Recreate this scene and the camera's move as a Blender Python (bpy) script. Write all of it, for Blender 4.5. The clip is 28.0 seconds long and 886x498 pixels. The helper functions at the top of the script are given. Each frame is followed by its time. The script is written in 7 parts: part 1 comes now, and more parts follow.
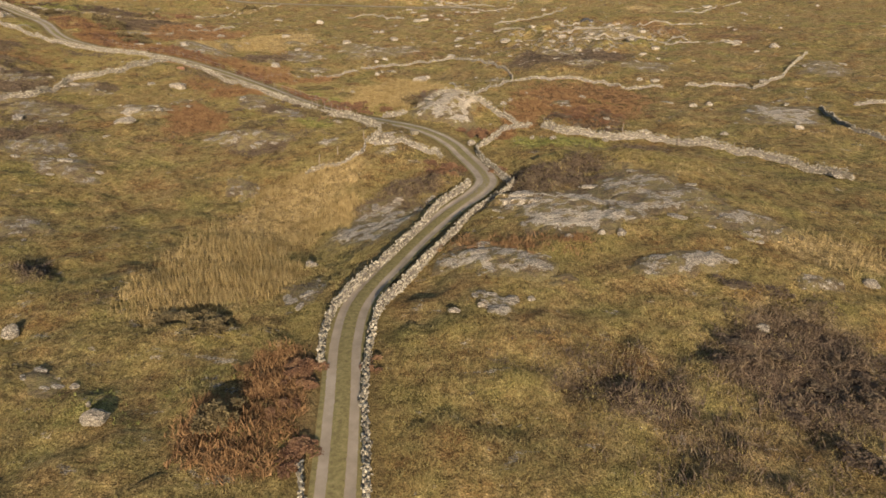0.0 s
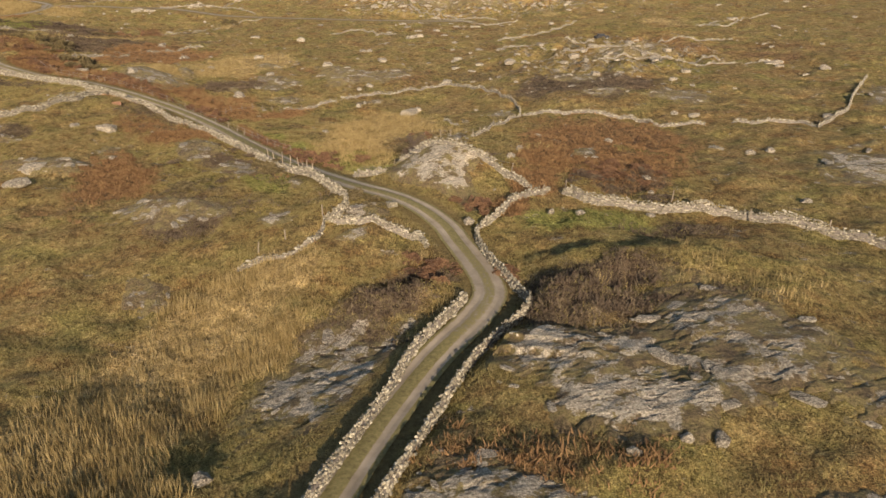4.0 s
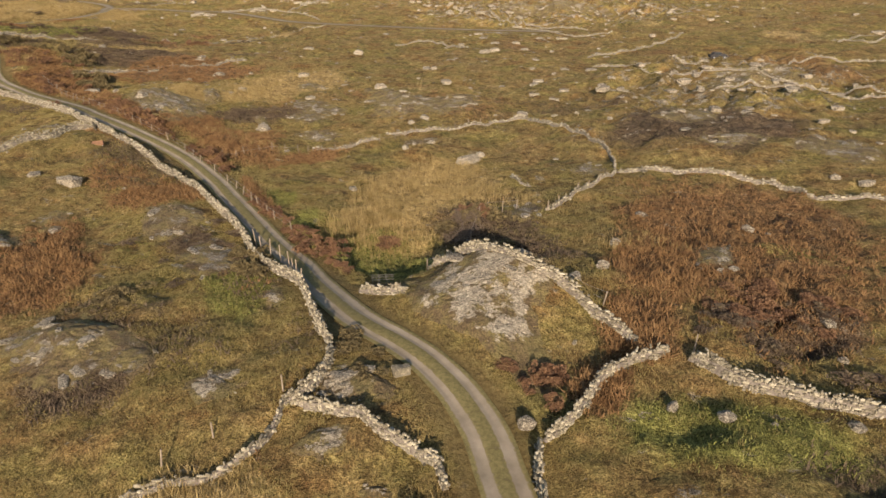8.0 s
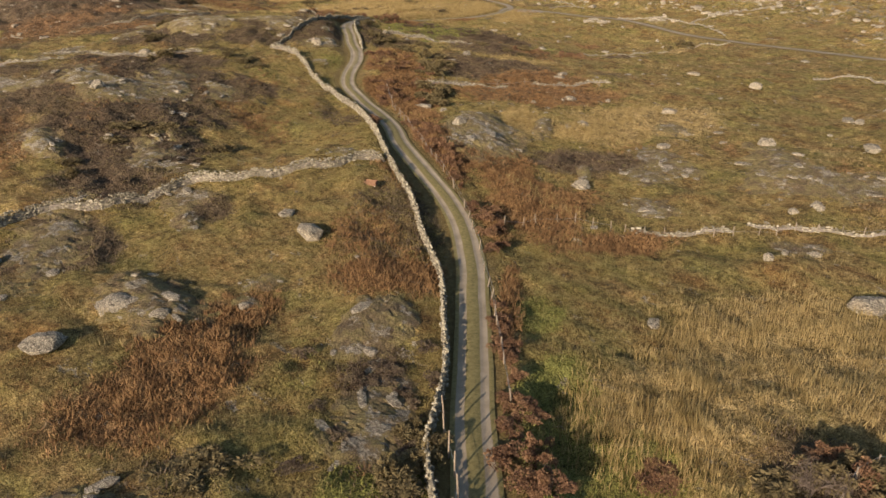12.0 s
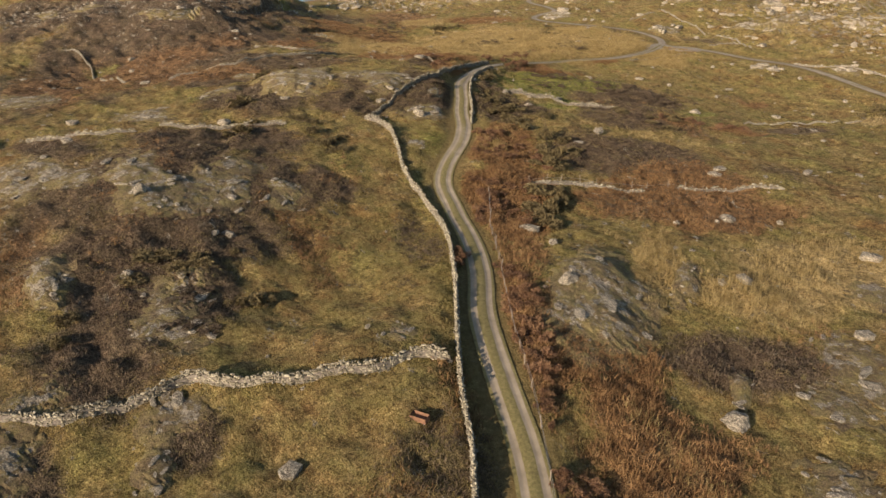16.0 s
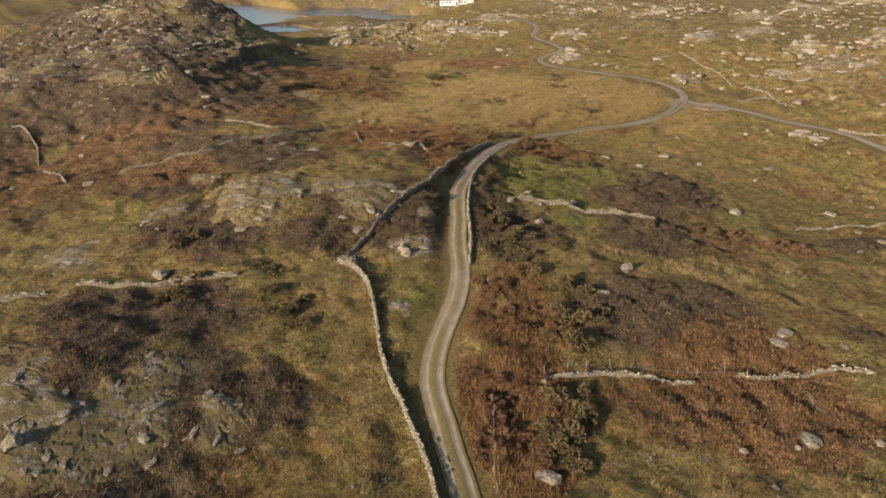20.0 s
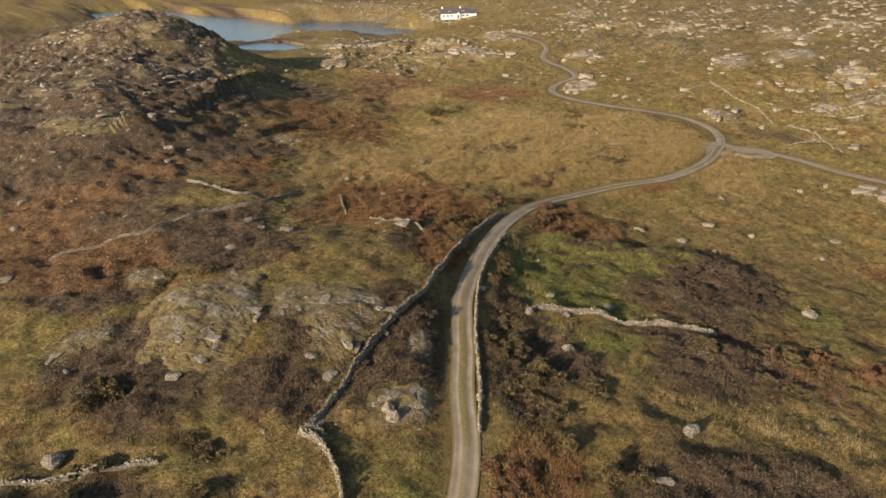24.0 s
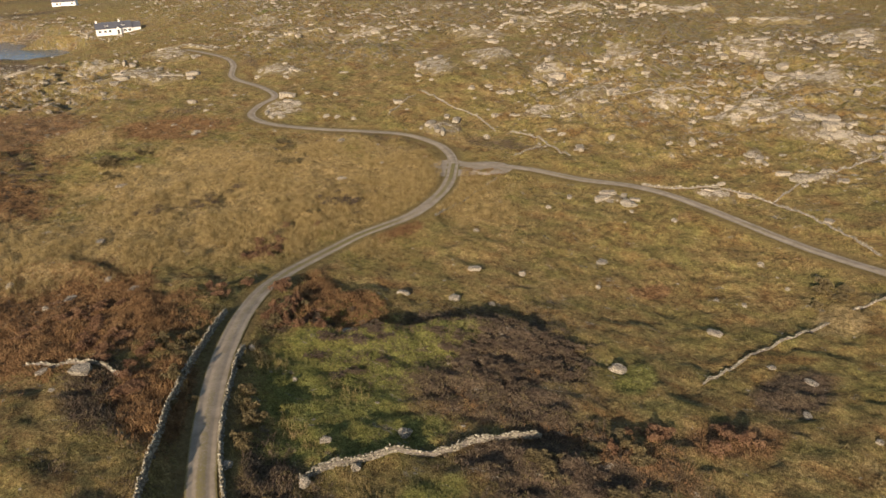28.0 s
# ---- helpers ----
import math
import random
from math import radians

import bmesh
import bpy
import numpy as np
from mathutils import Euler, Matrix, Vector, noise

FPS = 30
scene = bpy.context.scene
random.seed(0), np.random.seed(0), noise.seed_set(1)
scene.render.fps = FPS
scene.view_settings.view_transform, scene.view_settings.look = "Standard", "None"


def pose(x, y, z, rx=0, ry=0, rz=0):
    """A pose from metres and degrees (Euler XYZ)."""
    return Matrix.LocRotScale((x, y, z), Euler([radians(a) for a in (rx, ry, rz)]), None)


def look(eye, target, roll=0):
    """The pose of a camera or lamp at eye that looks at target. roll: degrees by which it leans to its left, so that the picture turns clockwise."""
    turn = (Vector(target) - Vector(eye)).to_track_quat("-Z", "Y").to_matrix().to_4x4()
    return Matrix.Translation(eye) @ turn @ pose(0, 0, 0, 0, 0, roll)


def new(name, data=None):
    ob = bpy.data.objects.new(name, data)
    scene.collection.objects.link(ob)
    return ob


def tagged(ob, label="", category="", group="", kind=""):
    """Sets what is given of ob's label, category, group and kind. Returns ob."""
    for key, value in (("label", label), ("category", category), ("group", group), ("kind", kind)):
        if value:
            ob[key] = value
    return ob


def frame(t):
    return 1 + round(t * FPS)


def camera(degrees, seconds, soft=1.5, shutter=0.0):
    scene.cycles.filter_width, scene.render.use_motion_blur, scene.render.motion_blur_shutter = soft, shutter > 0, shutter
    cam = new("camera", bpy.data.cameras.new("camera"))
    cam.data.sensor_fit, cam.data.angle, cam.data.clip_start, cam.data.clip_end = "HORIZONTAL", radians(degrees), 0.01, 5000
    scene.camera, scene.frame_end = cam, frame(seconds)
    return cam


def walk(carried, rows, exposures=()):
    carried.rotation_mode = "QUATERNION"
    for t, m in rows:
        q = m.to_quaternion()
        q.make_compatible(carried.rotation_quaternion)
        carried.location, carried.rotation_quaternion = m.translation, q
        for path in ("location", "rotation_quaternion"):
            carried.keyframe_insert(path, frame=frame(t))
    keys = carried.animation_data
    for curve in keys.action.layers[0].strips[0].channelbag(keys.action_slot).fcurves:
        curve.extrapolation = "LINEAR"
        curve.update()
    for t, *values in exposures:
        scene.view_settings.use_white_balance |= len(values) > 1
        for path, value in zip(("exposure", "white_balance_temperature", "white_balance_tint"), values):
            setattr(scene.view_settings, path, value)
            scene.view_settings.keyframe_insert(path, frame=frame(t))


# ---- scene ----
cam = camera(64.7, 28.0)
PATH = [
    (0, (1.671, -12.253, 32.914), (1.646, -10.443, 32.064), 0.4),
    (0.5, (1.772, -9.120, 32.836), (1.747, -7.310, 31.987), 0.4),
    (1, (1.886, -5.833, 32.761), (1.861, -4.021, 31.914), 0.3),
    (1.5, (2.014, -2.310, 32.542), (1.989, -0.497, 31.699), 0.3),
    (2, (2.208, 1.405, 32.419), (2.183, 3.220, 31.578), 0.3),
    (2.5, (2.321, 5.166, 32.282), (2.290, 6.981, 31.444), 0.2),
    (3, (2.506, 9.015, 32.251), (2.472, 10.831, 31.413), 0.1),
    (3.5, (2.651, 13.003, 32.181), (2.620, 14.820, 31.345), 0.1),
    (5.5, (3.187, 29.763, 31.533), (3.149, 31.582, 30.702), -0.1),
    (6, (3.360, 33.991, 31.488), (3.323, 35.809, 30.656), -0.1),
    (6.5, (3.587, 38.205, 31.399), (3.546, 40.023, 30.567), -0.1),
    (7, (3.772, 42.406, 31.312), (3.712, 44.223, 30.478), -0.2),
    (7.5, (3.875, 46.610, 31.261), (3.744, 48.423, 30.427), -0.1),
    (8, (4.078, 50.860, 31.172), (3.825, 52.660, 30.337), -0.2),
    (8.5, (4.147, 55.138, 30.988), (3.780, 56.919, 30.155), -0.2),
    (9, (4.270, 59.387, 30.895), (3.766, 61.133, 30.062), -0.3),
    (9.5, (4.099, 63.619, 30.744), (3.445, 65.316, 29.912), -0.2),
    (10, (3.921, 67.867, 30.664), (3.139, 69.509, 29.832), -0.3),
    (10.5, (3.428, 72.064, 30.581), (2.512, 73.635, 29.749), -0.4),
    (11, (2.792, 76.238, 30.581), (1.790, 77.756, 29.749), -0.5),
    (11.5, (1.585, 80.138, 30.674), (0.510, 81.606, 29.843), -0.5),
    (12, (0.301, 84.082, 30.885), (-0.881, 85.466, 30.056), -0.6),
    (12.5, (-1.303, 87.946, 31.181), (-2.583, 89.241, 30.354), -0.6),
    (14.5, (-10.438, 101.702, 35.477), (-11.862, 102.827, 34.637), -0.3),
    (15, (-13.018, 104.928, 36.888), (-14.451, 106.042, 36.048), -0.4),
    (15.5, (-15.864, 107.908, 38.787), (-17.296, 109.023, 37.946), -0.5),
    (16, (-18.792, 110.988, 40.530), (-20.225, 112.102, 39.691), -0.7),
    (16.5, (-21.776, 113.901, 42.428), (-23.210, 115.014, 41.587), -0.9),
    (17, (-24.774, 116.786, 44.218), (-26.208, 117.897, 43.377), -1.0),
    (17.5, (-27.957, 119.598, 46.043), (-29.392, 120.709, 45.200), -1.1),
    (18, (-31.061, 122.446, 47.827), (-32.496, 123.554, 46.984), -1.1),
    (18.5, (-34.291, 125.269, 49.358), (-35.727, 126.376, 48.516), -1.3),
    (19, (-37.468, 127.994, 50.838), (-38.906, 129.100, 49.997), -1.3),
    (19.5, (-40.684, 130.694, 52.133), (-42.124, 131.799, 51.293), -1.4),
    (20, (-43.848, 133.443, 53.302), (-45.290, 134.546, 52.463), -1.6),
    (20.5, (-47.008, 136.099, 54.408), (-48.452, 137.200, 53.571), -1.7),
    (21, (-50.101, 138.730, 55.470), (-51.546, 139.829, 54.633), -1.7),
    (21.5, (-53.310, 141.326, 56.189), (-54.758, 142.424, 55.353), -1.8),
    (23.5, (-66.169, 151.551, 57.804), (-67.621, 152.643, 56.969), -2.0),
    (24, (-69.271, 154.174, 57.912), (-70.720, 155.270, 57.075), -2.1),
    (24.5, (-72.532, 156.868, 57.928), (-73.965, 157.982, 57.089), -2.2),
    (25, (-75.879, 159.388, 57.972), (-77.305, 160.510, 57.131), -2.1),
    (25.5, (-79.008, 162.204, 58.025), (-80.428, 163.334, 57.183), -2.2),
    (26, (-82.010, 165.237, 57.874), (-83.360, 166.448, 57.029), -2.3),
    (26.5, (-85.083, 167.947, 57.779), (-86.303, 169.283, 56.927), -2.2),
    (27, (-88.365, 170.865, 57.563), (-89.476, 172.291, 56.708), -2.3),
    (27.5, (-91.314, 173.951, 57.531), (-92.295, 175.467, 56.670), -2.3),
    (28, (-94.426, 176.940, 57.346), (-95.269, 178.535, 56.483), -2.1),
]
walk(cam, [(t, look(eye, target, roll)) for t, eye, target, roll in PATH], [(0.0, 0.87), (28.0, 0.77)])
SUN_STRENGTH = 5.0
SKY_STRENGTH = 0.09
# ---- light ----
SUN_AZIMUTH = 9.0      # degrees to the left of +y, the way the light travels
SUN_HEIGHT = 19.5
world = bpy.data.worlds.new("sky")
scene.world = world
world.use_nodes = True
wn = world.node_tree.nodes
sky = wn.new("ShaderNodeTexSky")
sky.sky_type = "NISHITA"
sky.sun_disc = False
sky.sun_elevation = radians(SUN_HEIGHT)
sky.sun_rotation = radians(180.0 - SUN_AZIMUTH)
sky.air_density, sky.dust_density = 1.0, 1.6
wn["Background"].inputs["Strength"].default_value = SKY_STRENGTH
world.node_tree.links.new(sky.outputs[0], wn["Background"].inputs["Color"])
sun = bpy.data.lights.new("sun", "SUN")
sun.energy, sun.angle, sun.color = SUN_STRENGTH, radians(0.6), (1.0, 0.795, 0.62)
sun_ob = new("sun", sun)
travel = Vector((-math.sin(radians(SUN_AZIMUTH)) * math.cos(radians(SUN_HEIGHT)),
                 math.cos(radians(SUN_AZIMUTH)) * math.cos(radians(SUN_HEIGHT)), -math.sin(radians(SUN_HEIGHT))))
sun_ob.matrix_world = look((0, 0, 300), Vector((0, 0, 300)) + travel)

# ---- materials ----


def material(name, rough=0.9, spec=0.2):
    m = bpy.data.materials.new(name)
    m.use_nodes = True
    b = m.node_tree.nodes["Principled BSDF"]
    b.inputs["Roughness"].default_value = rough
    b.inputs["Specular IOR Level"].default_value = spec
    return m, m.node_tree.nodes, m.node_tree.links, b


def texco(nt, links, scale=1.0, stretch=(1, 1, 1)):
    g = nt.new("ShaderNodeNewGeometry")
    mp = nt.new("ShaderNodeMapping")
    mp.inputs["Scale"].default_value = [scale * s for s in stretch]
    links.new(g.outputs["Position"], mp.inputs["Vector"])
    return mp.outputs[0]


def noise_tex(nt, links, scale, detail=4.0, rough=0.6, stretch=(1, 1, 1)):
    n = nt.new("ShaderNodeTexNoise")
    n.inputs["Scale"].default_value = 1.0
    n.inputs["Detail"].default_value = detail
    n.inputs["Roughness"].default_value = rough
    links.new(texco(nt, links, scale, stretch), n.inputs["Vector"])
    return n.outputs["Fac"]


def ramp(nt, links, fac, stops):
    r = nt.new("ShaderNodeValToRGB")
    e = r.color_ramp.elements
    while len(e) < len(stops):
        e.new(0.5)
    for k, (p, c) in enumerate(stops):
        e[k].position = p
        e[k].color = (*c, 1) if len(c) == 3 else c
    links.new(fac, r.inputs[0])
    return r.outputs[0]


def step(nt, links, fac, lo, hi):
    r = nt.new("ShaderNodeMapRange")
    r.inputs["From Min"].default_value, r.inputs["From Max"].default_value = lo, hi
    links.new(fac, r.inputs["Value"])
    return r.outputs[0]


def math_node(nt, links, op, a, b):
    m = nt.new("ShaderNodeMath")
    m.operation = op
    for k, v in enumerate((a, b)):
        if isinstance(v, (int, float)):
            m.inputs[k].default_value = v
        else:
            links.new(v, m.inputs[k])
    return m.outputs[0]


def mix(nt, links, fac, a, b):
    m = nt.new("ShaderNodeMix")
    m.data_type = "RGBA"
    for sock, v in ((m.inputs["Factor"], fac), (m.inputs["A"], a), (m.inputs["B"], b)):
        if isinstance(v, (int, float)):
            sock.default_value = v
        elif isinstance(v, tuple):
            sock.default_value = (*v, 1)
        else:
            links.new(v, sock)
    return m.outputs["Result"]


def scaled(nt, links, c, fac, lo, hi, dark, light):
    """Lighter and darker blotches of one colour."""
    r = nt.new("ShaderNodeMapRange")
    for k, v in zip(("From Min", "From Max", "To Min", "To Max"), (lo, hi, dark, light)):
        r.inputs[k].default_value = v
    links.new(fac, r.inputs["Value"])
    v = nt.new("ShaderNodeVectorMath")
    v.operation = "SCALE"
    links.new(c, v.inputs[0])
    links.new(r.outputs[0], v.inputs["Scale"])
    return v.outputs[0]


def attr(nt, name):
    a = nt.new("ShaderNodeAttribute")
    a.attribute_name = name
    return a.outputs["Fac"]


def bump(nt, links, b, fac, strength, dist):
    n = nt.new("ShaderNodeBump")
    n.inputs["Strength"].default_value = strength
    n.inputs["Distance"].default_value = dist
    links.new(fac, n.inputs["Height"])
    links.new(n.outputs[0], b.inputs["Normal"])


def granite_colour(nt, links):
    big = noise_tex(nt, links, 0.45, 5, 0.65)
    fine = noise_tex(nt, links, 5.0, 6, 0.75)
    grain = noise_tex(nt, links, 24.0, 3, 0.7)
    streak = noise_tex(nt, links, 1.0, 6, 0.7, (0.9, 3.2, 1.5))
    c = ramp(nt, links, big, [(0.3, (0.112, 0.096, 0.07)), (0.5, (0.178, 0.154, 0.114)), (0.7, (0.262, 0.23, 0.172))])
    lichen = math_node(nt, links, "MULTIPLY", step(nt, links, fine, 0.5, 0.58), step(nt, links, streak, 0.42, 0.5))
    c = mix(nt, links, lichen, c, (0.33, 0.293, 0.22))
    spot = noise_tex(nt, links, 2.6, 7, 0.8)
    c = mix(nt, links, math_node(nt, links, "MULTIPLY", step(nt, links, spot, 0.565, 0.60), 0.75), c, (0.44, 0.395, 0.3))
    dark = math_node(nt, links, "MAXIMUM", step(nt, links, fine, 0.42, 0.36), step(nt, links, streak, 0.44, 0.40))
    c = mix(nt, links, dark, c, (0.065, 0.0561, 0.0423))
    c = mix(nt, links, math_node(nt, links, "MULTIPLY", grain, 0.3), c, (0.13, 0.112, 0.0828))
    crust = noise_tex(nt, links, 5.5, 7, 0.82, (1, 1.5, 1.3))
    c = mix(nt, links, math_node(nt, links, "MULTIPLY", step(nt, links, crust, 0.535, 0.575), 0.7), c, (0.5, 0.45, 0.345))
    c = mix(nt, links, math_node(nt, links, "MULTIPLY", step(nt, links, crust, 0.45, 0.41), 0.75), c, (0.062, 0.053, 0.042))
    return c, crust


def heath_colour(nt, links):
    n = noise_tex(nt, links, 0.6, 6, 0.72)
    c = ramp(nt, links, n, [(0.3, (0.085, 0.06, 0.038)), (0.45, (0.15, 0.112, 0.056)), (0.58, (0.195, 0.158, 0.064)), (0.72, (0.215, 0.182, 0.072))])
    return scaled(nt, links, c, noise_tex(nt, links, 6.0, 5, 0.78), 0.38, 0.62, 0.5, 1.45)


def make_granite(name, cover):
    m, nt, links, b = material(name, 0.88, 0.25)
    c, fine = granite_colour(nt, links)
    if cover == 0:
        c = scaled(nt, links, c, fine, 0.35, 0.65, 1.1, 1.45)
    else:
        pale = attr(nt, "pale")
        c = scaled(nt, links, c, pale, 0.0, 1.0, 0.95, 1.6)
        patch = noise_tex(nt, links, 0.4, 8, 0.76)
        edge = attr(nt, "rim")
        cut = math_node(nt, links, "ADD", patch, math_node(nt, links, "MULTIPLY", edge, 0.26))
        cut = math_node(nt, links, "ADD", cut, math_node(nt, links, "MULTIPLY", math_node(nt, links, "SUBTRACT", 1.0, pale), 0.065))
        f = step(nt, links, cut, 0.605 - 0.10 * cover, 0.635 - 0.10 * cover)
        c = mix(nt, links, f, c, heath_colour(nt, links))
    links.new(c, b.inputs["Base Color"])
    bump(nt, links, b, fine, 1.0, 0.3)
    return m


granite = make_granite("granite", 0.0)
outcrop_granite = make_granite("outcrop_granite", 1.0)


def make_stone():
    m, nt, links, b = material("wall_stone", 0.9, 0.2)
    info = nt.new("ShaderNodeObjectInfo")
    geo = nt.new("ShaderNodeNewGeometry")
    r = math_node(nt, links, "FRACT", math_node(nt, links, "ADD", info.outputs["Random"], geo.outputs["Random Per Island"]), 0)
    c = ramp(nt, links, r, [(0.0, (0.09, 0.079, 0.056)), (0.35, (0.17, 0.152, 0.11)), (0.7, (0.27, 0.245, 0.178)), (0.92, (0.38, 0.35, 0.265)), (1.0, (0.12, 0.106, 0.08))])
    fine = noise_tex(nt, links, 7.0, 5, 0.7)
    c = mix(nt, links, step(nt, links, fine, 0.56, 0.68), c, (0.38, 0.348, 0.26))
    c = mix(nt, links, step(nt, links, fine, 0.47, 0.35), c, (0.10, 0.088, 0.065))
    links.new(c, b.inputs["Base Color"])
    bump(nt, links, b, fine, 0.6, 0.04)
    return m


wall_stone = make_stone()


# Rubble darker than the wall stone: shade between stones painted into its colour.
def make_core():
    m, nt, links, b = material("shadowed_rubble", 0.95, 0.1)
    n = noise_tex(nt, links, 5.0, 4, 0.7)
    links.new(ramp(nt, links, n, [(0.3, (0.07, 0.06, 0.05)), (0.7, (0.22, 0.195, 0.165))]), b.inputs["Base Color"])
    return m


rubble_core = make_core()


def make_ground():
    m, nt, links, b = material("rough_pasture", 0.95, 0.1)
    big = noise_tex(nt, links, 0.03, 7, 0.7)
    drift = noise_tex(nt, links, 0.12, 7, 0.7, (1, 1.6, 1))
    mid = noise_tex(nt, links, 0.55, 6, 0.72)
    fine = noise_tex(nt, links, 2.2, 5, 0.75)
    tiny = noise_tex(nt, links, 9.0, 3, 0.7)
    base = ramp(nt, links, mid, [(0.3, (0.0978, 0.0661, 0.0281)), (0.45, (0.195, 0.141, 0.0511)), (0.58, (0.244, 0.192, 0.0676)), (0.72, (0.206, 0.188, 0.0638))])
    warm = ramp(nt, links, fine, [(0.3, (0.118, 0.0725, 0.031)), (0.5, (0.236, 0.167, 0.07)), (0.75, (0.325, 0.25, 0.124))])
    c = mix(nt, links, math_node(nt, links, "MULTIPLY", step(nt, links, big, 0.36, 0.6), 0.8), base, warm)
    olive = ramp(nt, links, fine, [(0.3, (0.106, 0.0956, 0.0292)), (0.55, (0.195, 0.181, 0.0548)), (0.75, (0.267, 0.239, 0.0853))])
    c = mix(nt, links, math_node(nt, links, "MULTIPLY", step(nt, links, drift, 0.48, 0.62), 0.65), c, olive)
    rusty = ramp(nt, links, fine, [(0.3, (0.085, 0.042, 0.018)), (0.6, (0.20, 0.105, 0.038))])
    c = mix(nt, links, math_node(nt, links, "MULTIPLY", step(nt, links, drift, 0.47, 0.36), 0.6), c, rusty)

    def zone(name, stops, soft, fac, c):
        col = ramp(nt, links, fac, stops)
        e = math_node(nt, links, "ADD", attr(nt, name), math_node(nt, links, "MULTIPLY", math_node(nt, links, "SUBTRACT", mid, 0.5), 1.1))
        f = math_node(nt, links, "MULTIPLY", step(nt, links, e, 0.3, 0.3 + soft), 0.85)
        return mix(nt, links, f, c, col)

    c = zone("heather", [(0.3, (0.047, 0.033, 0.026)), (0.55, (0.106, 0.077, 0.055)), (0.75, (0.172, 0.129, 0.084))], 0.5, fine, c)
    c = zone("bracken", [(0.3, (0.09, 0.048, 0.026)), (0.5, (0.178, 0.104, 0.05)), (0.7, (0.245, 0.158, 0.08))], 0.5, fine, c)
    c = zone("reed", [(0.3, (0.184, 0.126, 0.0483)), (0.5, (0.347, 0.257, 0.115)), (0.68, (0.479, 0.373, 0.196))], 0.5, fine, c)
    c = zone("green", [(0.3, (0.10, 0.103, 0.027)), (0.5, (0.185, 0.188, 0.05)), (0.72, (0.265, 0.258, 0.082))], 0.5, fine, c)
    gr, gf = granite_colour(nt, links)
    rk = math_node(nt, links, "ADD", math_node(nt, links, "MULTIPLY", attr(nt, "rock"), 0.10), noise_tex(nt, links, 0.3, 8, 0.78, (1, 1.8, 1)))
    c = mix(nt, links, step(nt, links, rk, 0.625, 0.65), c, gr)
    patchy = noise_tex(nt, links, 0.2, 6, 0.72, (1, 1.4, 1))
    tuft = noise_tex(nt, links, 0.9, 6, 0.8)
    c = scaled(nt, links, c, tuft, 0.37, 0.63, 0.5, 1.45)
    c = scaled(nt, links, c, patchy, 0.38, 0.62, 0.8, 1.18)
    c = scaled(nt, links, c, tiny, 0.4, 0.62, 0.6, 1.45)
    blade = noise_tex(nt, links, 3.4, 5, 0.8, (1.5, 0.7, 1))
    c = scaled(nt, links, c, blade, 0.38, 0.62, 0.66, 1.38)
    c = mix(nt, links, attr(nt, "verge"), c, ramp(nt, links, fine, [(0.3, (0.12, 0.088, 0.035)), (0.7, (0.235, 0.18, 0.075))]))
    links.new(c, b.inputs["Base Color"])
    h = math_node(nt, links, "ADD", math_node(nt, links, "MULTIPLY", tuft, 1.8), math_node(nt, links, "ADD", fine, math_node(nt, links, "MULTIPLY", tiny, 0.4)))
    bump(nt, links, b, h, 1.0, 0.42)
    return m


ground_mat = make_ground()


def make_track():
    m, nt, links, b = material("gravel_track", 0.95, 0.15)
    across = attr(nt, "across")          # 0 in the wheel ruts, 1 on the grass
    fine = noise_tex(nt, links, 3.0, 5, 0.7)
    mid = noise_tex(nt, links, 0.5, 5, 0.65)
    grit = noise_tex(nt, links, 20.0, 3, 0.75)
    g = ramp(nt, links, mid, [(0.3, (0.19, 0.158, 0.112)), (0.5, (0.26, 0.22, 0.16)), (0.7, (0.325, 0.28, 0.21))])
    g = mix(nt, links, math_node(nt, links, "MULTIPLY", grit, 0.4), g, (0.16, 0.136, 0.104))
    grass = ramp(nt, links, fine, [(0.3, (0.095, 0.08, 0.034)), (0.5, (0.155, 0.133, 0.055)), (0.72, (0.22, 0.187, 0.085))])
    e = math_node(nt, links, "ADD", across, math_node(nt, links, "MULTIPLY", math_node(nt, links, "SUBTRACT", fine, 0.5), 0.9))
    c = mix(nt, links, step(nt, links, e, 0.38, 0.62), g, grass)
    links.new(c, b.inputs["Base Color"])
    bump(nt, links, b, grit, 0.5, 0.04)
    return m


track_mat = make_track()


def make_plant(name, stops, scale=0.8):
    """Blades and leaves: colour from tuft to tuft, paler towards some tips."""
    m, nt, links, b = material(name, 0.8, 0.15)
    geo = nt.new("ShaderNodeNewGeometry")
    n = noise_tex(nt, links, scale, 4, 0.7)
    f = math_node(nt, links, "ADD", math_node(nt, links, "MULTIPLY", geo.outputs["Random Per Island"], 0.35), math_node(nt, links, "MULTIPLY", step(nt, links, n, 0.33, 0.67), 0.65))
    c = ramp(nt, links, f, stops)
    links.new(c, b.inputs["Base Color"])
    t = nt.new("ShaderNodeBsdfTranslucent")
    links.new(c, t.inputs["Color"])
    ms = nt.new("ShaderNodeMixShader")
    ms.inputs[0].default_value = 0.25
    links.new(b.outputs[0], ms.inputs[1])
    links.new(t.outputs[0], ms.inputs[2])
    links.new(ms.outputs[0], nt["Material Output"].inputs["Surface"])
    return m


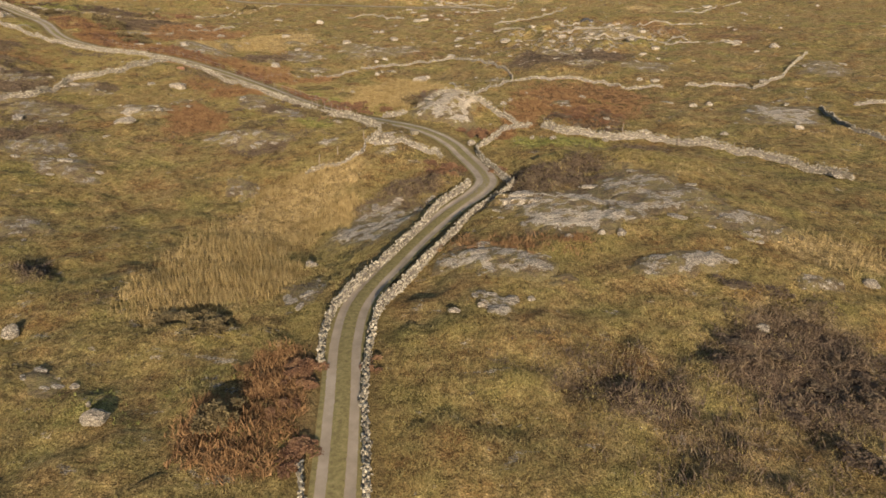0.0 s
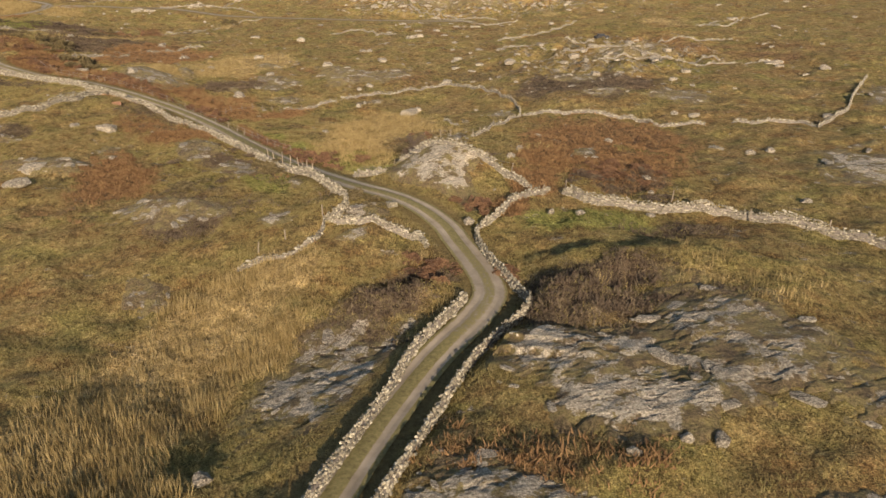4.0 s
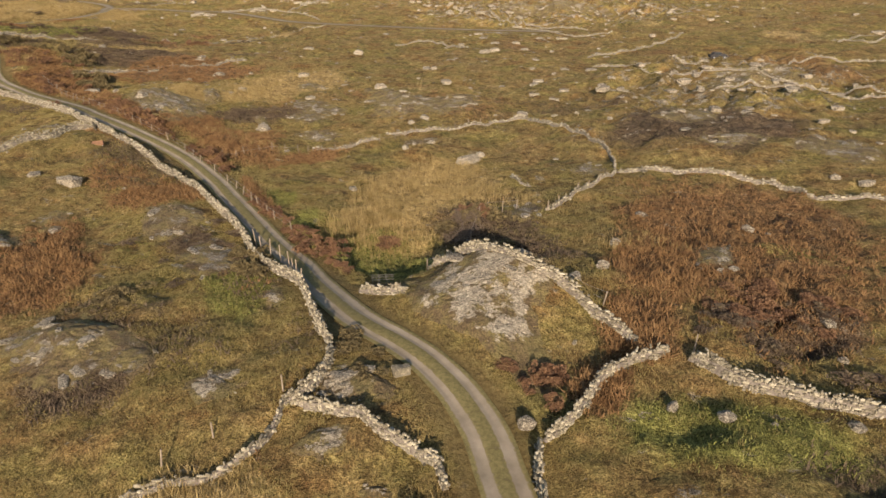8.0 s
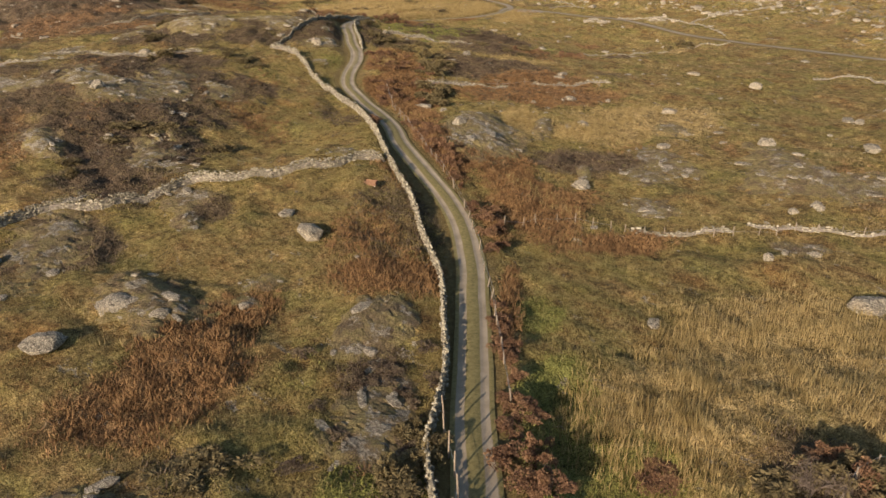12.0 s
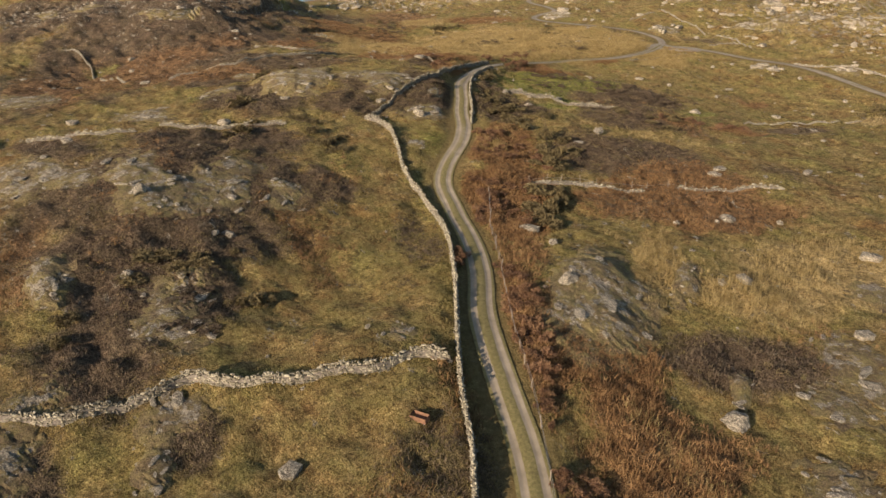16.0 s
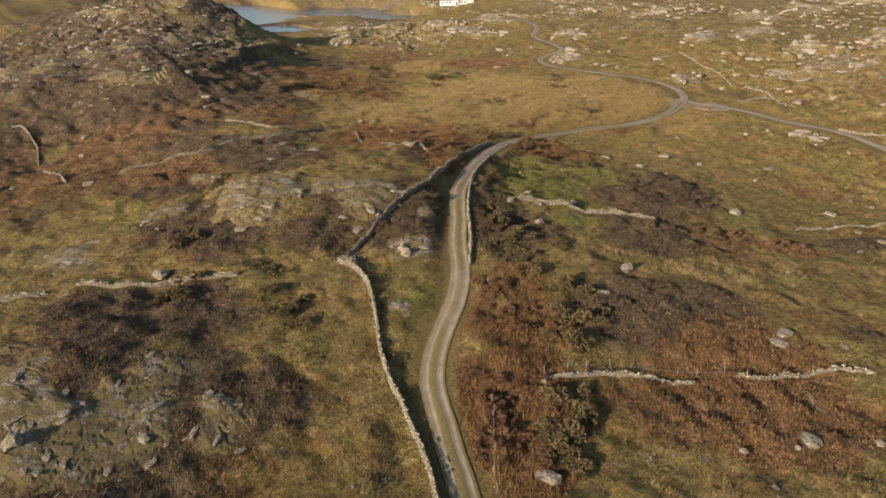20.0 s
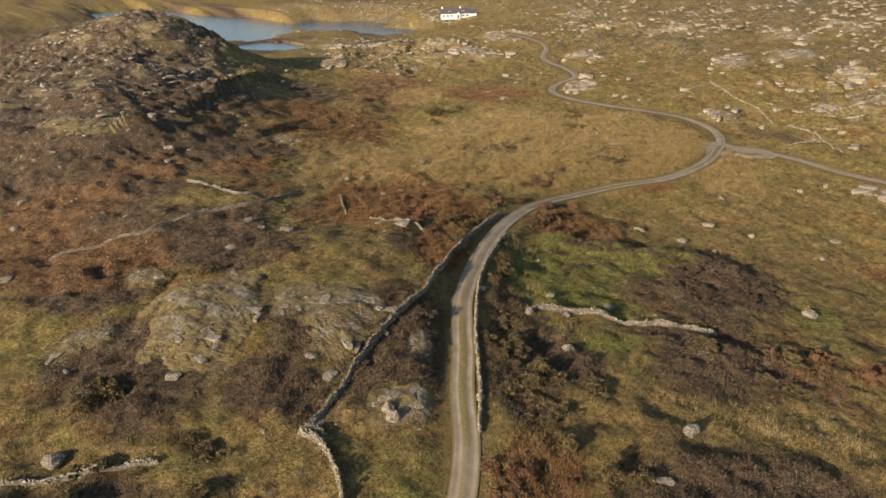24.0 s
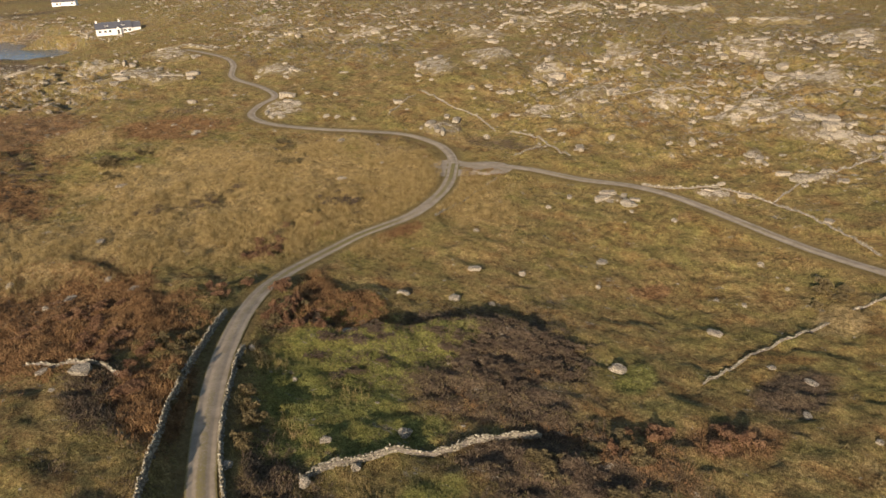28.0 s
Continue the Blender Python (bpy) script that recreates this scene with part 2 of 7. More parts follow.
grass_mat = make_plant("dry_grass", [(0.1, (0.15, 0.117, 0.046)), (0.4, (0.215, 0.172, 0.066)), (0.6, (0.245, 0.205, 0.077)), (0.9, (0.315, 0.258, 0.118))], 1.3)
green_grass_mat = make_plant("green_grass", [(0.1, (0.10, 0.104, 0.028)), (0.5, (0.185, 0.19, 0.052)), (0.9, (0.275, 0.265, 0.088))])
reed_mat = make_plant("straw_reed", [(0.1, (0.135, 0.095, 0.036)), (0.5, (0.28, 0.21, 0.088)), (0.9, (0.44, 0.345, 0.17))], 0.9)
bracken_mat = make_plant("dead_bracken", [(0.1, (0.105, 0.06, 0.029)), (0.5, (0.205, 0.122, 0.056)), (0.9, (0.3, 0.19, 0.09))])
heather_mat = make_plant("heather", [(0.1, (0.055, 0.04, 0.03)), (0.5, (0.118, 0.088, 0.06)), (0.9, (0.185, 0.148, 0.088))], 1.2)
gorse_mat = make_plant("dark_scrub", [(0.15, (0.065, 0.053, 0.03)), (0.5, (0.14, 0.112, 0.056)), (0.85, (0.215, 0.172, 0.085))], 1.4)
bramble_mat = make_plant("bramble", [(0.15, (0.075, 0.046, 0.03)), (0.5, (0.175, 0.1, 0.058)), (0.85, (0.255, 0.16, 0.085))])


def make_plain(name, col, rough=0.7, var=0.25, scale=3.0, metal=0.0):
    m, nt, links, b = material(name, rough, 0.3)
    n = noise_tex(nt, links, scale, 5, 0.65)
    lo = tuple(v * (1 - var) for v in col)
    hi = tuple(min(1, v * (1 + var)) for v in col)
    links.new(ramp(nt, links, n, [(0.3, lo), (0.7, hi)]), b.inputs["Base Color"])
    b.inputs["Metallic"].default_value = metal
    return m


post_mat = make_plain("weathered_post", (0.19, 0.155, 0.115), 0.9, 0.35, 6)
wire_mat = make_plain("galvanised_wire", (0.35, 0.34, 0.32), 0.5, 0.2, 6, 0.8)
steel_mat = make_plain("galvanised_steel", (0.42, 0.42, 0.42), 0.45, 0.2, 4, 0.8)
rust_mat = make_plain("rusty_steel", (0.16, 0.085, 0.05), 0.8, 0.4, 5)
white_wall_mat = make_plain("white_render", (0.70, 0.68, 0.64), 0.85, 0.06, 0.6)
slate_mat = make_plain("dark_slate", (0.075, 0.078, 0.09), 0.6, 0.25, 1.5)
concrete_mat = make_plain("concrete", (0.40, 0.37, 0.32), 0.9, 0.25, 2)
bark_mat = make_plain("bark", (0.11, 0.085, 0.065), 0.95, 0.35, 8)
gate_mat = make_plain("dull_metal", (0.12, 0.113, 0.10), 0.8, 0.3, 4)
door_mat = make_plain("dark_door", (0.05, 0.045, 0.04), 0.5, 0.2, 3)
car_mat = make_plain("dark_car_paint", (0.03, 0.028, 0.026), 0.6, 0.1, 1)
tyre_mat = make_plain("tyre_rubber", (0.02, 0.02, 0.02), 0.85, 0.2, 6)
hull_mat = make_plain("boat_paint", (0.5, 0.42, 0.3), 0.6, 0.2, 2)


def make_glass():
    m, nt, links, b = material("window_glass", 0.08, 0.5)
    b.inputs["Base Color"].default_value = (0.03, 0.035, 0.04, 1)
    return m


glass_mat = make_glass()


def make_water():
    m, nt, links, b = material("lake_water", 0.06, 0.5)
    b.inputs["Base Color"].default_value = (0.05, 0.1, 0.16, 1)
    n = noise_tex(nt, links, 0.7, 4, 0.6, (1, 2.2, 1))
    bump(nt, links, b, n, 0.35, 0.25)
    return m


water_mat = make_water()

# ---- the lie of the land ----


def lattice(ix, iy, seed):
    h = (ix * 374761393 + iy * 668265263 + seed * 974634777) & 0xFFFFFFFF
    h = ((h ^ (h >> 13)) * 1274126177) & 0xFFFFFFFF
    return ((h ^ (h >> 16)) & 0xFFFF) / 65535.0


def value_noise(x, y, seed=0):
    x, y = np.asarray(x, float), np.asarray(y, float)
    fx, fy = np.floor(x), np.floor(y)
    ix, iy = fx.astype(np.int64), fy.astype(np.int64)
    u, v = x - fx, y - fy
    u, v = u * u * (3 - 2 * u), v * v * (3 - 2 * v)
    a, b = lattice(ix, iy, seed), lattice(ix + 1, iy, seed)
    c, d = lattice(ix, iy + 1, seed), lattice(ix + 1, iy + 1, seed)
    return (a * (1 - u) + b * u) * (1 - v) + (c * (1 - u) + d * u) * v


def fbm(x, y, size, octaves=4, seed=0, gain=0.5):
    total, amp, norm = 0.0, 1.0, 0.0
    for k in range(octaves):
        total = total + amp * value_noise(x / size * 2 ** k + 17.3 * k, y / size * 2 ** k - 9.1 * k, seed + k)
        norm, amp = norm + amp, amp * gain
    return total / norm


# plan of the land: hill (x, y, height, radius)
HILLS_A = [
    (0, -20, -2.4, 55),
    (300, 100, 2.3, 90),
    (-20, 27, 0.7, 14),
    (26, 59, 2.5, 14),
    (-27, 55, -1.3, 22),
    (-15, 68, -2.6, 14),
    (26, 89, 2.4, 22),
    (-11, 86, 3.6, 14),
    (-36, 85, -0.9, 14),
    (12, 115, 1.4, 14),
    (36, 134, -1.6, 14),
    (-300, 60, 3.3, 90),
    (-6, 153, -2.4, 22),
    (29, 165, 1.8, 14),
    (-111, 133, 3.4, 14),
    (-132, 128, 2.3, 14),
    (-86, 148, -1.2, 14),
    (-42, 162, -1.4, 14),
    (-64, 163, 1.9, 14),
    (-18, 178, 1.6, 14),
    (300, 300, 4.2, 90),
    (-149, 167, 4.9, 35),
    (-67, 200, -1.1, 14),
]
HILLS_B = [
    (-243, 156, -6.1, 14),
    (-119, 196, 1.4, 14),
    (-143, 198, 2, 14),
    (-169, 193, 1.6, 14),
    (-122, 215, 0.7, 22),
    (-202, 200, 3.8, 14),
    (-184, 212, -2.7, 14),
    (-282, 184, 6.4, 35),
    (100, 300, -1.8, 55),
    (-164, 221, 5.2, 22),
    (-273, 203, 2.8, 14),
    (-20, 300, -2.9, 55),
    (-151, 263, -2.1, 14),
    (-109, 285, -4.4, 35),
    (-103, 288, -2.3, 14),
    (-500, 180, 4.2, 55),
    (-239, 265, -3.2, 14),
    (-146, 344, -4, 35),
    (-315, 296, -4.4, 55),
    (-177, 339, -1.5, 14),
    (60, 420, 6, 90),
    (-415, 306, -1.9, 55),
    (-196, 379, 2.6, 14),
]
HILLS_C = [
    (-40, 430, 6.5, 55),
    (-700, 250, 4.5, 55),
    (-480, 330, -4.1, 55),
    (-174, 425, 2.7, 55),
    (-640, 300, -7.3, 55),
    (-359, 389, 4.5, 55),
    (-560, 330, -7.7, 90),
    (-113, 480, 4.9, 90),
    (-430, 400, -6.2, 55),
    (100, 600, 10.6, 90),
    (100, 600, 10.6, 90),
    (-600, 420, 6.6, 55),
    (-100, 600, 12.1, 55),
    (-250, 560, 7.1, 90),
    (-500, 500, 4.1, 55),
    (-400, 560, 8.2, 90),
    (-378, 250, 15, 22),
    (-425, 215, 15, 40),
    (-330, 215, 4.5, 30),
    (1, 102, 1.2, 6),
    (-7, 112, -1.3, 6),
    (16, 78, 0.8, 8),
]

HILLS_D = [
    (-322, 216, 3.5, 34),
    (-392, 236, 6.5, 42),
    (28, 155, -0.74, 60),
    (-21, 23, 0.48, 60),
    (-170, 327, 1.84, 60),
    (-20, 160, -0.54, 60),
    (-301, 220, 2.03, 60),
    (24, 35, 0.58, 60),
    (10, 107, -0.23, 60),
    (-114, 133, 0.66, 60),
    (-243, 157, 0.75, 60),
    (-47, 246, -0.72, 60),
    (24, 35, 1.03, 25),
    (13, 88, -1.36, 25),
    (15, 144, 0.63, 25),
    (-21, 23, 0.95, 25),
    (-65, 138, -0.35, 25),
    (-134, 223, -0.42, 25),
    (-11, 85, -0.13, 25),
    (6, 38, 1.36, 25),
    (-147, 261, 0.49, 25),
    (-23, 178, -1.68, 25),
    (42, 143, 0.24, 25),
    (-189, 229, -0.56, 25),
    (-313, 216, 1.67, 25),
    (-99, 121, -0.56, 25),
    (4, 70, -1, 25),
    (-65, 138, 2.05, 13),
    (-124, 197, -1.01, 13),
    (-149, 175, 1.36, 13),
    (-243, 157, 2.31, 13),
    (-145, 232, -1.25, 13),
    (-147, 261, 1.04, 13),
    (10, 50, 1.67, 13),
    (-218, 159, -1.85, 13),
    (-103, 214, 0.76, 13),
    (-92, 157, -0.88, 13),
]

# middle lines of the tracks
TRACK_SOUTH = [(-4.2, -8), (-4.3, 5), (-4.7, 17), (-5.3, 24.2), (-6.1, 32.2), (-5.9, 39), (-3.6, 47), (-1, 55), (1.8, 61.5), (4.4, 66), (5.8, 69.6), (5.7, 72.3), (4.7, 76.2), (3.2, 80.6), (1.2, 85.6), (-2.6, 90.6), (-8.1, 95.2), (-10.6, 98), (-14.4, 103), (-17.1, 107.1), (-21.4, 112.2), (-26.5, 118.8), (-31.7, 125.3)]
TRACK_NORTH = [(-37.7, 132.7), (-43.3, 138.4), (-49.4, 143), (-57.3, 147.4), (-66.1, 152.9), (-74, 159.4), (-81.7, 164.6), (-90.8, 169.3), (-98.9, 173.5), (-104.2, 178.4), (-110.5, 186.4), (-115.4, 191.3), (-122.7, 196.7), (-128.1, 201.3), (-133.1, 205.2), (-139, 210.4), (-148.2, 221), (-156.5, 232.8), (-162.8, 244.5), (-165.9, 254), (-166.3, 264.9), (-164.9, 277.4), (-160.9, 291), (-162, 307.5), (-167.5, 322.4)]
TRACK = TRACK_SOUTH + TRACK_NORTH
LANE_WEST = [(-167.5, 322.4), (-172, 329.2), (-178.3, 334.6), (-188.7, 336.6), (-200.5, 332.6), (-213.4, 329.4), (-230, 330), (-242.7, 336.2), (-248.2, 346), (-250.5, 357), (-264, 366), (-284.7, 374.6), (-297.8, 389.6), (-311.7, 398.6), (-341, 407.3)]
LANE_EAST = [(-166.4, 323.2), (-159, 325.9), (-149.2, 327.1), (-136.4, 325.9), (-125, 326.3), (-114.6, 323.3), (-102.4, 316.9), (-91.8, 310.8), (-82.5, 306), (-60.8, 296.5), (-30.4, 287.9), (9.5, 281)]
JUNCTION = (-163.5, 321)

# lake and rocky ground: ellipses (x, y, half length, half width, turn)
LAKE = [(-607, 338, 98, 58, -174), (-470, 334, 23, 15, -158), (-528, 411, 47, 30, -148), (-466, 419, 23, 18, -160), (-734, 334, 66, 37, -169), (-466, 418, 26, 12, -166)]
ROCKY = [(-128.7, 427.1, 95, 77, 94), (-292.9, 452.3, 92, 62, 149), (-358.3, 233.1, 130, 57, 157), (-381.8, 354.3, 90, 41, 169), (10.3, 318.6, 64, 32, -173), (-126.8, 496.1, 69, 58, -165), (-324, 189.5, 84, 58, -175), (43.9, 204.5, 47, 28, 59), (38.8, 392.1, 160, 70, 10), (-304.5, 526.6, 200, 80, 0), (-526.9, 434, 120, 40, 10)]
REED_A = [
    (-191.2, 269.1, 30.2, 18.2, -161),
    (-207.5, 255.8, 24.9, 13.2, -174),
    (-182.3, 308.9, 22.7, 16.6, 118),
    (-211.9, 278.4, 31.1, 18.6, 175),
    (-209.9, 248, 18.6, 10.2, -178),
    (-207.4, 286.7, 27.7, 24.7, 151),
    (-192.7, 306.4, 26.6, 18.1, 117),
    (-227.2, 233.2, 22.4, 19, 153),
    (-234.5, 187.5, 13.7, 5.5, 63),
    (-20, 59.3, 18, 6.9, 74),
    (-20.1, 44.4, 9.7, 8, 78),
    (-14.8, 66.4, 7.1, 6.1, -166),
    (-9.7, 133.5, 18.1, 10.6, 76),
]
REED_B = [
    (-64, 179.4, 9.7, 2.5, 123),
    (-187.5, 300.6, 45, 22.6, -169),
    (-218.6, 294.5, 26.3, 17.2, 166),
    (-83.4, 287, 5.8, 4.3, 66),
    (-229.6, 240.8, 21.9, 21.1, 142),
    (-230.5, 202.3, 21.6, 8.8, 81),
    (-103.9, 342.9, 1.6, 1.2, 93),
    (-16.4, 74, 8.1, 5.4, -140),
    (-50.7, 197.7, 16.2, 10.9, 68),
    (-279.5, 301.3, 18.9, 11.6, 156),
    (-51.1, 185.4, 9.1, 6.4, 56),
    (-203.1, 251.1, 22.6, 18, 47),
    (-189.2, 291.8, 19.2, 16, 48),
]
REED = REED_A + REED_B
BRACKEN_A = [
    (-251.8, 247.2, 23.8, 17.3, 142),
    (-206.9, 208.7, 10.2, 7.8, 164),
    (-236.6, 160.8, 28.2, 13.4, -155),
    (-247, 192.7, 19.9, 16.6, -151),
    (-213.2, 151.5, 26.5, 9.7, -178),
    (-255.3, 255.6, 26.8, 19.3, 139),
    (-181.3, 223, 17.1, 11.9, 167),
    (-259.4, 215.1, 28.6, 7.9, 134),
    (27, 125.5, 17.5, 15.8, 53),
    (17.5, 111.6, 11, 5.8, 66),
    (8.8, 89.2, 3.1, 2.1, 75),
    (12.2, 94.3, 2.3, 1.6, -139),
    (-40.9, 149.9, 11.4, 6.1, 131),
    (-50.5, 156.5, 9.8, 4.4, 130),
    (-64.9, 157, 15.4, 3, 148),
]
BRACKEN_B = [
    (-42.7, 143.2, 6.7, 2, 134),
    (-41.7, 153.4, 7.1, 4.3, 73),
    (-78, 209, 14.2, 10.5, 64),
    (-87.5, 178.7, 24.6, 4.7, 136),
    (-56.5, 154.5, 6.8, 2.9, 125),
    (-104.7, 188.9, 9.2, 6.1, 130),
    (-93.5, 178.9, 12.3, 3.3, 132),
    (-176.2, 232.7, 16.4, 6.5, 144),
    (-189.3, 236.6, 13.7, 9.3, 154),
    (-200.2, 236.7, 13.9, 9, -137),
    (-280.2, 230.2, 45, 9.9, 134),
    (-276.4, 255.4, 24.1, 13.7, 148),
    (-192.5, 169.4, 10.7, 4.8, -157),
    (-174.8, 229.6, 14.8, 8, 164),
    (-156.6, 219.1, 7.5, 3.5, 143),
]
BRACKEN_C = [
    (-156.3, 251.5, 9.7, 3.6, 124),
    (-6.9, 24.4, 5.2, 2.4, 108),
    (-10.8, 28.6, 3.4, 2.4, 92),
    (-12, 21.7, 4.3, 3.1, 124),
    (-40.5, 125, 7, 4.2, -144),
    (-40.8, 101.2, 8.2, 5, 77),
    (-42.9, 106.7, 11.7, 3.8, 123),
    (-44.7, 103.8, 7, 2.7, 124),
    (12.3, 97.8, 5.3, 2.5, 77),
    (-94, 249.4, 8.6, 4.1, -142),
    (-112.4, 287.1, 4.4, 1.9, -141),
    (-161.2, 280.9, 8.1, 4.3, 63),
    (-208, 140.6, 34.5, 10.9, 176),
    (-234.8, 171, 22.4, 14.9, -155),
]
BRACKEN_D = [
    (-297.5, 300.4, 43.8, 20, 147),
    (-277.3, 249.7, 31.8, 18, 154),
    (-175.8, 224.4, 20.9, 11.6, 50),
    (-186.4, 173.1, 13.5, 11.2, 36),
    (-153.9, 219.8, 9.9, 6, 141),
    (-149, 251.7, 6.7, 5.7, 130),
    (-104, 191.4, 11.4, 6, 137),
    (-81.9, 195.4, 8.4, 2.7, 57),
    (-68.2, 202, 8.2, 5.5, 53),
    (-93.1, 174.5, 11.9, 2.2, 140),
    (-204.8, 164.8, 22.3, 14.2, 31),
    (-188.5, 226.5, 18.4, 12.9, 147),
    (-258.2, 319.7, 20.9, 12.8, 10),
    (-58, 154, 11.8, 2.5, 134),
    (-42.7, 153.2, 9.5, 4.4, 62),
    (-30.5, 150.7, 8.6, 3.9, 57),
    (-28.8, 126.1, 14.1, 1.3, 122),
    (27.8, 118, 20.3, 11.1, 74),
    (-71.6, 201.8, 17.7, 7.3, 56),
    (-227.4, 212.5, 11.8, 7.5, 59),
]
BRACKEN = BRACKEN_A + BRACKEN_B + BRACKEN_C + BRACKEN_D
GREEN_A = [
    (-145, 235.9, 13.3, 8.3, 120),
    (-137.7, 243.4, 9.6, 6.3, 55),
    (-135.2, 222.9, 7.7, 4.7, 45),
    (-144.3, 236.2, 14.7, 7.9, 102),
    (-18.8, 118.2, 7.3, 2.7, 116),
    (-12.1, 113.8, 6, 4.2, 97),
    (-8.1, 110.1, 4, 2.9, 83),
    (-142.4, 230.2, 11.5, 6.7, 107),
    (17.2, 85.4, 7.6, 3.9, -179),
    (-9.9, 111.5, 7.1, 3.3, 120),
    (-27, 129.2, 3.5, 2.1, 112),
    (-19.4, 117.5, 5.4, 2.3, 112),
    (-9.8, 112.1, 4.6, 3.8, 135),
    (-27.6, 128.9, 4, 2.2, 116),
]
GREEN_B = [
    (-143.6, 239.2, 17.6, 12.3, 120),
    (-131.4, 227.2, 11.6, 4.8, 52),
    (-139.9, 248, 12.7, 5.8, 48),
    (-21.8, 103.2, 8.7, 3, 117),
    (-140.4, 234.3, 10.9, 6, 60),
    (-120.9, 221.2, 6.8, 3.4, 75),
    (-108, 257.3, 5, 2.9, 90),
]
GREEN = GREEN_A + GREEN_B
HEATHER_A = [
    (-251.7, 201.7, 20, 16.9, 178),
    (-226, 189.9, 22, 9, 176),
    (-234.8, 214, 17.5, 13.5, 177),
    (-200.1, 186.6, 17.2, 8.1, -161),
    (-78, 197.5, 10.2, 5.8, 70),
    (-68, 203.9, 8.4, 5.1, 93),
    (15.3, 70.1, 7.3, 3.3, 176),
    (19.7, 64.1, 7.2, 2.7, -180),
    (11.4, 65.1, 3.7, 3.1, 173),
    (-3.4, 69.8, 4.4, 2.7, 164),
    (-7.8, 66.5, 3.5, 1.7, 168),
    (0.1, 74.1, 3.8, 2.1, 169),
    (-330.2, 167.6, 45, 20.3, 172),
    (-319.3, 188, 45, 25, 170),
    (-273.3, 198.1, 45, 16.2, 158),
    (-288, 226, 45, 11.9, 152),
    (-300.2, 190.8, 45, 14.3, 172),
    (-334.2, 218.8, 45, 21.5, 166),
]
HEATHER_B = [
    (-285.2, 221.2, 37.5, 14, 156),
    (-372.4, 257.2, 45, 15.2, 156),
    (-377, 207.5, 31.4, 16.4, -172),
    (-247.4, 180.1, 14.1, 6.9, -144),
    (-117.5, 124.9, 11.4, 5.3, -178),
    (-112.3, 149.1, 10.7, 8.9, 144),
    (-101.1, 121.4, 9.5, 5.8, -170),
    (-87.9, 125.4, 7.7, 4.6, -136),
    (-143.8, 187.7, 9.1, 6.5, 171),
    (-135, 178.5, 7.7, 5.3, -148),
    (-145.9, 164.5, 10.2, 6, -156),
    (-132, 245.6, 15.3, 9.9, -156),
    (-119.5, 242.8, 8.7, 5.2, -147),
    (18.6, 56.8, 9.3, 5.3, 177),
    (-5.6, 64.3, 6.3, 4.7, 134),
    (-116.7, 134, 20, 13, -142),
    (-100.9, 135.8, 12.5, 6.2, 61),
    (-150.9, 167.3, 13.4, 12.4, -162),
]
HEATHER_C = [
    (-189.9, 193.5, 16, 10.3, 102),
    (-180.2, 170.5, 13.4, 11.1, -164),
    (-329, 180.3, 45, 35, -170),
    (-239.3, 189, 18.5, 14.3, 73),
    (-127.9, 155.7, 9.7, 7.3, -170),
    (-107.9, 155.7, 7.8, 4.6, 56),
    (-100.3, 123.9, 11.8, 8, -139),
    (-84.1, 120, 12.4, 7.5, 160),
    (1.2, 116.5, 11.6, 5.8, 128),
    (30.1, 163.7, 19.3, 12.9, -160),
    (-26.6, 87.7, 5.1, 4.2, 152),
    (27.1, 30.2, 9, 7, 62),
    (14.6, 24.6, 4.6, 3, -167),
    (24.7, 98.8, 7.5, 4, -166),
    (31.6, 124.9, 3.1, 1.5, 51),
    (-121.6, 254.3, 11.3, 8.6, -175),
]
HEATHER_D = [
    (-133, 252, 20.9, 5, -151),
    (-111, 234.3, 16, 6.1, -160),
    (-133, 254.3, 15.4, 8.6, 46),
    (-110.6, 233, 12, 10.6, 109),
    (-134.5, 214.3, 8.4, 3, 133),
    (-120.6, 212.1, 7.3, 4.8, 106),
    (-89, 214, 10.5, 8.7, 95),
    (-22.9, 105.8, 9.6, 3.1, 130),
    (-30.9, 113.4, 5.9, 2.8, 132),
    (-66.7, 122.3, 4.5, 3.1, 168),
    (-96.4, 128.1, 9.9, 7.4, -148),
    (-88.2, 132.6, 7.2, 3.3, 162),
    (-141.7, 129.2, 14.3, 5.5, -170),
    (-109.1, 158, 5.1, 4.5, -176),
    (-182.1, 187.3, 16.8, 9, -178),
    (-155.5, 242.2, 4.3, 3, 116),
    (-472.5, 324.7, 45, 35, 163),
    (-292.5, 214, 45, 35, 144),
]
HEATHER_E = [
    (-136.3, 199, 13, 8.3, 142),
    (24.2, 83.3, 7.9, 3.2, -179),
    (-88.8, 263.5, 7.1, 4.5, 59),
    (-38.4, 46.9, 5.9, 2.9, 125),
    (-159.3, 216.1, 8.3, 5.2, 162),
    (-187.7, 227.2, 8.5, 4.4, 156),
    (-338, 200.9, 45, 35, 150),
    (-305.3, 170.2, 45, 35, 150),
    (-387.9, 216.3, 45, 35, 150),
    (-261.9, 189.4, 45, 35, 150),
    (-353, 165.5, 45, 35, 150),
    (-292.6, 221.9, 45, 30, 150),
    (-420, 200, 45, 35, 0),
]
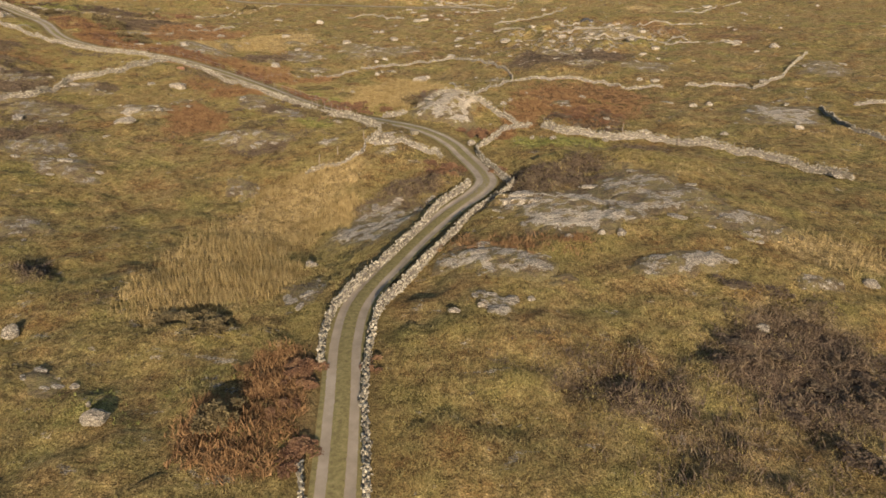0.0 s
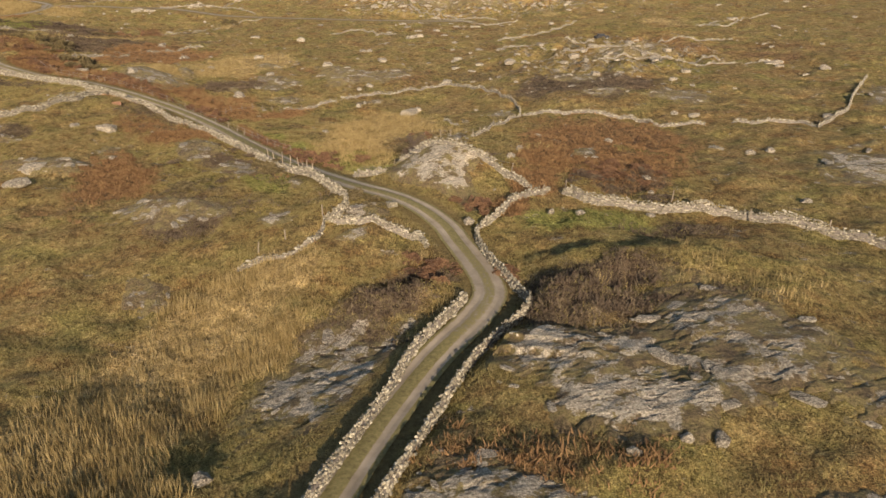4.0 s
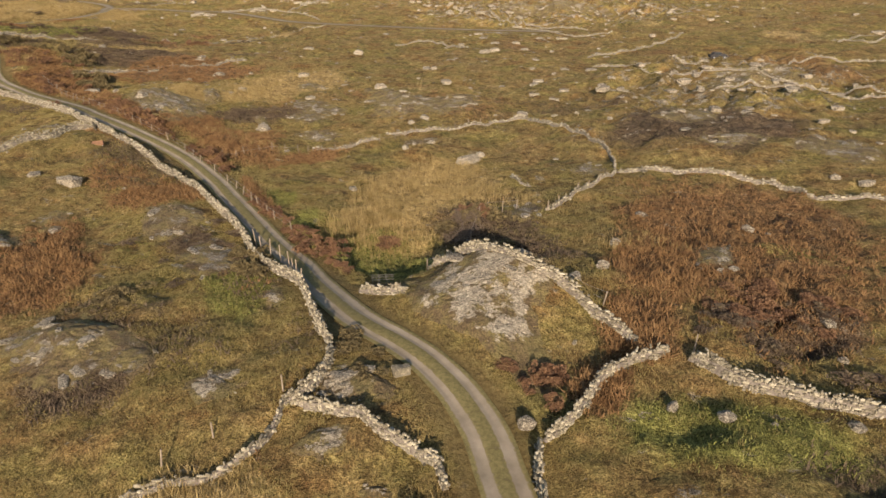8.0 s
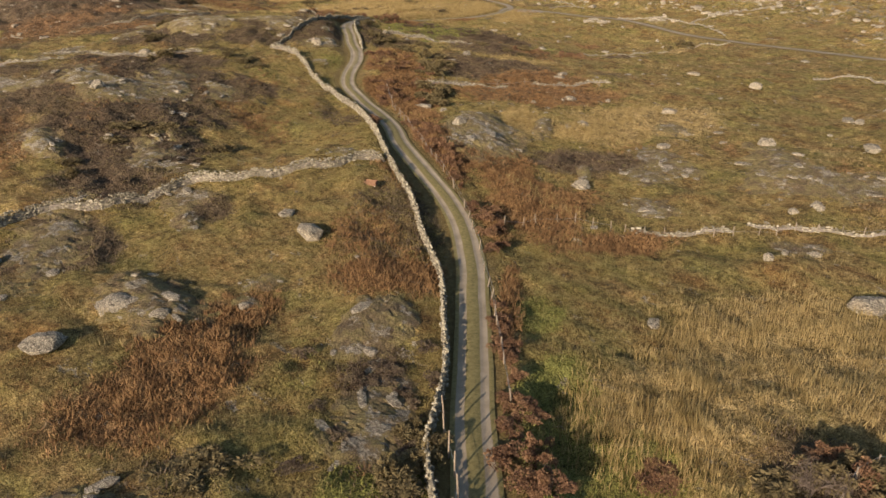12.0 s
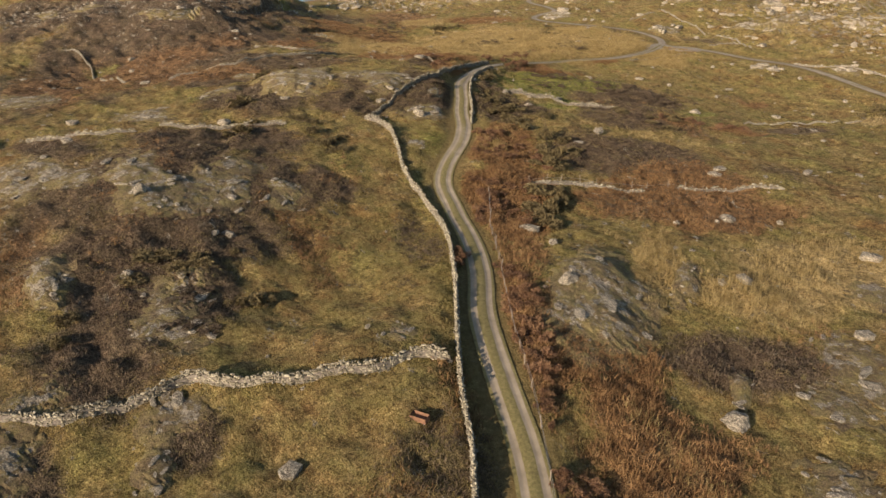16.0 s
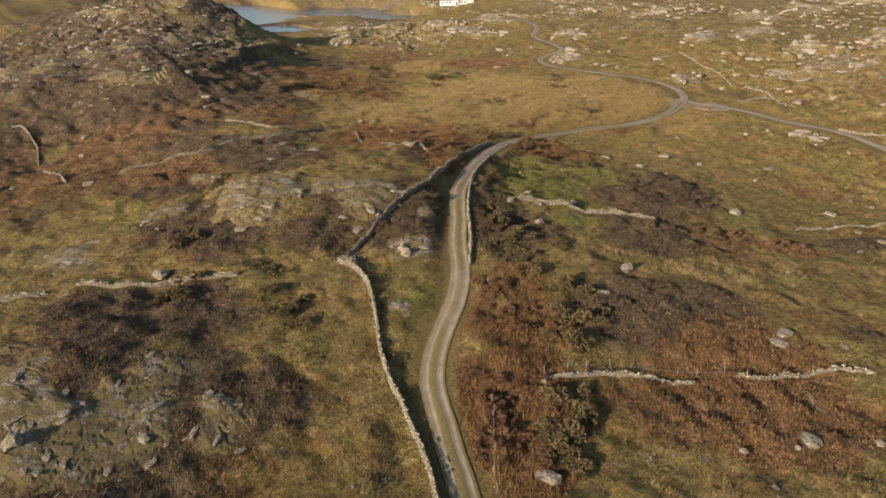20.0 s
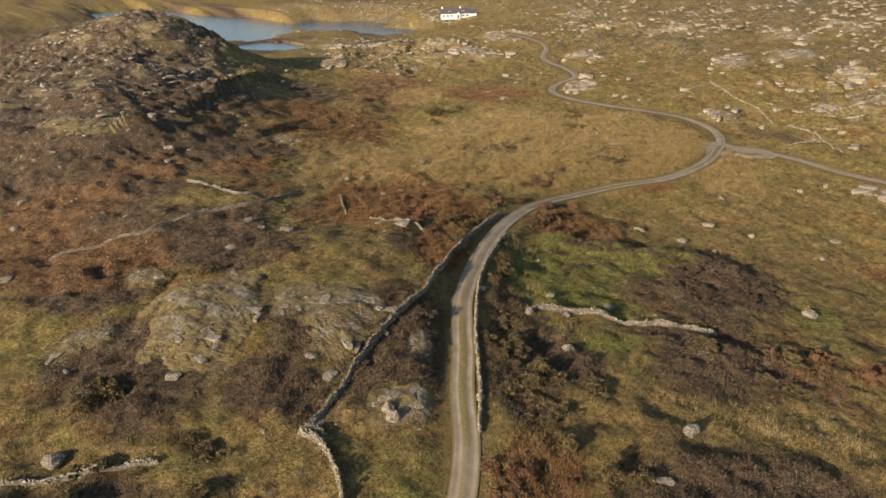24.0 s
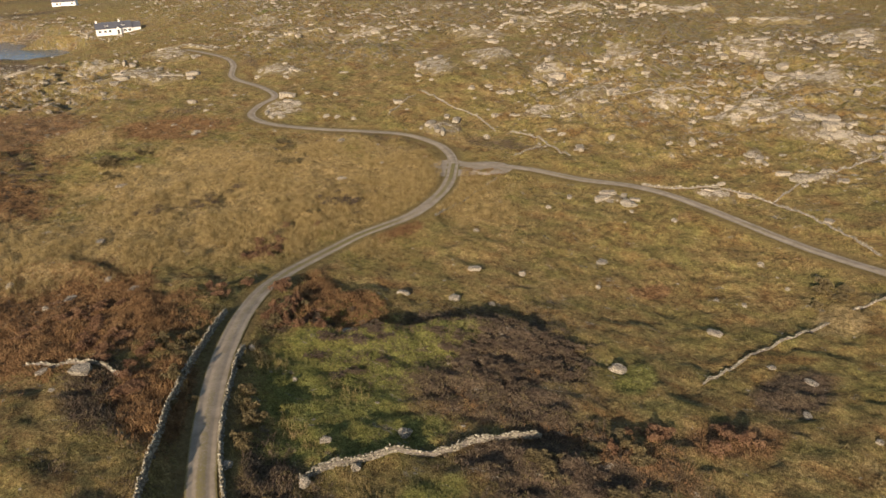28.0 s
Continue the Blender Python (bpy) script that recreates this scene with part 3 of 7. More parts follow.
HEATHER_F = [
    (-269.6, 175.9, 29.1, 24.8, 165),
    (-369.3, 199.4, 62.3, 40.2, 167),
    (-430, 245, 60, 40, 150),
    (-400, 270, 50, 26, 150),
    (-470, 215, 60, 40, 0),
    (-137, 194.6, 10, 7.9, 146),
    (-179.8, 188.6, 20.8, 8.3, 37),
    (-122.2, 207.3, 13.5, 4.2, 135),
    (-127.6, 245.3, 13, 10.3, 34),
    (-94.2, 208.5, 12.5, 9.7, 59),
    (-132.4, 148, 13.1, 8.5, 54),
    (-221.2, 182.6, 19.5, 18.9, 34),
    (-153.6, 166, 15.3, 8.7, 167),
    (-131.1, 192.1, 11.2, 6.2, 146),
    (-46.2, 171.4, 10.1, 5.3, 55),
    (-95.6, 124.9, 11.4, 8.4, 165),
    (-72.4, 109.3, 9, 4.6, 169),
    (-119.3, 141.8, 18.6, 9.3, 166),
]
HEATHER = HEATHER_A + HEATHER_B + HEATHER_C + HEATHER_D + HEATHER_E + HEATHER_F

# granite: outcrops (x, y, half length, half width, turn, height), boulders (x, y, width, height)
OUTCROPS_A = [
    (-5.1, 59, 9.1, 6.6, 99.6, 0.5),
    (-10.3, 41, 2.9, 2.2, 88.4, 0.3),
    (12.4, 55, 8.1, 5.3, 134.8, 0.9),
    (21.8, 59, 7.7, 6.6, 152.9, 0.8),
    (18.9, 51.9, 3, 2.1, 170.2, 0.4),
    (5.7, 43.8, 6.3, 2.9, 145.8, 0.5),
    (9, 41.3, 2.5, 1.5, 154.8, 0.5),
    (21.9, 42.4, 5, 2.1, -160.7, 0.8),
    (29.2, 51.3, 6.2, 3.6, 158.6, 0.5),
    (30.7, 47.9, 2.6, 1.4, -159.6, 0.5),
    (5, 36.4, 2.4, 1.2, 130.4, 0.4),
    (32.4, 39.8, 2.2, 1.3, -172.2, 0.5),
    (-30.5, 90.4, 6.7, 3.6, 146.4, 0.5),
    (-26, 74, 2.8, 2, 137.6, 0.4),
    (-72, 107.4, 11, 4, 143.5, 0.5),
    (-59.5, 85.2, 6.4, 4.7, 146.2, 0.5),
    (-50.9, 77.7, 6.4, 3.2, 143.7, 0.6),
    (-46.3, 58.8, 4.2, 3.1, 145.6, 0.6),
    (-26.9, 27.5, 2.5, 1.2, 139.2, 0.4),
    (58.8, 108.3, 11, 6.6, 59.9, 0.8),
    (86.6, 152.6, 11, 5.6, 59.8, 0.6),
    (-22, 181.6, 7.7, 5.9, 173.8, 0.5),
    (-4.7, 283, 11, 6.6, 179.3, 0.6),
    (0.4, 98.6, 9.2, 7, 113.7, 1),
]
OUTCROPS_B = [
    (-29.6, 91.8, 4, 3.2, 114.4, 0.8),
    (-24.6, 90.1, 3.3, 1.8, 137.8, 0.5),
    (-16.4, 87.2, 2.1, 1.6, 134.1, 0.4),
    (-6.4, 87.2, 3.8, 2.1, 164.7, 0.6),
    (-7.7, 82.2, 1.8, 1.3, 159.9, 0.6),
    (-3.6, 79.4, 1, 0.6, 175.6, 0.4),
    (-35.6, 117.3, 4.8, 3.6, 105.9, 0.7),
    (-61, 163.8, 9.4, 5.4, 130.9, 0.8),
    (-24.7, 186.3, 10.9, 3.7, 121.8, 0.8),
    (-13.7, 182.4, 6.5, 4.7, -156.7, 0.4),
    (-11, 187.1, 3.7, 2.9, 54.7, 0.4),
    (10.9, 145.6, 3.6, 2.4, 86.2, 0.4),
    (20.9, 111.4, 3.9, 2, 73, 0.4),
    (47, 152.8, 6.3, 6, 67.7, 0.5),
    (-14.7, 161.2, 3.3, 2.6, -166, 0.3),
    (29.9, 172.4, 8.1, 5.4, 61.4, 0.4),
    (47.5, 201.7, 11, 6.6, -154, 0.4),
    (32.5, 155.5, 5.3, 2.7, -165.7, 0.3),
    (-5.6, 323.8, 11, 6.6, -172.6, 1.2),
    (12.7, 320.6, 11, 6.6, -168.2, 2),
    (-52.6, 107.7, 6.3, 3.7, 178.5, 1.4),
    (-27.2, 109.6, 6, 3.4, 133, 0.6),
    (-32, 92.2, 3.8, 2.7, 158.6, 0.8),
    (-62.1, 167.5, 11, 5.2, 130.6, 1.3),
]
OUTCROPS_C = [
    (-89.6, 128.9, 7.4, 4.3, 147.5, 0.5),
    (-110.2, 138.1, 8.8, 6.6, 98.3, 0.6),
    (-70.7, 122, 4.8, 3.1, 159.5, 0.5),
    (-64.8, 118.6, 2.6, 1.5, 153.8, 0.5),
    (-36.5, 176.9, 4.2, 3.3, 161.4, 0.3),
    (-37.9, 171.7, 3.6, 3.1, 156.7, 0.3),
    (-31.8, 161.8, 3.4, 2.1, -144.6, 0.4),
    (-46.9, 113.1, 1.6, 1.2, 168.2, 0.3),
    (-17.2, 101.4, 3.5, 1.3, 127.6, 0.4),
    (3.2, 125.4, 3.5, 1.9, 73.5, 0.4),
    (-59.1, 178.8, 6, 1.6, 118.3, 0.9),
    (-40.5, 180.9, 5.6, 3.7, 130.4, 0.4),
    (-33.5, 163.4, 3.3, 1.9, -140.7, 0.5),
    (-44.4, 166.3, 2.9, 1.2, 115.8, 1),
    (-117.7, 134, 11, 4.4, 168.1, 0.6),
    (-130.2, 120.8, 8.6, 3.2, -173.9, 0.5),
    (-132.7, 124.8, 7.5, 2.7, -176.4, 0.4),
    (-109.1, 143.5, 6.7, 4, 142.6, 0.5),
    (-105, 150.2, 4.4, 3.1, 123.9, 0.4),
    (-100.1, 118.7, 5.7, 2.3, 167.7, 0.8),
    (-83, 126.9, 4.6, 2.9, -162.9, 0.4),
    (-65.8, 119.1, 1.7, 1.5, 163.4, 0.5),
    (-149.6, 174.7, 9.4, 4.5, 174.7, 0.8),
    (-144.3, 192.7, 8.7, 5.3, -161.1, 0.6),
]
OUTCROPS_D = [
    (-124.2, 189.7, 4.9, 4, 83.4, 0.4),
    (-49, 116.3, 2.1, 1.5, -140.5, 0.3),
    (-197.4, 133.3, 11, 6.6, -162.8, 0.5),
    (-44.6, 195.1, 3.6, 3.2, 120.5, 0.5),
    (-67.8, 143.6, 2.8, 2.2, 138.4, 0.4),
    (-99.1, 118.3, 4.8, 2.2, 178.3, 0.9),
    (-111, 132.5, 5.1, 3.1, -174, 0.6),
    (-116.5, 147.9, 4.3, 3.6, 89.3, 0.5),
    (-125, 126.5, 6.6, 3, -162.2, 0.5),
    (-113.9, 138.2, 2.8, 2.2, 58.3, 0.4),
    (-84, 123.8, 1.6, 1, -143.6, 0.3),
    (-155.1, 146.3, 7.8, 3.7, -155.6, 0.3),
    (-112.5, 178.4, 1.8, 1.6, 49.2, 0.4),
    (-115.3, 138, 2.7, 1.7, -139.6, 0.5),
    (-156.9, 147.5, 4.4, 4, 68, 0.5),
    (-108.3, 151.7, 2.3, 2, -167.5, 0.6),
    (-156.5, 176.3, 11, 5.4, 156.3, 1.8),
    (-154.6, 181.3, 10.6, 5.1, 163.1, 1.2),
    (-140.6, 190.6, 8.3, 4, 152.7, 0.9),
    (-161.9, 164, 4.8, 3.8, 82, 0.8),
    (-176.8, 176.5, 5, 2.9, -178.9, 0.7),
    (-148.9, 187.3, 4.4, 2.4, 162.9, 0.5),
    (-131.6, 197.2, 3.3, 2, 141.5, 0.4),
]
OUTCROPS_E = [
    (-349.8, 470.6, 15, 9, 168, 1.2),
    (-308.8, 437.6, 14.2, 9, -178.7, 1),
    (-337.6, 410.4, 15, 9, 178.3, 1.4),
    (-317.1, 365.8, 15, 7.1, -167.8, 1.5),
    (-358.4, 376.7, 15, 7.7, 167, 1.5),
    (-270.6, 385, 10.3, 6.9, 166.4, 1.2),
    (-308.4, 458.4, 15, 9, 176.7, 1),
    (-279.9, 453.8, 15, 7.7, -166.6, 1),
    (-219.3, 453.9, 15, 9, 136.6, 1.6),
    (-210.2, 395.7, 15, 7, 119.9, 2),
    (-196.1, 413, 15, 9, 127.1, 1.6),
    (-197.3, 517.1, 15, 9, -173.8, 2),
    (-209.5, 481.9, 15, 9, 117.9, 1.6),
    (-151.9, 422.3, 11, 6.6, 105, 1.4),
    (-169.5, 398.7, 8.9, 5.7, 109.6, 1.4),
    (-151.4, 377.5, 13.6, 4.7, 66.3, 1.6),
    (-160.9, 365.1, 5.7, 3.6, 59.5, 1.4),
    (-129.2, 378.7, 6, 4.4, 106, 1.4),
    (-112.4, 430.8, 15, 7.6, 116.8, 1.6),
    (-92.9, 400.3, 12.8, 7.4, 121.3, 1.5),
    (-106.7, 372.3, 9, 6.2, -174, 1.2),
    (-91.6, 365.1, 9.5, 6.8, 121.8, 1.5),
    (-84.3, 359.3, 7.6, 4.3, 154.5, 1),
    (-102, 346.6, 4.4, 2, 95.8, 1),
    (-182.4, 345.1, 6, 5.2, 110.3, 1.2),
    (-107.4, 326.3, 4.7, 3.3, -161.5, 0.5),
    (-81.5, 449.6, 15, 9, 86.4, 1.6),
]
OUTCROPS_F = [
    (-108, 491.7, 15, 9, -157.9, 1.4),
    (-152.2, 521.1, 15, 9, 177.6, 1.6),
    (-126.7, 318.8, 3.2, 2.4, -148.9, 0.6),
    (-88.9, 339, 5.6, 2.2, -166.9, 0.4),
    (-238.8, 345.5, 10.4, 7, 157.4, 1),
    (-342.1, 398.1, 15, 9, 169, 1.5),
    (-328.3, 365.3, 15, 9, 81, 1.5),
    (-429.4, 354.8, 15, 9, 162.8, 2),
    (-374, 323.8, 15, 7.7, 155.4, 2),
    (-403.2, 367.4, 15, 9, 167.3, 1.2),
    (-639.1, 353.2, 15, 9, -165.8, 2),
    (-571.6, 381.6, 15, 9, -156.5, 2),
    (-516.4, 413.9, 15, 9, -161, 2),
    (-314.6, 218.6, 13.4, 5.1, 161.7, 2),
    (-352.7, 244, 12.7, 5.1, 91.8, 1.5),
    (-267.4, 184.9, 13, 7.1, -179.4, 3),
    (-307.5, 200, 15, 7.6, 176.1, 1.5),
    (-364.2, 244.6, 8.4, 3.8, 89, 2),
    (-382.1, 228.5, 15, 5.7, -155.4, 1.5),
    (-393, 207.6, 13.4, 5.8, -150.7, 1.5),
    (-244.5, 234, 4.6, 3.6, 143.4, 0.8),
    (-342.1, 250.2, 6.2, 3.5, 112.2, 2),
    (-376.7, 215.2, 10.4, 5.1, -153, 1.5),
    (-305.9, 188, 15, 5.3, 179.3, 1.5),
    (-305, 171.9, 15, 9, 173.3, 2.5),
    (-261.4, 194, 10.6, 8.9, 81, 2.5),
    (-325.4, 163.2, 15, 7.1, 173.2, 2),
]
BOULDERS_A = [
    (-6.3, 151.7, 3.96, 2.31),
    (-4.7, 154.9, 1.74, 1.56),
    (7.7, 103.7, 1.64, 1.16),
    (10.2, 106.6, 1.53, 1.23),
    (12, 114.6, 1.36, 1.13),
    (4.3, 85.2, 1.37, 1.37),
    (-42.3, 161.9, 2.92, 1.95),
    (42.2, 142.8, 1.56, 1.39),
    (15.7, 124.7, 1.73, 1.06),
    (3.1, 122.7, 1.38, 0.76),
    (26.2, 122.1, 1.88, 1.34),
    (13.2, 87.8, 0.94, 1.09),
    (16.2, 86.8, 1.33, 0.74),
    (18.9, 86.7, 0.6, 0.6),
    (23.9, 87.5, 1.35, 0.71),
    (25.9, 95.1, 0.82, 0.82),
    (-44, 235.2, 3.04, 2.74),
    (-21.2, 217.3, 1.88, 1.34),
    (-11, 236.7, 3.02, 1.81),
    (-16.5, 155.6, 1.4, 1.4),
    (-15.5, 157.6, 1.07, 0.89),
    (-13.1, 160.1, 1.45, 0.9),
]
BOULDERS_B = [
    (16, 171.4, 1.61, 1.01),
    (10.6, 175.5, 1.23, 1.02),
    (20.4, 108.3, 0.85, 0.64),
    (-20.7, 22.9, 1.99, 1.66),
    (-33.2, 34.6, 1.73, 1.51),
    (-12, 48.6, 1.42, 1.42),
    (-51.5, 98.8, 4.12, 1.44),
    (17.5, 47.7, 1.41, 0.82),
    (15.7, 48, 0.83, 0.71),
    (12.5, 46.6, 0.93, 0.81),
    (87.2, 181.4, 3.25, 2.17),
    (6.4, 36.9, 1.8, 0.7),
    (2, 35.3, 1.17, 0.78),
    (4.1, 35.9, 0.79, 0.79),
    (5.4, 35, 1.94, 0.68),
    (8.1, 36.8, 0.8, 0.6),
    (-22, 24.5, 0.53, 0.44),
    (-24.2, 26.9, 0.74, 0.46),
    (45.9, 116.4, 1.64, 1.41),
    (49.2, 117.6, 1.91, 1.43),
    (25.5, 34.2, 1.44, 0.62),
    (55.6, 95.6, 1.63, 1.22),
]
BOULDERS_C = [
    (37.4, 41, 1.66, 0.95),
    (50.5, 72.8, 1.5, 0.83),
    (-111, 258.6, 2.79, 2.33),
    (-103.4, 214.5, 2.51, 2.09),
    (43.3, 93.4, 1.63, 1.14),
    (-53, 105.3, 3.79, 1.56),
    (-49.4, 106.6, 2.16, 1.29),
    (-46.3, 112.7, 1.31, 0.65),
    (-33.4, 114.9, 1.46, 0.68),
    (-18.2, 169.8, 1.55, 1.09),
    (-16.4, 173.1, 2.23, 1.27),
    (-95.9, 126.1, 1.63, 1.81),
    (-29.4, 195.5, 2.68, 2.3),
    (-67.4, 201, 2.63, 1.15),
    (-71, 193.9, 1.1, 0.94),
    (-74.5, 172.2, 1.33, 1.06),
    (-80.4, 174.4, 0.84, 0.7),
    (-91.1, 184.3, 1.31, 1.31),
    (-139.8, 155.9, 2.85, 2.04),
    (-70, 182.2, 0.84, 0.56),
    (-67.6, 198.7, 0.96, 0.8),
    (-62.9, 207.6, 1.36, 1.02),
]
BOULDERS_D = [
    (-99.8, 137.8, 1.65, 0.69),
    (-64.8, 164.3, 2.57, 2.1),
    (-111.6, 132.7, 2.11, 2.42),
    (-122.5, 215, 2.1, 1.54),
    (-134.3, 223.4, 1.59, 0.95),
    (-128.3, 230.1, 1.97, 1.31),
    (-131.8, 216.6, 1.34, 1.49),
    (-129.4, 221.9, 1.23, 1.23),
    (-146.6, 261.5, 2.46, 1.34),
    (-133.1, 279.5, 1.44, 1.2),
    (-133.5, 267, 1.34, 1.11),
    (-120.4, 282.9, 1.16, 1.16),
    (-123.3, 316.1, 4, 2),
    (-189.7, 229.8, 1.57, 1.57),
    (-205.2, 230, 1.47, 1.22),
    (-204.1, 233.3, 1.72, 1.23),
    (-120.6, 197.7, 1.21, 1.57),
    (-123.2, 187.1, 1.63, 2.33),
    (-124.6, 187.4, 1.64, 2.11),
    (-137, 184.6, 1.82, 0.91),
    (-146.8, 290.2, 1.31, 1.05),
    (-138.5, 308.9, 1.41, 1.13),
]
BOULDERS_E = [
    (-153, 233.4, 1.29, 1.29),
    (-138.9, 213.8, 1.41, 1.05),
    (-144.7, 231.4, 0.69, 0.83),
    (-169, 346, 2.52, 1.89),
    (-149.6, 351.3, 2.5, 1.87),
    (-121.8, 350.1, 2.09, 1.5),
    (-116.4, 350.1, 2.38, 2.97),
    (-118.9, 364.6, 2.23, 1.59),
    (-96.1, 302.7, 1.57, 1.12),
    (-113.1, 312.1, 1.45, 1.45),
    (-262.5, 324.1, 2.51, 1.43),
    (-248.8, 319.6, 2.38, 1.36),
    (-247.8, 317.5, 1.69, 1.35),
    (-218.1, 340.9, 2.38, 1.7),
    (-214.1, 340.8, 2.36, 1.69),
    (-208.9, 341.4, 2, 1.67),
    (-136.6, 352.2, 2.46, 1.85),
    (-185.7, 372, 2.86, 1.79),
    (-174.1, 375.6, 3.57, 2.14),
    (-91.2, 296.1, 1.07, 0.86),
    (-101.6, 288.4, 1.23, 0.62),
]

# scrub: kind, line in the plan, bushes, spread, width, height
THICKETS = []
THICKETS.append(("bramble", [(-8, 25.3), (-8.6, 27.8), (-7.6, 22), (-7.4, 18.7)], 14, 0.7, 1.5, 0.6))
THICKETS.append(("bramble", [(-4.7, 29.2), (-4.1, 25.3), (-3.7, 20.2)], 8, 0.4, 1.3, 0.6))
THICKETS.append(("gorse", [(-12.3, 21.7), (-12.2, 22.5)], 3, 0.8, 2.2, 1))
THICKETS.append(("gorse", [(-21.1, 35.9), (-18.6, 34.8), (-16.2, 34.3)], 6, 0.8, 2, 0.7))
THICKETS.append(("bramble", [(1.6, 73.3), (3.1, 72.9), (0.7, 75.7), (-1.1, 77.8)], 9, 1, 2, 0.8))
THICKETS.append(("bramble", [(7.3, 74.7), (7.9, 73.2)], 5, 0.5, 1.4, 0.7))
THICKETS.append(("gorse", [(-3.8, 120.8), (-1.9, 123.3), (-2.6, 117.5)], 7, 1, 2.2, 1.3))
THICKETS.append(("gorse", [(0, 113.4), (1.9, 109.4)], 4, 0.8, 2.2, 1))
THICKETS.append(("bramble", [(-18, 114.1), (-13, 108.9), (-24.9, 119.8)], 12, 0.7, 1.7, 0.9))
THICKETS.append(("bramble", [(6.7, 87.1), (5.2, 88.6), (6, 90.6)], 10, 1.2, 1.6, 0.8))
THICKETS.append(("gorse", [(-7.8, 92.5), (-7.8, 89.8)], 5, 1, 1.8, 0.6))
THICKETS.append(("bramble", [(19.3, 97.8), (22, 100.7), (26.5, 103.4)], 12, 2, 2.2, 0.9))
THICKETS.append(("bramble", [(-31.1, 129.3), (-25.8, 122.3), (-21.1, 115.9), (-17.2, 111.1), (-12.8, 106.2)], 24, 0.4, 1.1, 0.5))
THICKETS.append(("bramble", [(-52.7, 148.9), (-42.8, 140.2), (-34.8, 131.9)], 14, 0.5, 1.2, 0.7))
THICKETS.append(("gorse", [(-20.9, 106.3), (-23.9, 109.6), (-21.8, 110.2)], 10, 0.8, 1.9, 1))
THICKETS.append(("bramble", [(-11.1, 117.8), (-9.7, 118.6)], 4, 0.8, 1.8, 0.6))
THICKETS.append(("bramble", [(-4.2, 121.4), (-3.2, 123.7)], 4, 0.6, 1.4, 0.9))
THICKETS.append(("gorse", [(-30.1, 97.8), (-30.4, 99.1)], 3, 0.7, 2, 0.9))
THICKETS.append(("bramble", [(-30.4, 126.7), (-26.2, 121.8), (-22.4, 118.2), (-18.9, 115)], 16, 0.6, 1.4, 0.6))
THICKETS.append(("bramble", [(-74.2, 163.8), (-64.4, 156.8), (-56.5, 151.5), (-50.5, 147.8)], 18, 0.6, 1.4, 0.7))
THICKETS.append(("bramble", [(-45.3, 144.7), (-39.6, 139.1), (-36.3, 135.7)], 12, 1, 1.9, 1))
THICKETS.append(("bramble", [(-66.9, 158.2), (-61.7, 154.7), (-56.7, 151.9)], 12, 1, 1.9, 1.1))
THICKETS.append(("bramble", [(-80.4, 161.5), (-75.5, 157.6)], 6, 0.15, 1.2, 1))
THICKETS.append(("gorse", [(-86.6, 180.1), (-81.9, 178.5), (-77.8, 175.8), (-88.3, 183.9)], 12, 1.4, 2.6, 1.6))
THICKETS.append(("bramble", [(-93.5, 182.2), (-88.9, 176.9), (-82.9, 174.3)], 22, 2.2, 1.8, 0.9))
THICKETS.append(("gorse", [(-102.1, 125), (-97.1, 131.2), (-88.7, 133.4)], 12, 1.8, 2.4, 1))
THICKETS.append(("gorse", [(-92.8, 118.6), (-87.4, 118.4)], 3, 1, 2.2, 0.9))
THICKETS.append(("gorse", [(-123.4, 205.9), (-117.1, 202.4), (-110.7, 200)], 10, 1.5, 2, 1.1))
THICKETS.append(("bramble", [(-105.7, 186.8), (-107.5, 193.6), (-103.4, 195.1), (-96.7, 191.6)], 30, 2.2, 1.8, 0.8))
THICKETS.append(("gorse", [(-99.3, 196.4), (-93.9, 191.7), (-105.3, 202.8)], 10, 1.2, 2.6, 1.7))
THICKETS.append(("bramble", [(-89.1, 174.9), (-93.5, 178), (-86.4, 170.8)], 14, 0.7, 1.4, 0.8))
THICKETS.append(("gorse", [(-116, 162.9), (-118.5, 167.5), (-133.4, 167.2)], 10, 1.6, 2.2, 1.1))
THICKETS.append(("gorse", [(-130.5, 154), (-144.4, 161.4)], 5, 1, 2.2, 1.2))
THICKETS.append(("gorse", [(-133.4, 212.4), (-128.6, 208.8), (-123.8, 205.1), (-119.4, 200)], 11, 1.1, 2, 1))
THICKETS.append(("gorse", [(-120.1, 206.8), (-114.6, 210), (-113.1, 203.8)], 7, 2, 2.2, 0.8))
THICKETS.append(("heath", [(-150.2, 245.5), (-139.6, 244.4), (-129.9, 249.7), (-120.8, 258), (-126.9, 245)], 34, 3, 2.2, 0.7))
THICKETS.append(("gorse", [(-155.6, 244), (-158.7, 242.7)], 6, 1.2, 2.2, 1))
THICKETS.append(("heath", [(-150, 242.7), (-139.6, 246.8), (-125.5, 254.5), (-118, 256.7), (-125.9, 245)], 34, 3, 2, 0.7))
THICKETS.append(("bramble", [(-157.7, 241.2), (-154.2, 243.2), (-151.3, 244.5)], 12, 1, 2, 1.2))
THICKETS.append(("gorse", [(-151.7, 229.9), (-143.8, 222.2), (-139.3, 215.5)], 14, 0.6, 1.6, 1))
THICKETS.append(("bramble", [(-156.4, 243.5), (-156.1, 248.2)], 8, 1, 2, 1.4))
THICKETS.append(("bramble", [(-163.2, 247.7), (-162.1, 252.8), (-170.8, 245.1)], 10, 1.4, 2.2, 1.3))
THICKETS.append(("gorse", [(-116.1, 231.1), (-110.6, 233.5), (-105, 235.9)], 8, 2.5, 2.2, 0.8))
THICKETS.append(("gorse", [(-109.6, 241.2), (-103.4, 242.7)], 5, 2, 2.2, 0.8))
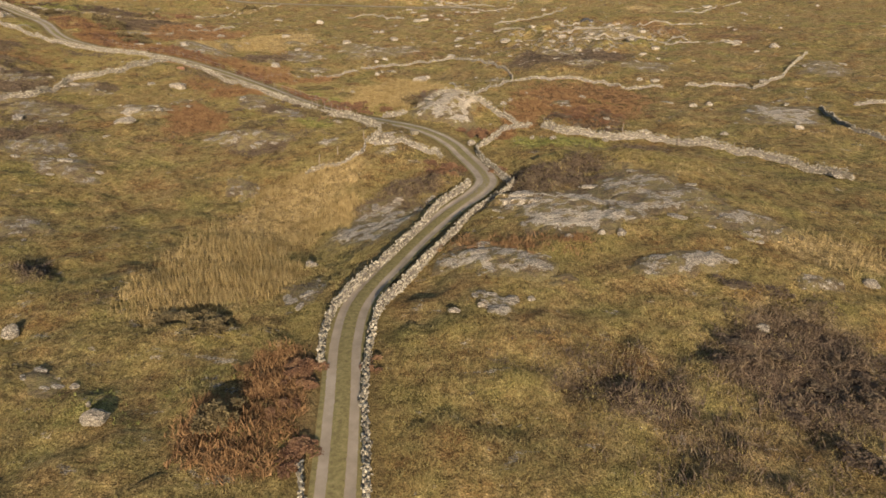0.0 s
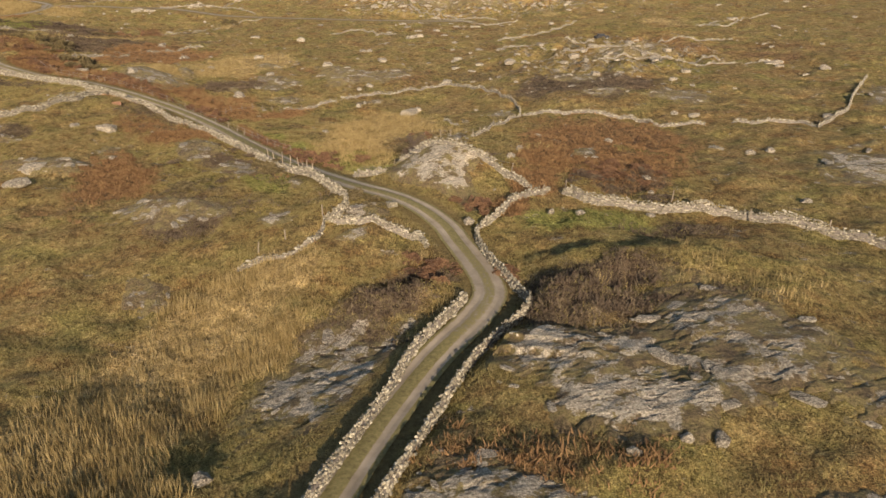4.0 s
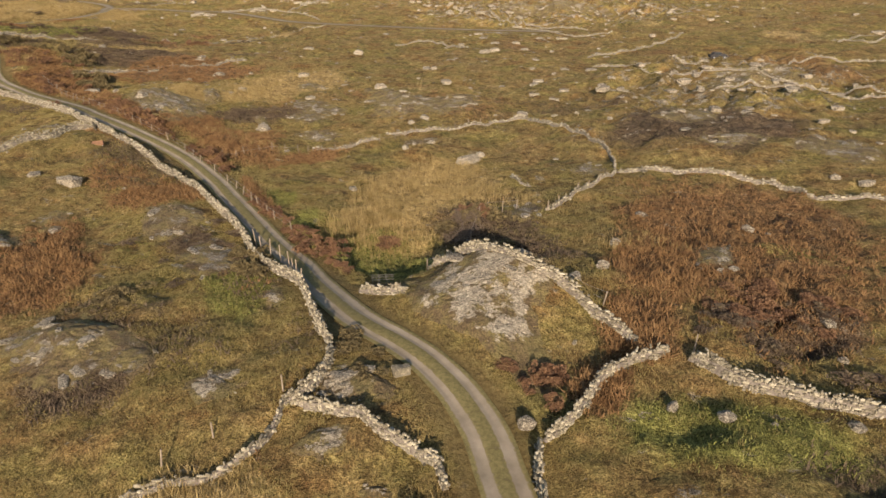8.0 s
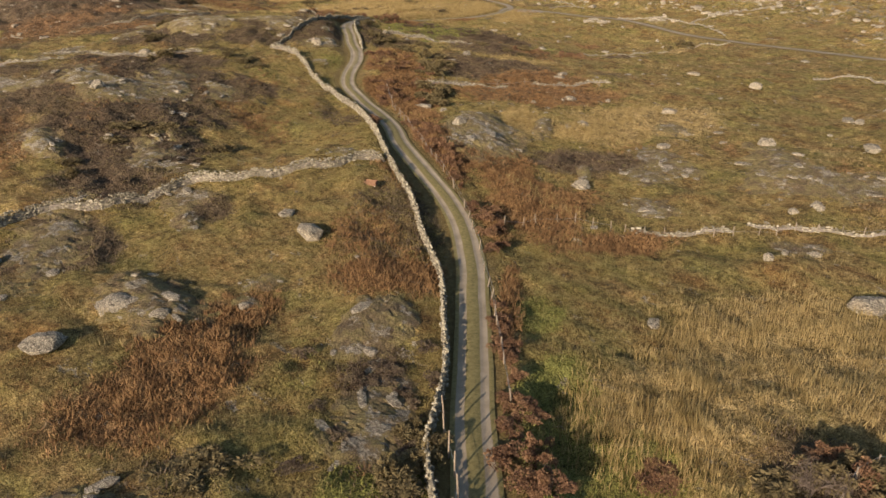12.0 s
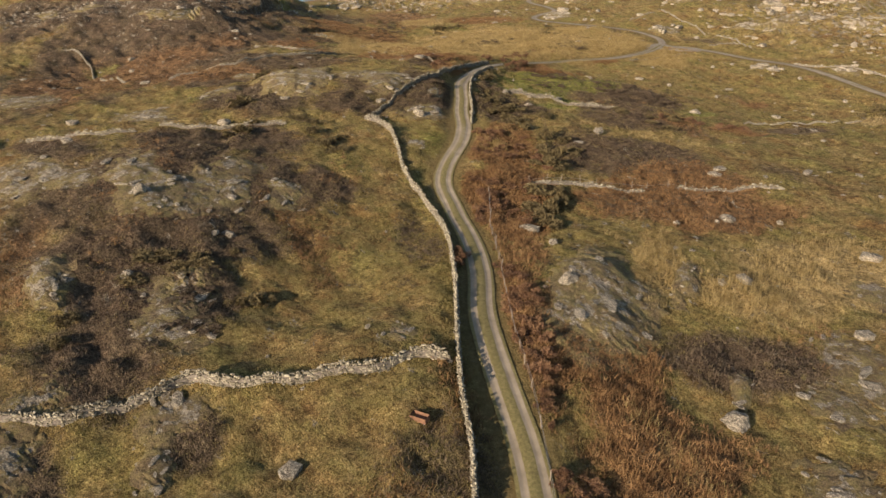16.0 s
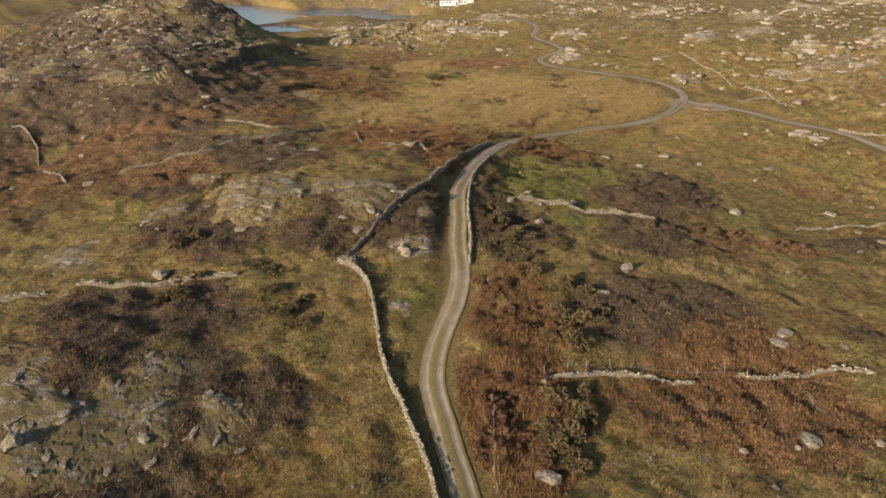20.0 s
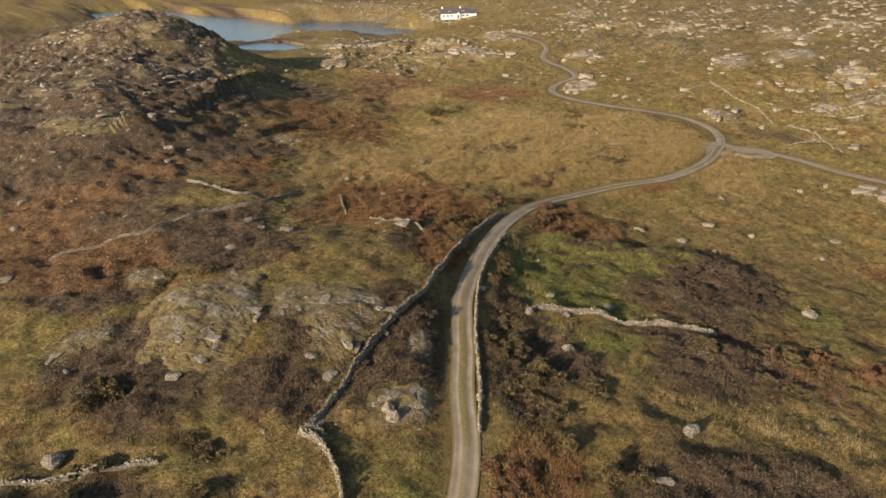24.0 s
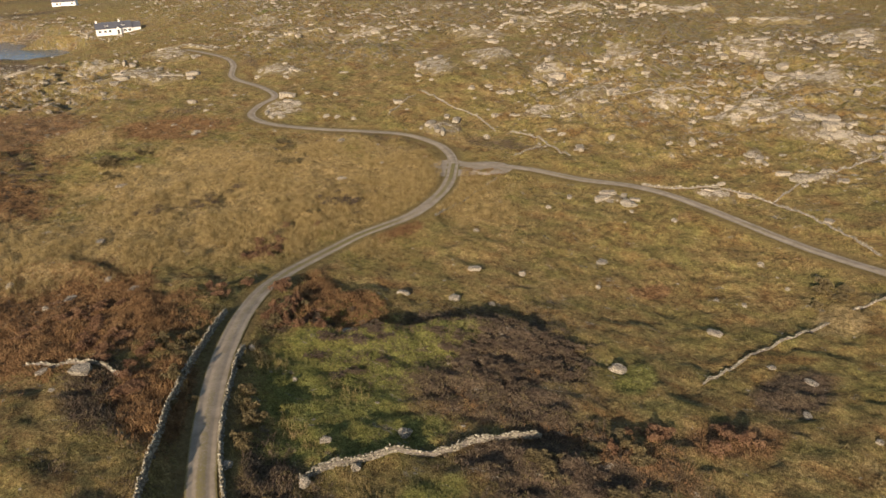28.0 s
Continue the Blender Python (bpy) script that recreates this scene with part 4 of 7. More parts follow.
THICKETS.append(("bramble", [(-108.7, 240.5), (-93.2, 250.3)], 8, 1.5, 2.4, 1.2))
THICKETS.append(("bramble", [(-174.5, 225.2), (-162.6, 222.7), (-186.1, 228.9), (-155.7, 219.1)], 24, 3, 2.2, 1.1))
THICKETS.append(("gorse", [(-162.2, 230.1), (-156.2, 223.8), (-151.2, 218.2)], 10, 0.8, 1.6, 1))
THICKETS.append(("gorse", [(-251.8, 289), (-246.8, 286.5)], 3, 1.5, 2.48, 1.5))
THICKETS.append(("gorse", [(-202, 302), (-220.6, 322.8)], 3, 2, 2.48, 1.2))
THICKETS.append(("gorse", [(-85.6, 289.7), (-81.5, 298.9)], 6, 2, 2.6, 1.4))
THICKETS.append(("gorse", [(-302.8, 299.5), (-274.1, 283.5), (-327.1, 296.4)], 4, 3, 2.48, 1.2))
THICKETS.append(("gorse", [(-249.2, 297.2), (-247.5, 286.8)], 3, 2, 2.17, 1.08))
THICKETS.append(("gorse", [(-179.5, 266.8), (-179.8, 278.3)], 4, 2.5, 1.86, 0.78))
THICKETS.append(("gorse", [(-258.7, 246.1), (-251.5, 232.7)], 4, 2.5, 2.48, 0.96))
THICKETS.append(("gorse", [(-148.6, 163.6), (-145.1, 160.7)], 4, 1, 2.6, 1.4))
THICKETS.append(("gorse", [(-167.6, 182.4), (-170.7, 176.4)], 5, 1.5, 2.2, 1))
THICKETS.append(("heath", [(-29.2, 110.1), (-33.1, 111.8), (-32.6, 117), (-24.7, 105.5)], 16, 2, 1.8, 0.6))
THICKETS.append(("heath", [(-93.7, 125.5), (-88.1, 130.9), (-84.2, 127.4)], 14, 2.5, 1.8, 0.6))
THICKETS.append(("heath", [(25.8, 29.7), (28.2, 26.4), (29.8, 34)], 24, 3, 2, 0.6))
THICKETS.append(("heath", [(20.3, 97.2), (25.1, 97.9)], 12, 2.5, 2, 0.6))
THICKETS.append(("heath", [(-127.9, 249.6), (-119.6, 249.1), (-118, 256.7)], 22, 3, 1.8, 0.6))
THICKETS.append(("heath", [(-136.1, 198.8), (-129.7, 195.8), (-128.3, 188.9)], 14, 2, 1.7, 0.5))
THICKETS.append(("gorse", [(-252.1, 287.6), (-240.3, 285.4), (-252.9, 291.7)], 7, 1.5, 2.4, 1.2))
THICKETS.append(("heath", [(-252.4, 270.2), (-269.8, 278), (-266.2, 284.9)], 14, 2, 2.2, 0.8))
THICKETS.append(("gorse", [(-203.6, 302.2), (-201.6, 304)], 4, 1.2, 2, 0.9))
THICKETS.append(("heath", [(-182.8, 287.6), (-172.9, 285.5), (-180.4, 292.5)], 16, 1.5, 2, 0.8))
THICKETS.append(("bramble", [(-178.2, 270.5), (-175.9, 259.8), (-174.3, 275.8)], 16, 1.4, 2, 1))
THICKETS.append(("heath", [(-211.7, 266.5), (-203.1, 273.7), (-205.8, 285.2)], 14, 2, 2.2, 0.8))

# walls: line in the plan, height, how near the camera passes, label
WALLS = []
WALLS.append(([(-6.4, 16.4), (-6.7, 17.8), (-7, 19.1)], 1.1, 1, "long dry-stone wall of pale granite along the track"))
WALLS.append(([(-7.5, 28.6), (-7.9, 33), (-7.7, 37), (-6.6, 41), (-5.1, 45.2), (-3.7, 49.2), (-1.9, 55), (-0.2, 61), (1.4, 64.6), (3, 67.3), (3.8, 69.2)], 1.25, 2, "long dry-stone wall of pale granite along the track"))
WALLS.append(([(-2.8, 16.5), (-3.4, 21.3), (-4, 25.6), (-4.3, 31.7), (-4.1, 37), (-2.7, 41), (-1.3, 45), (0.3, 49.3), (2.5, 55), (4.6, 60.5), (6.9, 63.8), (8.4, 65.6), (9, 67.7), (8.4, 70.2), (7, 74), (5.7, 77.8), (5.1, 80.8), (5.1, 83.4)], 1.25, 2, "dry-stone wall of pale granite beside the track"))
WALLS.append(([(5.4, 83.8), (6.9, 85.3), (8, 87.4), (9.1, 89.7), (11.2, 92.1), (13.7, 93.8)], 1.1, 2, "weathered dry-stone field wall of grey granite"))
WALLS.append(([(15.1, 93), (17.8, 90.8), (21.2, 89.8), (25.8, 89.4), (29.9, 89.2), (33.8, 88.5), (36.5, 86.8), (39.8, 84.8), (44, 81.5), (48, 77), (52, 72)], 1.4, 2, "weathered dry-stone field wall of grey granite"))
WALLS.append(([(-18.6, 78.2), (-15.9, 79.1), (-12.8, 79.9), (-11.4, 81.5), (-11, 83.2), (-10.9, 85.1)], 1, 1, "weathered dry-stone field wall of grey granite"))
WALLS.append(([(-10.9, 85), (-9.8, 86.3), (-9.2, 88.3), (-9.4, 90.7), (-11, 93.6), (-13.1, 97.6), (-15.9, 102.8), (-19.7, 106.3), (-22.5, 109.1), (-24.4, 112.1), (-27.5, 116.8), (-32.7, 122.7), (-37.2, 127.7), (-43.7, 132.8), (-51, 138.7), (-59.1, 144.1), (-71, 153.3), (-75, 156.4), (-84.3, 162.9), (-90.6, 166), (-97.7, 168.4), (-105.6, 171), (-117.4, 177.1), (-124.5, 179), (-127.8, 177.9)], 1.3, 2, "long dry-stone wall of pale granite along the track"))
WALLS.append(([(-10.4, 85.6), (-8.3, 85), (-5.9, 84.1), (-3.9, 82.9), (-1.8, 82.1), (-0.5, 81.1), (0.1, 79.6)], 1.1, 2, "short curving dry-stone wall of pale granite"))
WALLS.append(([(-10.1, 101.3), (-7.7, 100.2), (-5.9, 99.7)], 1.1, 2, "weathered dry-stone field wall of grey granite"))
WALLS.append(([(-5.2, 106.4), (-3.2, 105.4), (-0.9, 104), (1.4, 101.8), (4, 100.1), (6.8, 99), (9, 97.2), (11.8, 95)], 1.2, 2, "dry-stone wall curving round a bare granite outcrop"))
WALLS.append(([(-61.2, 144.9), (-63.3, 142.4), (-63.7, 138.4), (-65.5, 134.7), (-67.8, 130.7), (-70.3, 127.1), (-73.5, 124.8), (-73.8, 121.5), (-74.7, 117.9), (-75.5, 114.4), (-78.6, 110.5), (-79, 107.2), (-78.7, 104.9)], 1.3, 2, "dry-stone wall running across the rough pasture"))
WALLS.append(([(-132.5, 164.4), (-134.4, 160.8), (-135.9, 157.4), (-138.7, 151.7), (-142.8, 145.7)], 1.2, 1, "dry-stone wall running across the rough pasture"))
WALLS.append(([(-144.1, 142), (-146.3, 136.9), (-149.5, 132.5), (-154.3, 126.5)], 1.2, 1, "dry-stone wall running across the rough pasture"))
WALLS.append(([(-162.3, 122.7), (-147.5, 118.2), (-139, 114.3)], 1.2, 0, "short curving dry-stone wall of pale granite"))
WALLS.append(([(-128.1, 179.2), (-129.5, 182.8), (-132.9, 188.9), (-136.8, 196.2), (-140.7, 204.1), (-145, 210.1), (-151.4, 218.4), (-158.8, 230.5), (-163.6, 240)], 1.2, 2, "long dry-stone wall of pale granite along the track"))
WALLS.append(([(-125.3, 179.8), (-126.5, 179.9), (-128.1, 179.2), (-128.1, 178.3)], 1.2, 1, "weathered dry-stone field wall of grey granite"))
WALLS.append(([(-116.2, 193.7), (-121, 198.1), (-126.7, 202.5), (-131.5, 206.3), (-138.2, 212.4), (-144.2, 218.8), (-151.6, 229), (-153.7, 232.8)], 1, 2, "dry-stone wall of pale granite beside the track"))
WALLS.append(([(-132.7, 216.8), (-130.9, 220.9), (-127.3, 226), (-122.6, 230.2), (-121.5, 232.2), (-118.1, 235.7), (-115, 238.5)], 1.1, 2, "dry-stone wall with boulders beside a green field"))
WALLS.append(([(-99.9, 261.2), (-94.7, 272.1), (-90.5, 278.8), (-84.9, 286)], 0.7, 1, "low tumbled dry-stone wall sunk in grass"))
WALLS.append(([(-81.7, 290.9), (-78.1, 293.5), (-72.2, 298.4)], 0.8, 0, "low tumbled dry-stone wall sunk in grass"))
WALLS.append(([(-91.8, 184.5), (-89.5, 188.9), (-88, 192.2), (-85.5, 195.6), (-82.4, 198.1), (-81.1, 199.6)], 1.1, 1, "weathered dry-stone field wall of grey granite"))
WALLS.append(([(-78.8, 204.6), (-76.6, 207.2), (-72.2, 215.9), (-68.5, 219.1)], 0.9, 1, "weathered dry-stone field wall of grey granite"))
WALLS.append(([(-175.4, 217), (-167.6, 219), (-159.7, 220.3)], 1, 1, "mossy dry-stone wall among rust-brown bracken"))
WALLS.append(([(-196.9, 223.3), (-190.6, 220.1), (-183.9, 217.1)], 1, 1, "mossy dry-stone wall among rust-brown bracken"))
WALLS.append(([(-222.2, 199), (-216.6, 200.5), (-207.3, 201.4), (-202.4, 203.4), (-202.4, 209.3)], 1, 1, "weathered dry-stone field wall of grey granite"))
WALLS.append(([(-203.5, 166.6), (-200.8, 174.6), (-196.7, 182.8), (-197.2, 188.9), (-197.5, 194), (-196.9, 197.9), (-196.7, 205.4), (-200.7, 214.3)], 1, 1, "weathered dry-stone field wall of grey granite"))
WALLS.append(([(-258.4, 154.7), (-255.2, 156.9), (-243.9, 157.5), (-232.1, 155.3)], 1, 1, "weathered dry-stone field wall of grey granite"))
WALLS.append(([(-222.8, 154.9), (-213.3, 156.1), (-201.8, 156)], 0.9, 1, "weathered dry-stone field wall of grey granite"))
WALLS.append(([(15, 144.2), (19.7, 143.4), (26.1, 142.6), (30.8, 141.2), (35.7, 138.9), (38.2, 136.2), (45.4, 135.5)], 1, 1, "weathered dry-stone field wall of grey granite"))
WALLS.append(([(14.9, 144.2), (11.3, 138.2), (7.5, 129.7), (5.5, 126.3)], 0.9, 1, "weathered dry-stone field wall of grey granite"))
WALLS.append(([(14.8, 145.5), (14.6, 153.2), (11.7, 160.5), (8.2, 165.5), (4.5, 170.7), (1.5, 174.5), (-1.5, 174.6)], 1, 1, "weathered dry-stone field wall of grey granite"))
WALLS.append(([(0.6, 142.7), (1.5, 138.9), (3.4, 136.5)], 0.6, 1, "weathered dry-stone field wall of grey granite"))
WALLS.append(([(-31.7, 154.3), (-29.2, 155.7), (-26.8, 157.4), (-24.7, 159.6), (-22, 160.7)], 0.8, 1, "weathered dry-stone field wall of grey granite"))
WALLS.append(([(62.3, 130.8), (67.8, 136.7), (73.3, 143.2), (79.9, 154.3), (91.3, 171)], 1.1, 1, "weathered dry-stone field wall of grey granite"))
WALLS.append(([(49.8, 135.2), (55.1, 133.8), (59.7, 134.2), (62.6, 131.3)], 1, 1, "weathered dry-stone field wall of grey granite"))
WALLS.append(([(74.7, 115.8), (78.8, 117.8), (83, 118.4)], 1.1, 1, "weathered dry-stone field wall of grey granite"))
WALLS.append(([(67.6, 113.9), (64.4, 99.2), (65.4, 94.2), (67.2, 90.1)], 1.1, 1, "weathered dry-stone field wall of grey granite"))
WALLS.append(([(15.2, 236.5), (24.2, 242.9), (32.5, 252.5), (37.8, 258.3), (45.2, 275.6)], 1, 0, "distant grey dry-stone wall across brown moor"))
WALLS.append(([(-17.1, 311.9), (-8.5, 301.6), (3.1, 291.7), (17.5, 284.6)], 1, 0, "distant grey dry-stone wall across brown moor"))
WALLS.append(([(21.4, 211.5), (32.6, 206.5), (43.8, 205.4), (53.4, 199.9), (69, 194.5)], 1, 0, "distant grey dry-stone wall across brown moor"))
WALLS.append(([(16, 224.2), (28.5, 219.9), (40.8, 218.5), (54.5, 224.7), (68.9, 230.8), (84.3, 232)], 1, 0, "distant grey dry-stone wall across brown moor"))
WALLS.append(([(-38.7, 256.5), (-32.7, 260.4), (-23.5, 254.1), (-16.2, 246)], 1, 0, "distant grey dry-stone wall across brown moor"))
WALLS.append(([(-13.6, 303.3), (2.2, 285.5), (13.1, 273.5), (24.4, 277.3)], 1, 0, "weathered dry-stone field wall of grey granite"))
WALLS.append(([(83.5, 265.4), (92, 258.8), (104.8, 277.9), (118, 289.4)], 1, 0, "weathered dry-stone field wall of grey granite"))
WALLS.append(([(33.7, 191), (50.9, 197.3), (64.4, 188.7), (82.7, 196.1)], 1, 0, "weathered dry-stone field wall of grey granite"))
WALLS.append(([(-21.4, 163.4), (-13, 167.2), (-4.4, 172.2), (1.7, 177)], 1, 0, "weathered dry-stone field wall of grey granite"))
WALLS.append(([(82.8, 259.4), (94.5, 271.3), (99.7, 269.9)], 1, 0, "weathered dry-stone field wall of grey granite"))
WALLS.append(([(-123.4, 328), (-115.7, 327.7), (-108.9, 329), (-102, 328.2), (-96, 326), (-90.2, 321.6), (-85.1, 317.3), (-77.4, 309.2)], 1, 0, "weathered dry-stone field wall of grey granite"))
WALLS.append(([(-96.1, 326.7), (-93.9, 331.6), (-92, 334.8), (-85.8, 341.5), (-76.6, 353.7)], 1, 0, "weathered dry-stone field wall of grey granite"))
WALLS.append(([(-164.1, 350), (-156.5, 349), (-149.8, 343.8), (-142.8, 337.4)], 0.9, 0, "distant pale dry-stone wall on a rocky hillside"))
WALLS.append(([(-156.5, 333.8), (-154.1, 338.9), (-151.8, 343)], 0.8, 0, "distant pale dry-stone wall on a rocky hillside"))
WALLS.append(([(-199.7, 366), (-187.2, 359.7), (-176.5, 356.4), (-168.5, 350.3)], 0.9, 0, "distant pale dry-stone wall on a rocky hillside"))
WALLS.append(([(-200.4, 346.5), (-200.7, 354.9), (-200.8, 363.8)], 0.8, 0, "distant pale dry-stone wall on a rocky hillside"))
WALLS.append(([(-145.7, 383.7), (-135.3, 384.3), (-121.1, 391.3), (-109.4, 391.2), (-98.6, 401.3), (-96, 407.1), (-87.1, 396.6), (-76.4, 392.8)], 0.9, 0, "distant pale dry-stone wall on a rocky hillside"))
WALLS.append(([(-157, 292), (-156.5, 298.9), (-155.6, 305.4), (-154.7, 319)], 0.6, 0, "weathered dry-stone field wall of grey granite"))
WALLS.append(([(-164.5, 360.9), (-155.7, 369.7), (-148.1, 377.4), (-145.4, 382.8)], 0.9, 0, "distant pale dry-stone wall on a hillside"))

# scarps: line in the plan with the low ground to its north, drop
SCARPS = []
SCARPS.append(([(6.7, 74.6), (9, 75.2), (12.9, 75.6), (16.6, 75.4), (20, 74.3), (23.3, 73.5), (26.7, 72.7), (30.3, 71.5), (37.4, 74.4)], 1.3))
SCARPS.append(([(9.7, 70), (12.2, 69), (13.9, 67.9), (15.6, 67.2), (17.4, 66.9)], 1.5))
SCARPS.append(([(-155.7, 242.5), (-147.9, 244.3), (-142, 247.8), (-135.2, 254.3), (-129.9, 259.8), (-124, 263.9), (-119.1, 264.7)], 1.9))
SCARPS.append(([(-6.2, 107.4), (-2.5, 106.5), (0.2, 105.1), (2.6, 103), (5, 101.6), (7.5, 100.5), (10, 98.7)], 2.0))
SCARPS.append(([(-93.6, 130), (-93.3, 132.7), (-91.2, 135), (-87.6, 135)], 1))
SCARPS.append(([(-23, 36.4), (-19.1, 34.9), (-15.7, 34.2), (-13.6, 33.2)], 0.6))
SCARPS.append(([(-42.8, 47), (-37.8, 45.7), (-34.2, 44.2)], 0.6))
SCARPS.append(([(5.7, 58.4), (7, 61), (8.1, 63.1)], 1.0))
SCARPS.append(([(-25.8, 124.2), (-21.2, 118.2), (-18, 114.3), (-13.2, 108.9), (-9.2, 104.3)], 1.2))
SCARPS.append(([(-146.1, 162.8), (-143.9, 164.1), (-146, 166.2)], 1))
SCARPS.append(([(-110.5, 241.9), (-103.6, 243.7), (-97.7, 246.1)], 0.8))
SCARPS.append(([(-118.4, 233.1), (-110.9, 234.4), (-104.8, 235)], 0.8))
SCARPS.append(([(-274.4, 218.5), (-286.1, 230), (-328.5, 263.6), (-336.4, 275.5)], 3.5))
SCARPS.append(([(-259.6, 192.9), (-259.5, 200.6), (-253.4, 204)], 3))
SCARPS.append(([(-7, 73.5), (-4.4, 72.5), (-1.3, 71.9), (1.7, 71.9), (3.1, 72.4)], 1.1))
SCARPS.append(([(14.9, 73.9), (17.8, 72.5), (20.7, 72.7), (24.8, 72), (29.2, 70.9)], 0.5))
SCARPS.append(([(-130.2, 257.5), (-124.5, 260.9), (-119.5, 261.7), (-116.7, 260.1)], 0.5))
SCARPS.append(([(-209.7, 239.3), (-202.7, 242.8), (-188.4, 242.8)], 1.2))
SCARPS.append(([(-248.1, 224.8), (-254.1, 233.9), (-258.7, 246.1)], 1.2))


def hills(x, y):
    z = np.full(np.shape(x), 3.0)
    for group in (HILLS_A, HILLS_B, HILLS_C, HILLS_D):
        for cx, cy, h, r in group:
            z = z + h * np.exp(-((x - cx) ** 2 + (y - cy) ** 2) / (2.0 * r * r))
    return z


def ellipse(x, y, cx, cy, rx, ry, turn):
    """1 at the middle of a turned ellipse, 0 on its edge, below 0 outside."""
    c, s = math.cos(radians(turn)), math.sin(radians(turn))
    u = ((x - cx) * c + (y - cy) * s) / rx
    v = (-(x - cx) * s + (y - cy) * c) / ry
    return 1.0 - np.sqrt(u * u + v * v)


def smooth(points, gap):
    """A Catmull-Rom line through plan points, at even steps."""
    p = np.array(points, float)
    p = np.vstack([2 * p[0] - p[1], p, 2 * p[-1] - p[-2]])
    out = []
    for k in range(1, len(p) - 2):
        n = max(2, int(np.linalg.norm(p[k + 1] - p[k]) / gap))
        t = np.linspace(0, 1, n, endpoint=False)[:, None]
        out.append(0.5 * (2 * p[k] + (p[k + 1] - p[k - 1]) * t + (2 * p[k - 1] - 5 * p[k] + 4 * p[k + 1] - p[k + 2]) * t ** 2
                          + (3 * p[k] - p[k - 1] - 3 * p[k + 1] + p[k + 2]) * t ** 3))
    out.append(p[-2:-1])
    return np.vstack(out)


def settle(z, n):
    k = np.ones(n) / n
    return np.convolve(np.pad(z, n // 2, mode="edge"), k, mode="valid")[: len(z)]


SCARP_LINES = [(smooth(p, 1.0), d) for p, d in SCARPS]
ROADS = []
for pts, half in ((TRACK, 1.5), (LANE_WEST, 1.25), (LANE_EAST, 1.35)):
    line = smooth(pts, 0.8)
    ROADS.append((line, settle(hills(line[:, 0], line[:, 1]), 15), half))


def near_road(x, y):
    """Distance from the nearest track's middle and that track's height there."""
    x, y = np.asarray(x, float).ravel(), np.asarray(y, float).ravel()
    best, level = np.full(len(x), 1e9), np.zeros(len(x))
    for line, z, half in ROADS:
        for a in range(0, len(line) - 1, 10):
            seg, sz = line[a:a + 11], z[a:a + 11]
            lo, hi = seg.min(0) - 9, seg.max(0) + 9
            idx = np.nonzero((x > lo[0]) & (x < hi[0]) & (y > lo[1]) & (y < hi[1]))[0]
            if not len(idx):
                continue
            d = np.hypot(x[idx][:, None] - seg[:, 0], y[idx][:, None] - seg[:, 1])
            k = d.argmin(1)
            dm = d[np.arange(len(idx)), k]
            # the foot of the perpendicular lies between two neighbours
            k2 = np.clip(k + 1, 0, len(seg) - 1)
            k2 = np.where(d[np.arange(len(idx)), k2] < d[np.arange(len(idx)), np.clip(k - 1, 0, None)], k2, np.clip(k - 1, 0, None))
            ax, bx = seg[k], seg[k2]
            ab = bx - ax
            q = np.stack([x[idx], y[idx]], 1)
            t = np.clip(((q - ax) * ab).sum(1) / np.maximum((ab * ab).sum(1), 1e-9), 0, 1)
            dm = np.minimum(dm, np.linalg.norm(q - ax - t[:, None] * ab, axis=1))
            zz = sz[k] * (1 - t) + sz[k2] * t
            up = dm < best[idx]
            best[idx[up]], level[idx[up]] = dm[up], zz[up]
    return best, level


LAKE_LEVEL = -3.6


def lake_mask(x, y):
    m = np.full(np.shape(x), -9.0)
    for e in LAKE:
        m = np.maximum(m, ellipse(x, y, *e) * min(e[2], e[3]))
    return m + 8 * (fbm(x, y, 16, 4, 71) - 0.5)


def rockiness(x, y):
    """How much bare rock the far hillsides show."""
    r = np.zeros(np.shape(x))
    for e in ROCKY:
        r = np.maximum(r, np.clip(ellipse(x, y, *e) * 2.5, 0, 1))
    return r


def scarp_lift(x, y):
    """Ground that climbs to a line and breaks off beyond it."""
    lift = np.zeros(len(x))
    for points, drop in SCARP_LINES:
        lo, hi = points.min(0) - 12, points.max(0) + 12
        k = np.nonzero((x > lo[0]) & (x < hi[0]) & (y > lo[1]) & (y < hi[1]))[0]
        if not len(k):
            continue
        q = np.stack([x[k], y[k]], 1)
        d = np.linalg.norm(q[:, None, :] - points[None], axis=2)
        i = d.argmin(1)
        t = np.gradient(points, axis=0)[i]
        t /= np.linalg.norm(t, axis=1)[:, None]
        off = q - points[i]
        side = t[:, 0] * off[:, 1] - t[:, 1] * off[:, 0]
        side = side * (1 if points[-1, 0] > points[0, 0] else -1)
        side = side + 1.6 * (fbm(q[:, 0], q[:, 1], 4, 3, 27) - 0.5)
        end = np.clip(np.minimum(i, len(points) - 1 - i) / (0.3 * len(points)), 0, 1) * (d.min(1) < 12)
        h = np.where(side < 0, np.exp(-(side / 5.0) ** 2), np.clip(1 - side / 0.9, 0, 1)) - 0.35 * np.where(side > 0, np.exp(-(side / 4.0) ** 2), 0)
        lift[k] += drop * h * end
    return lift


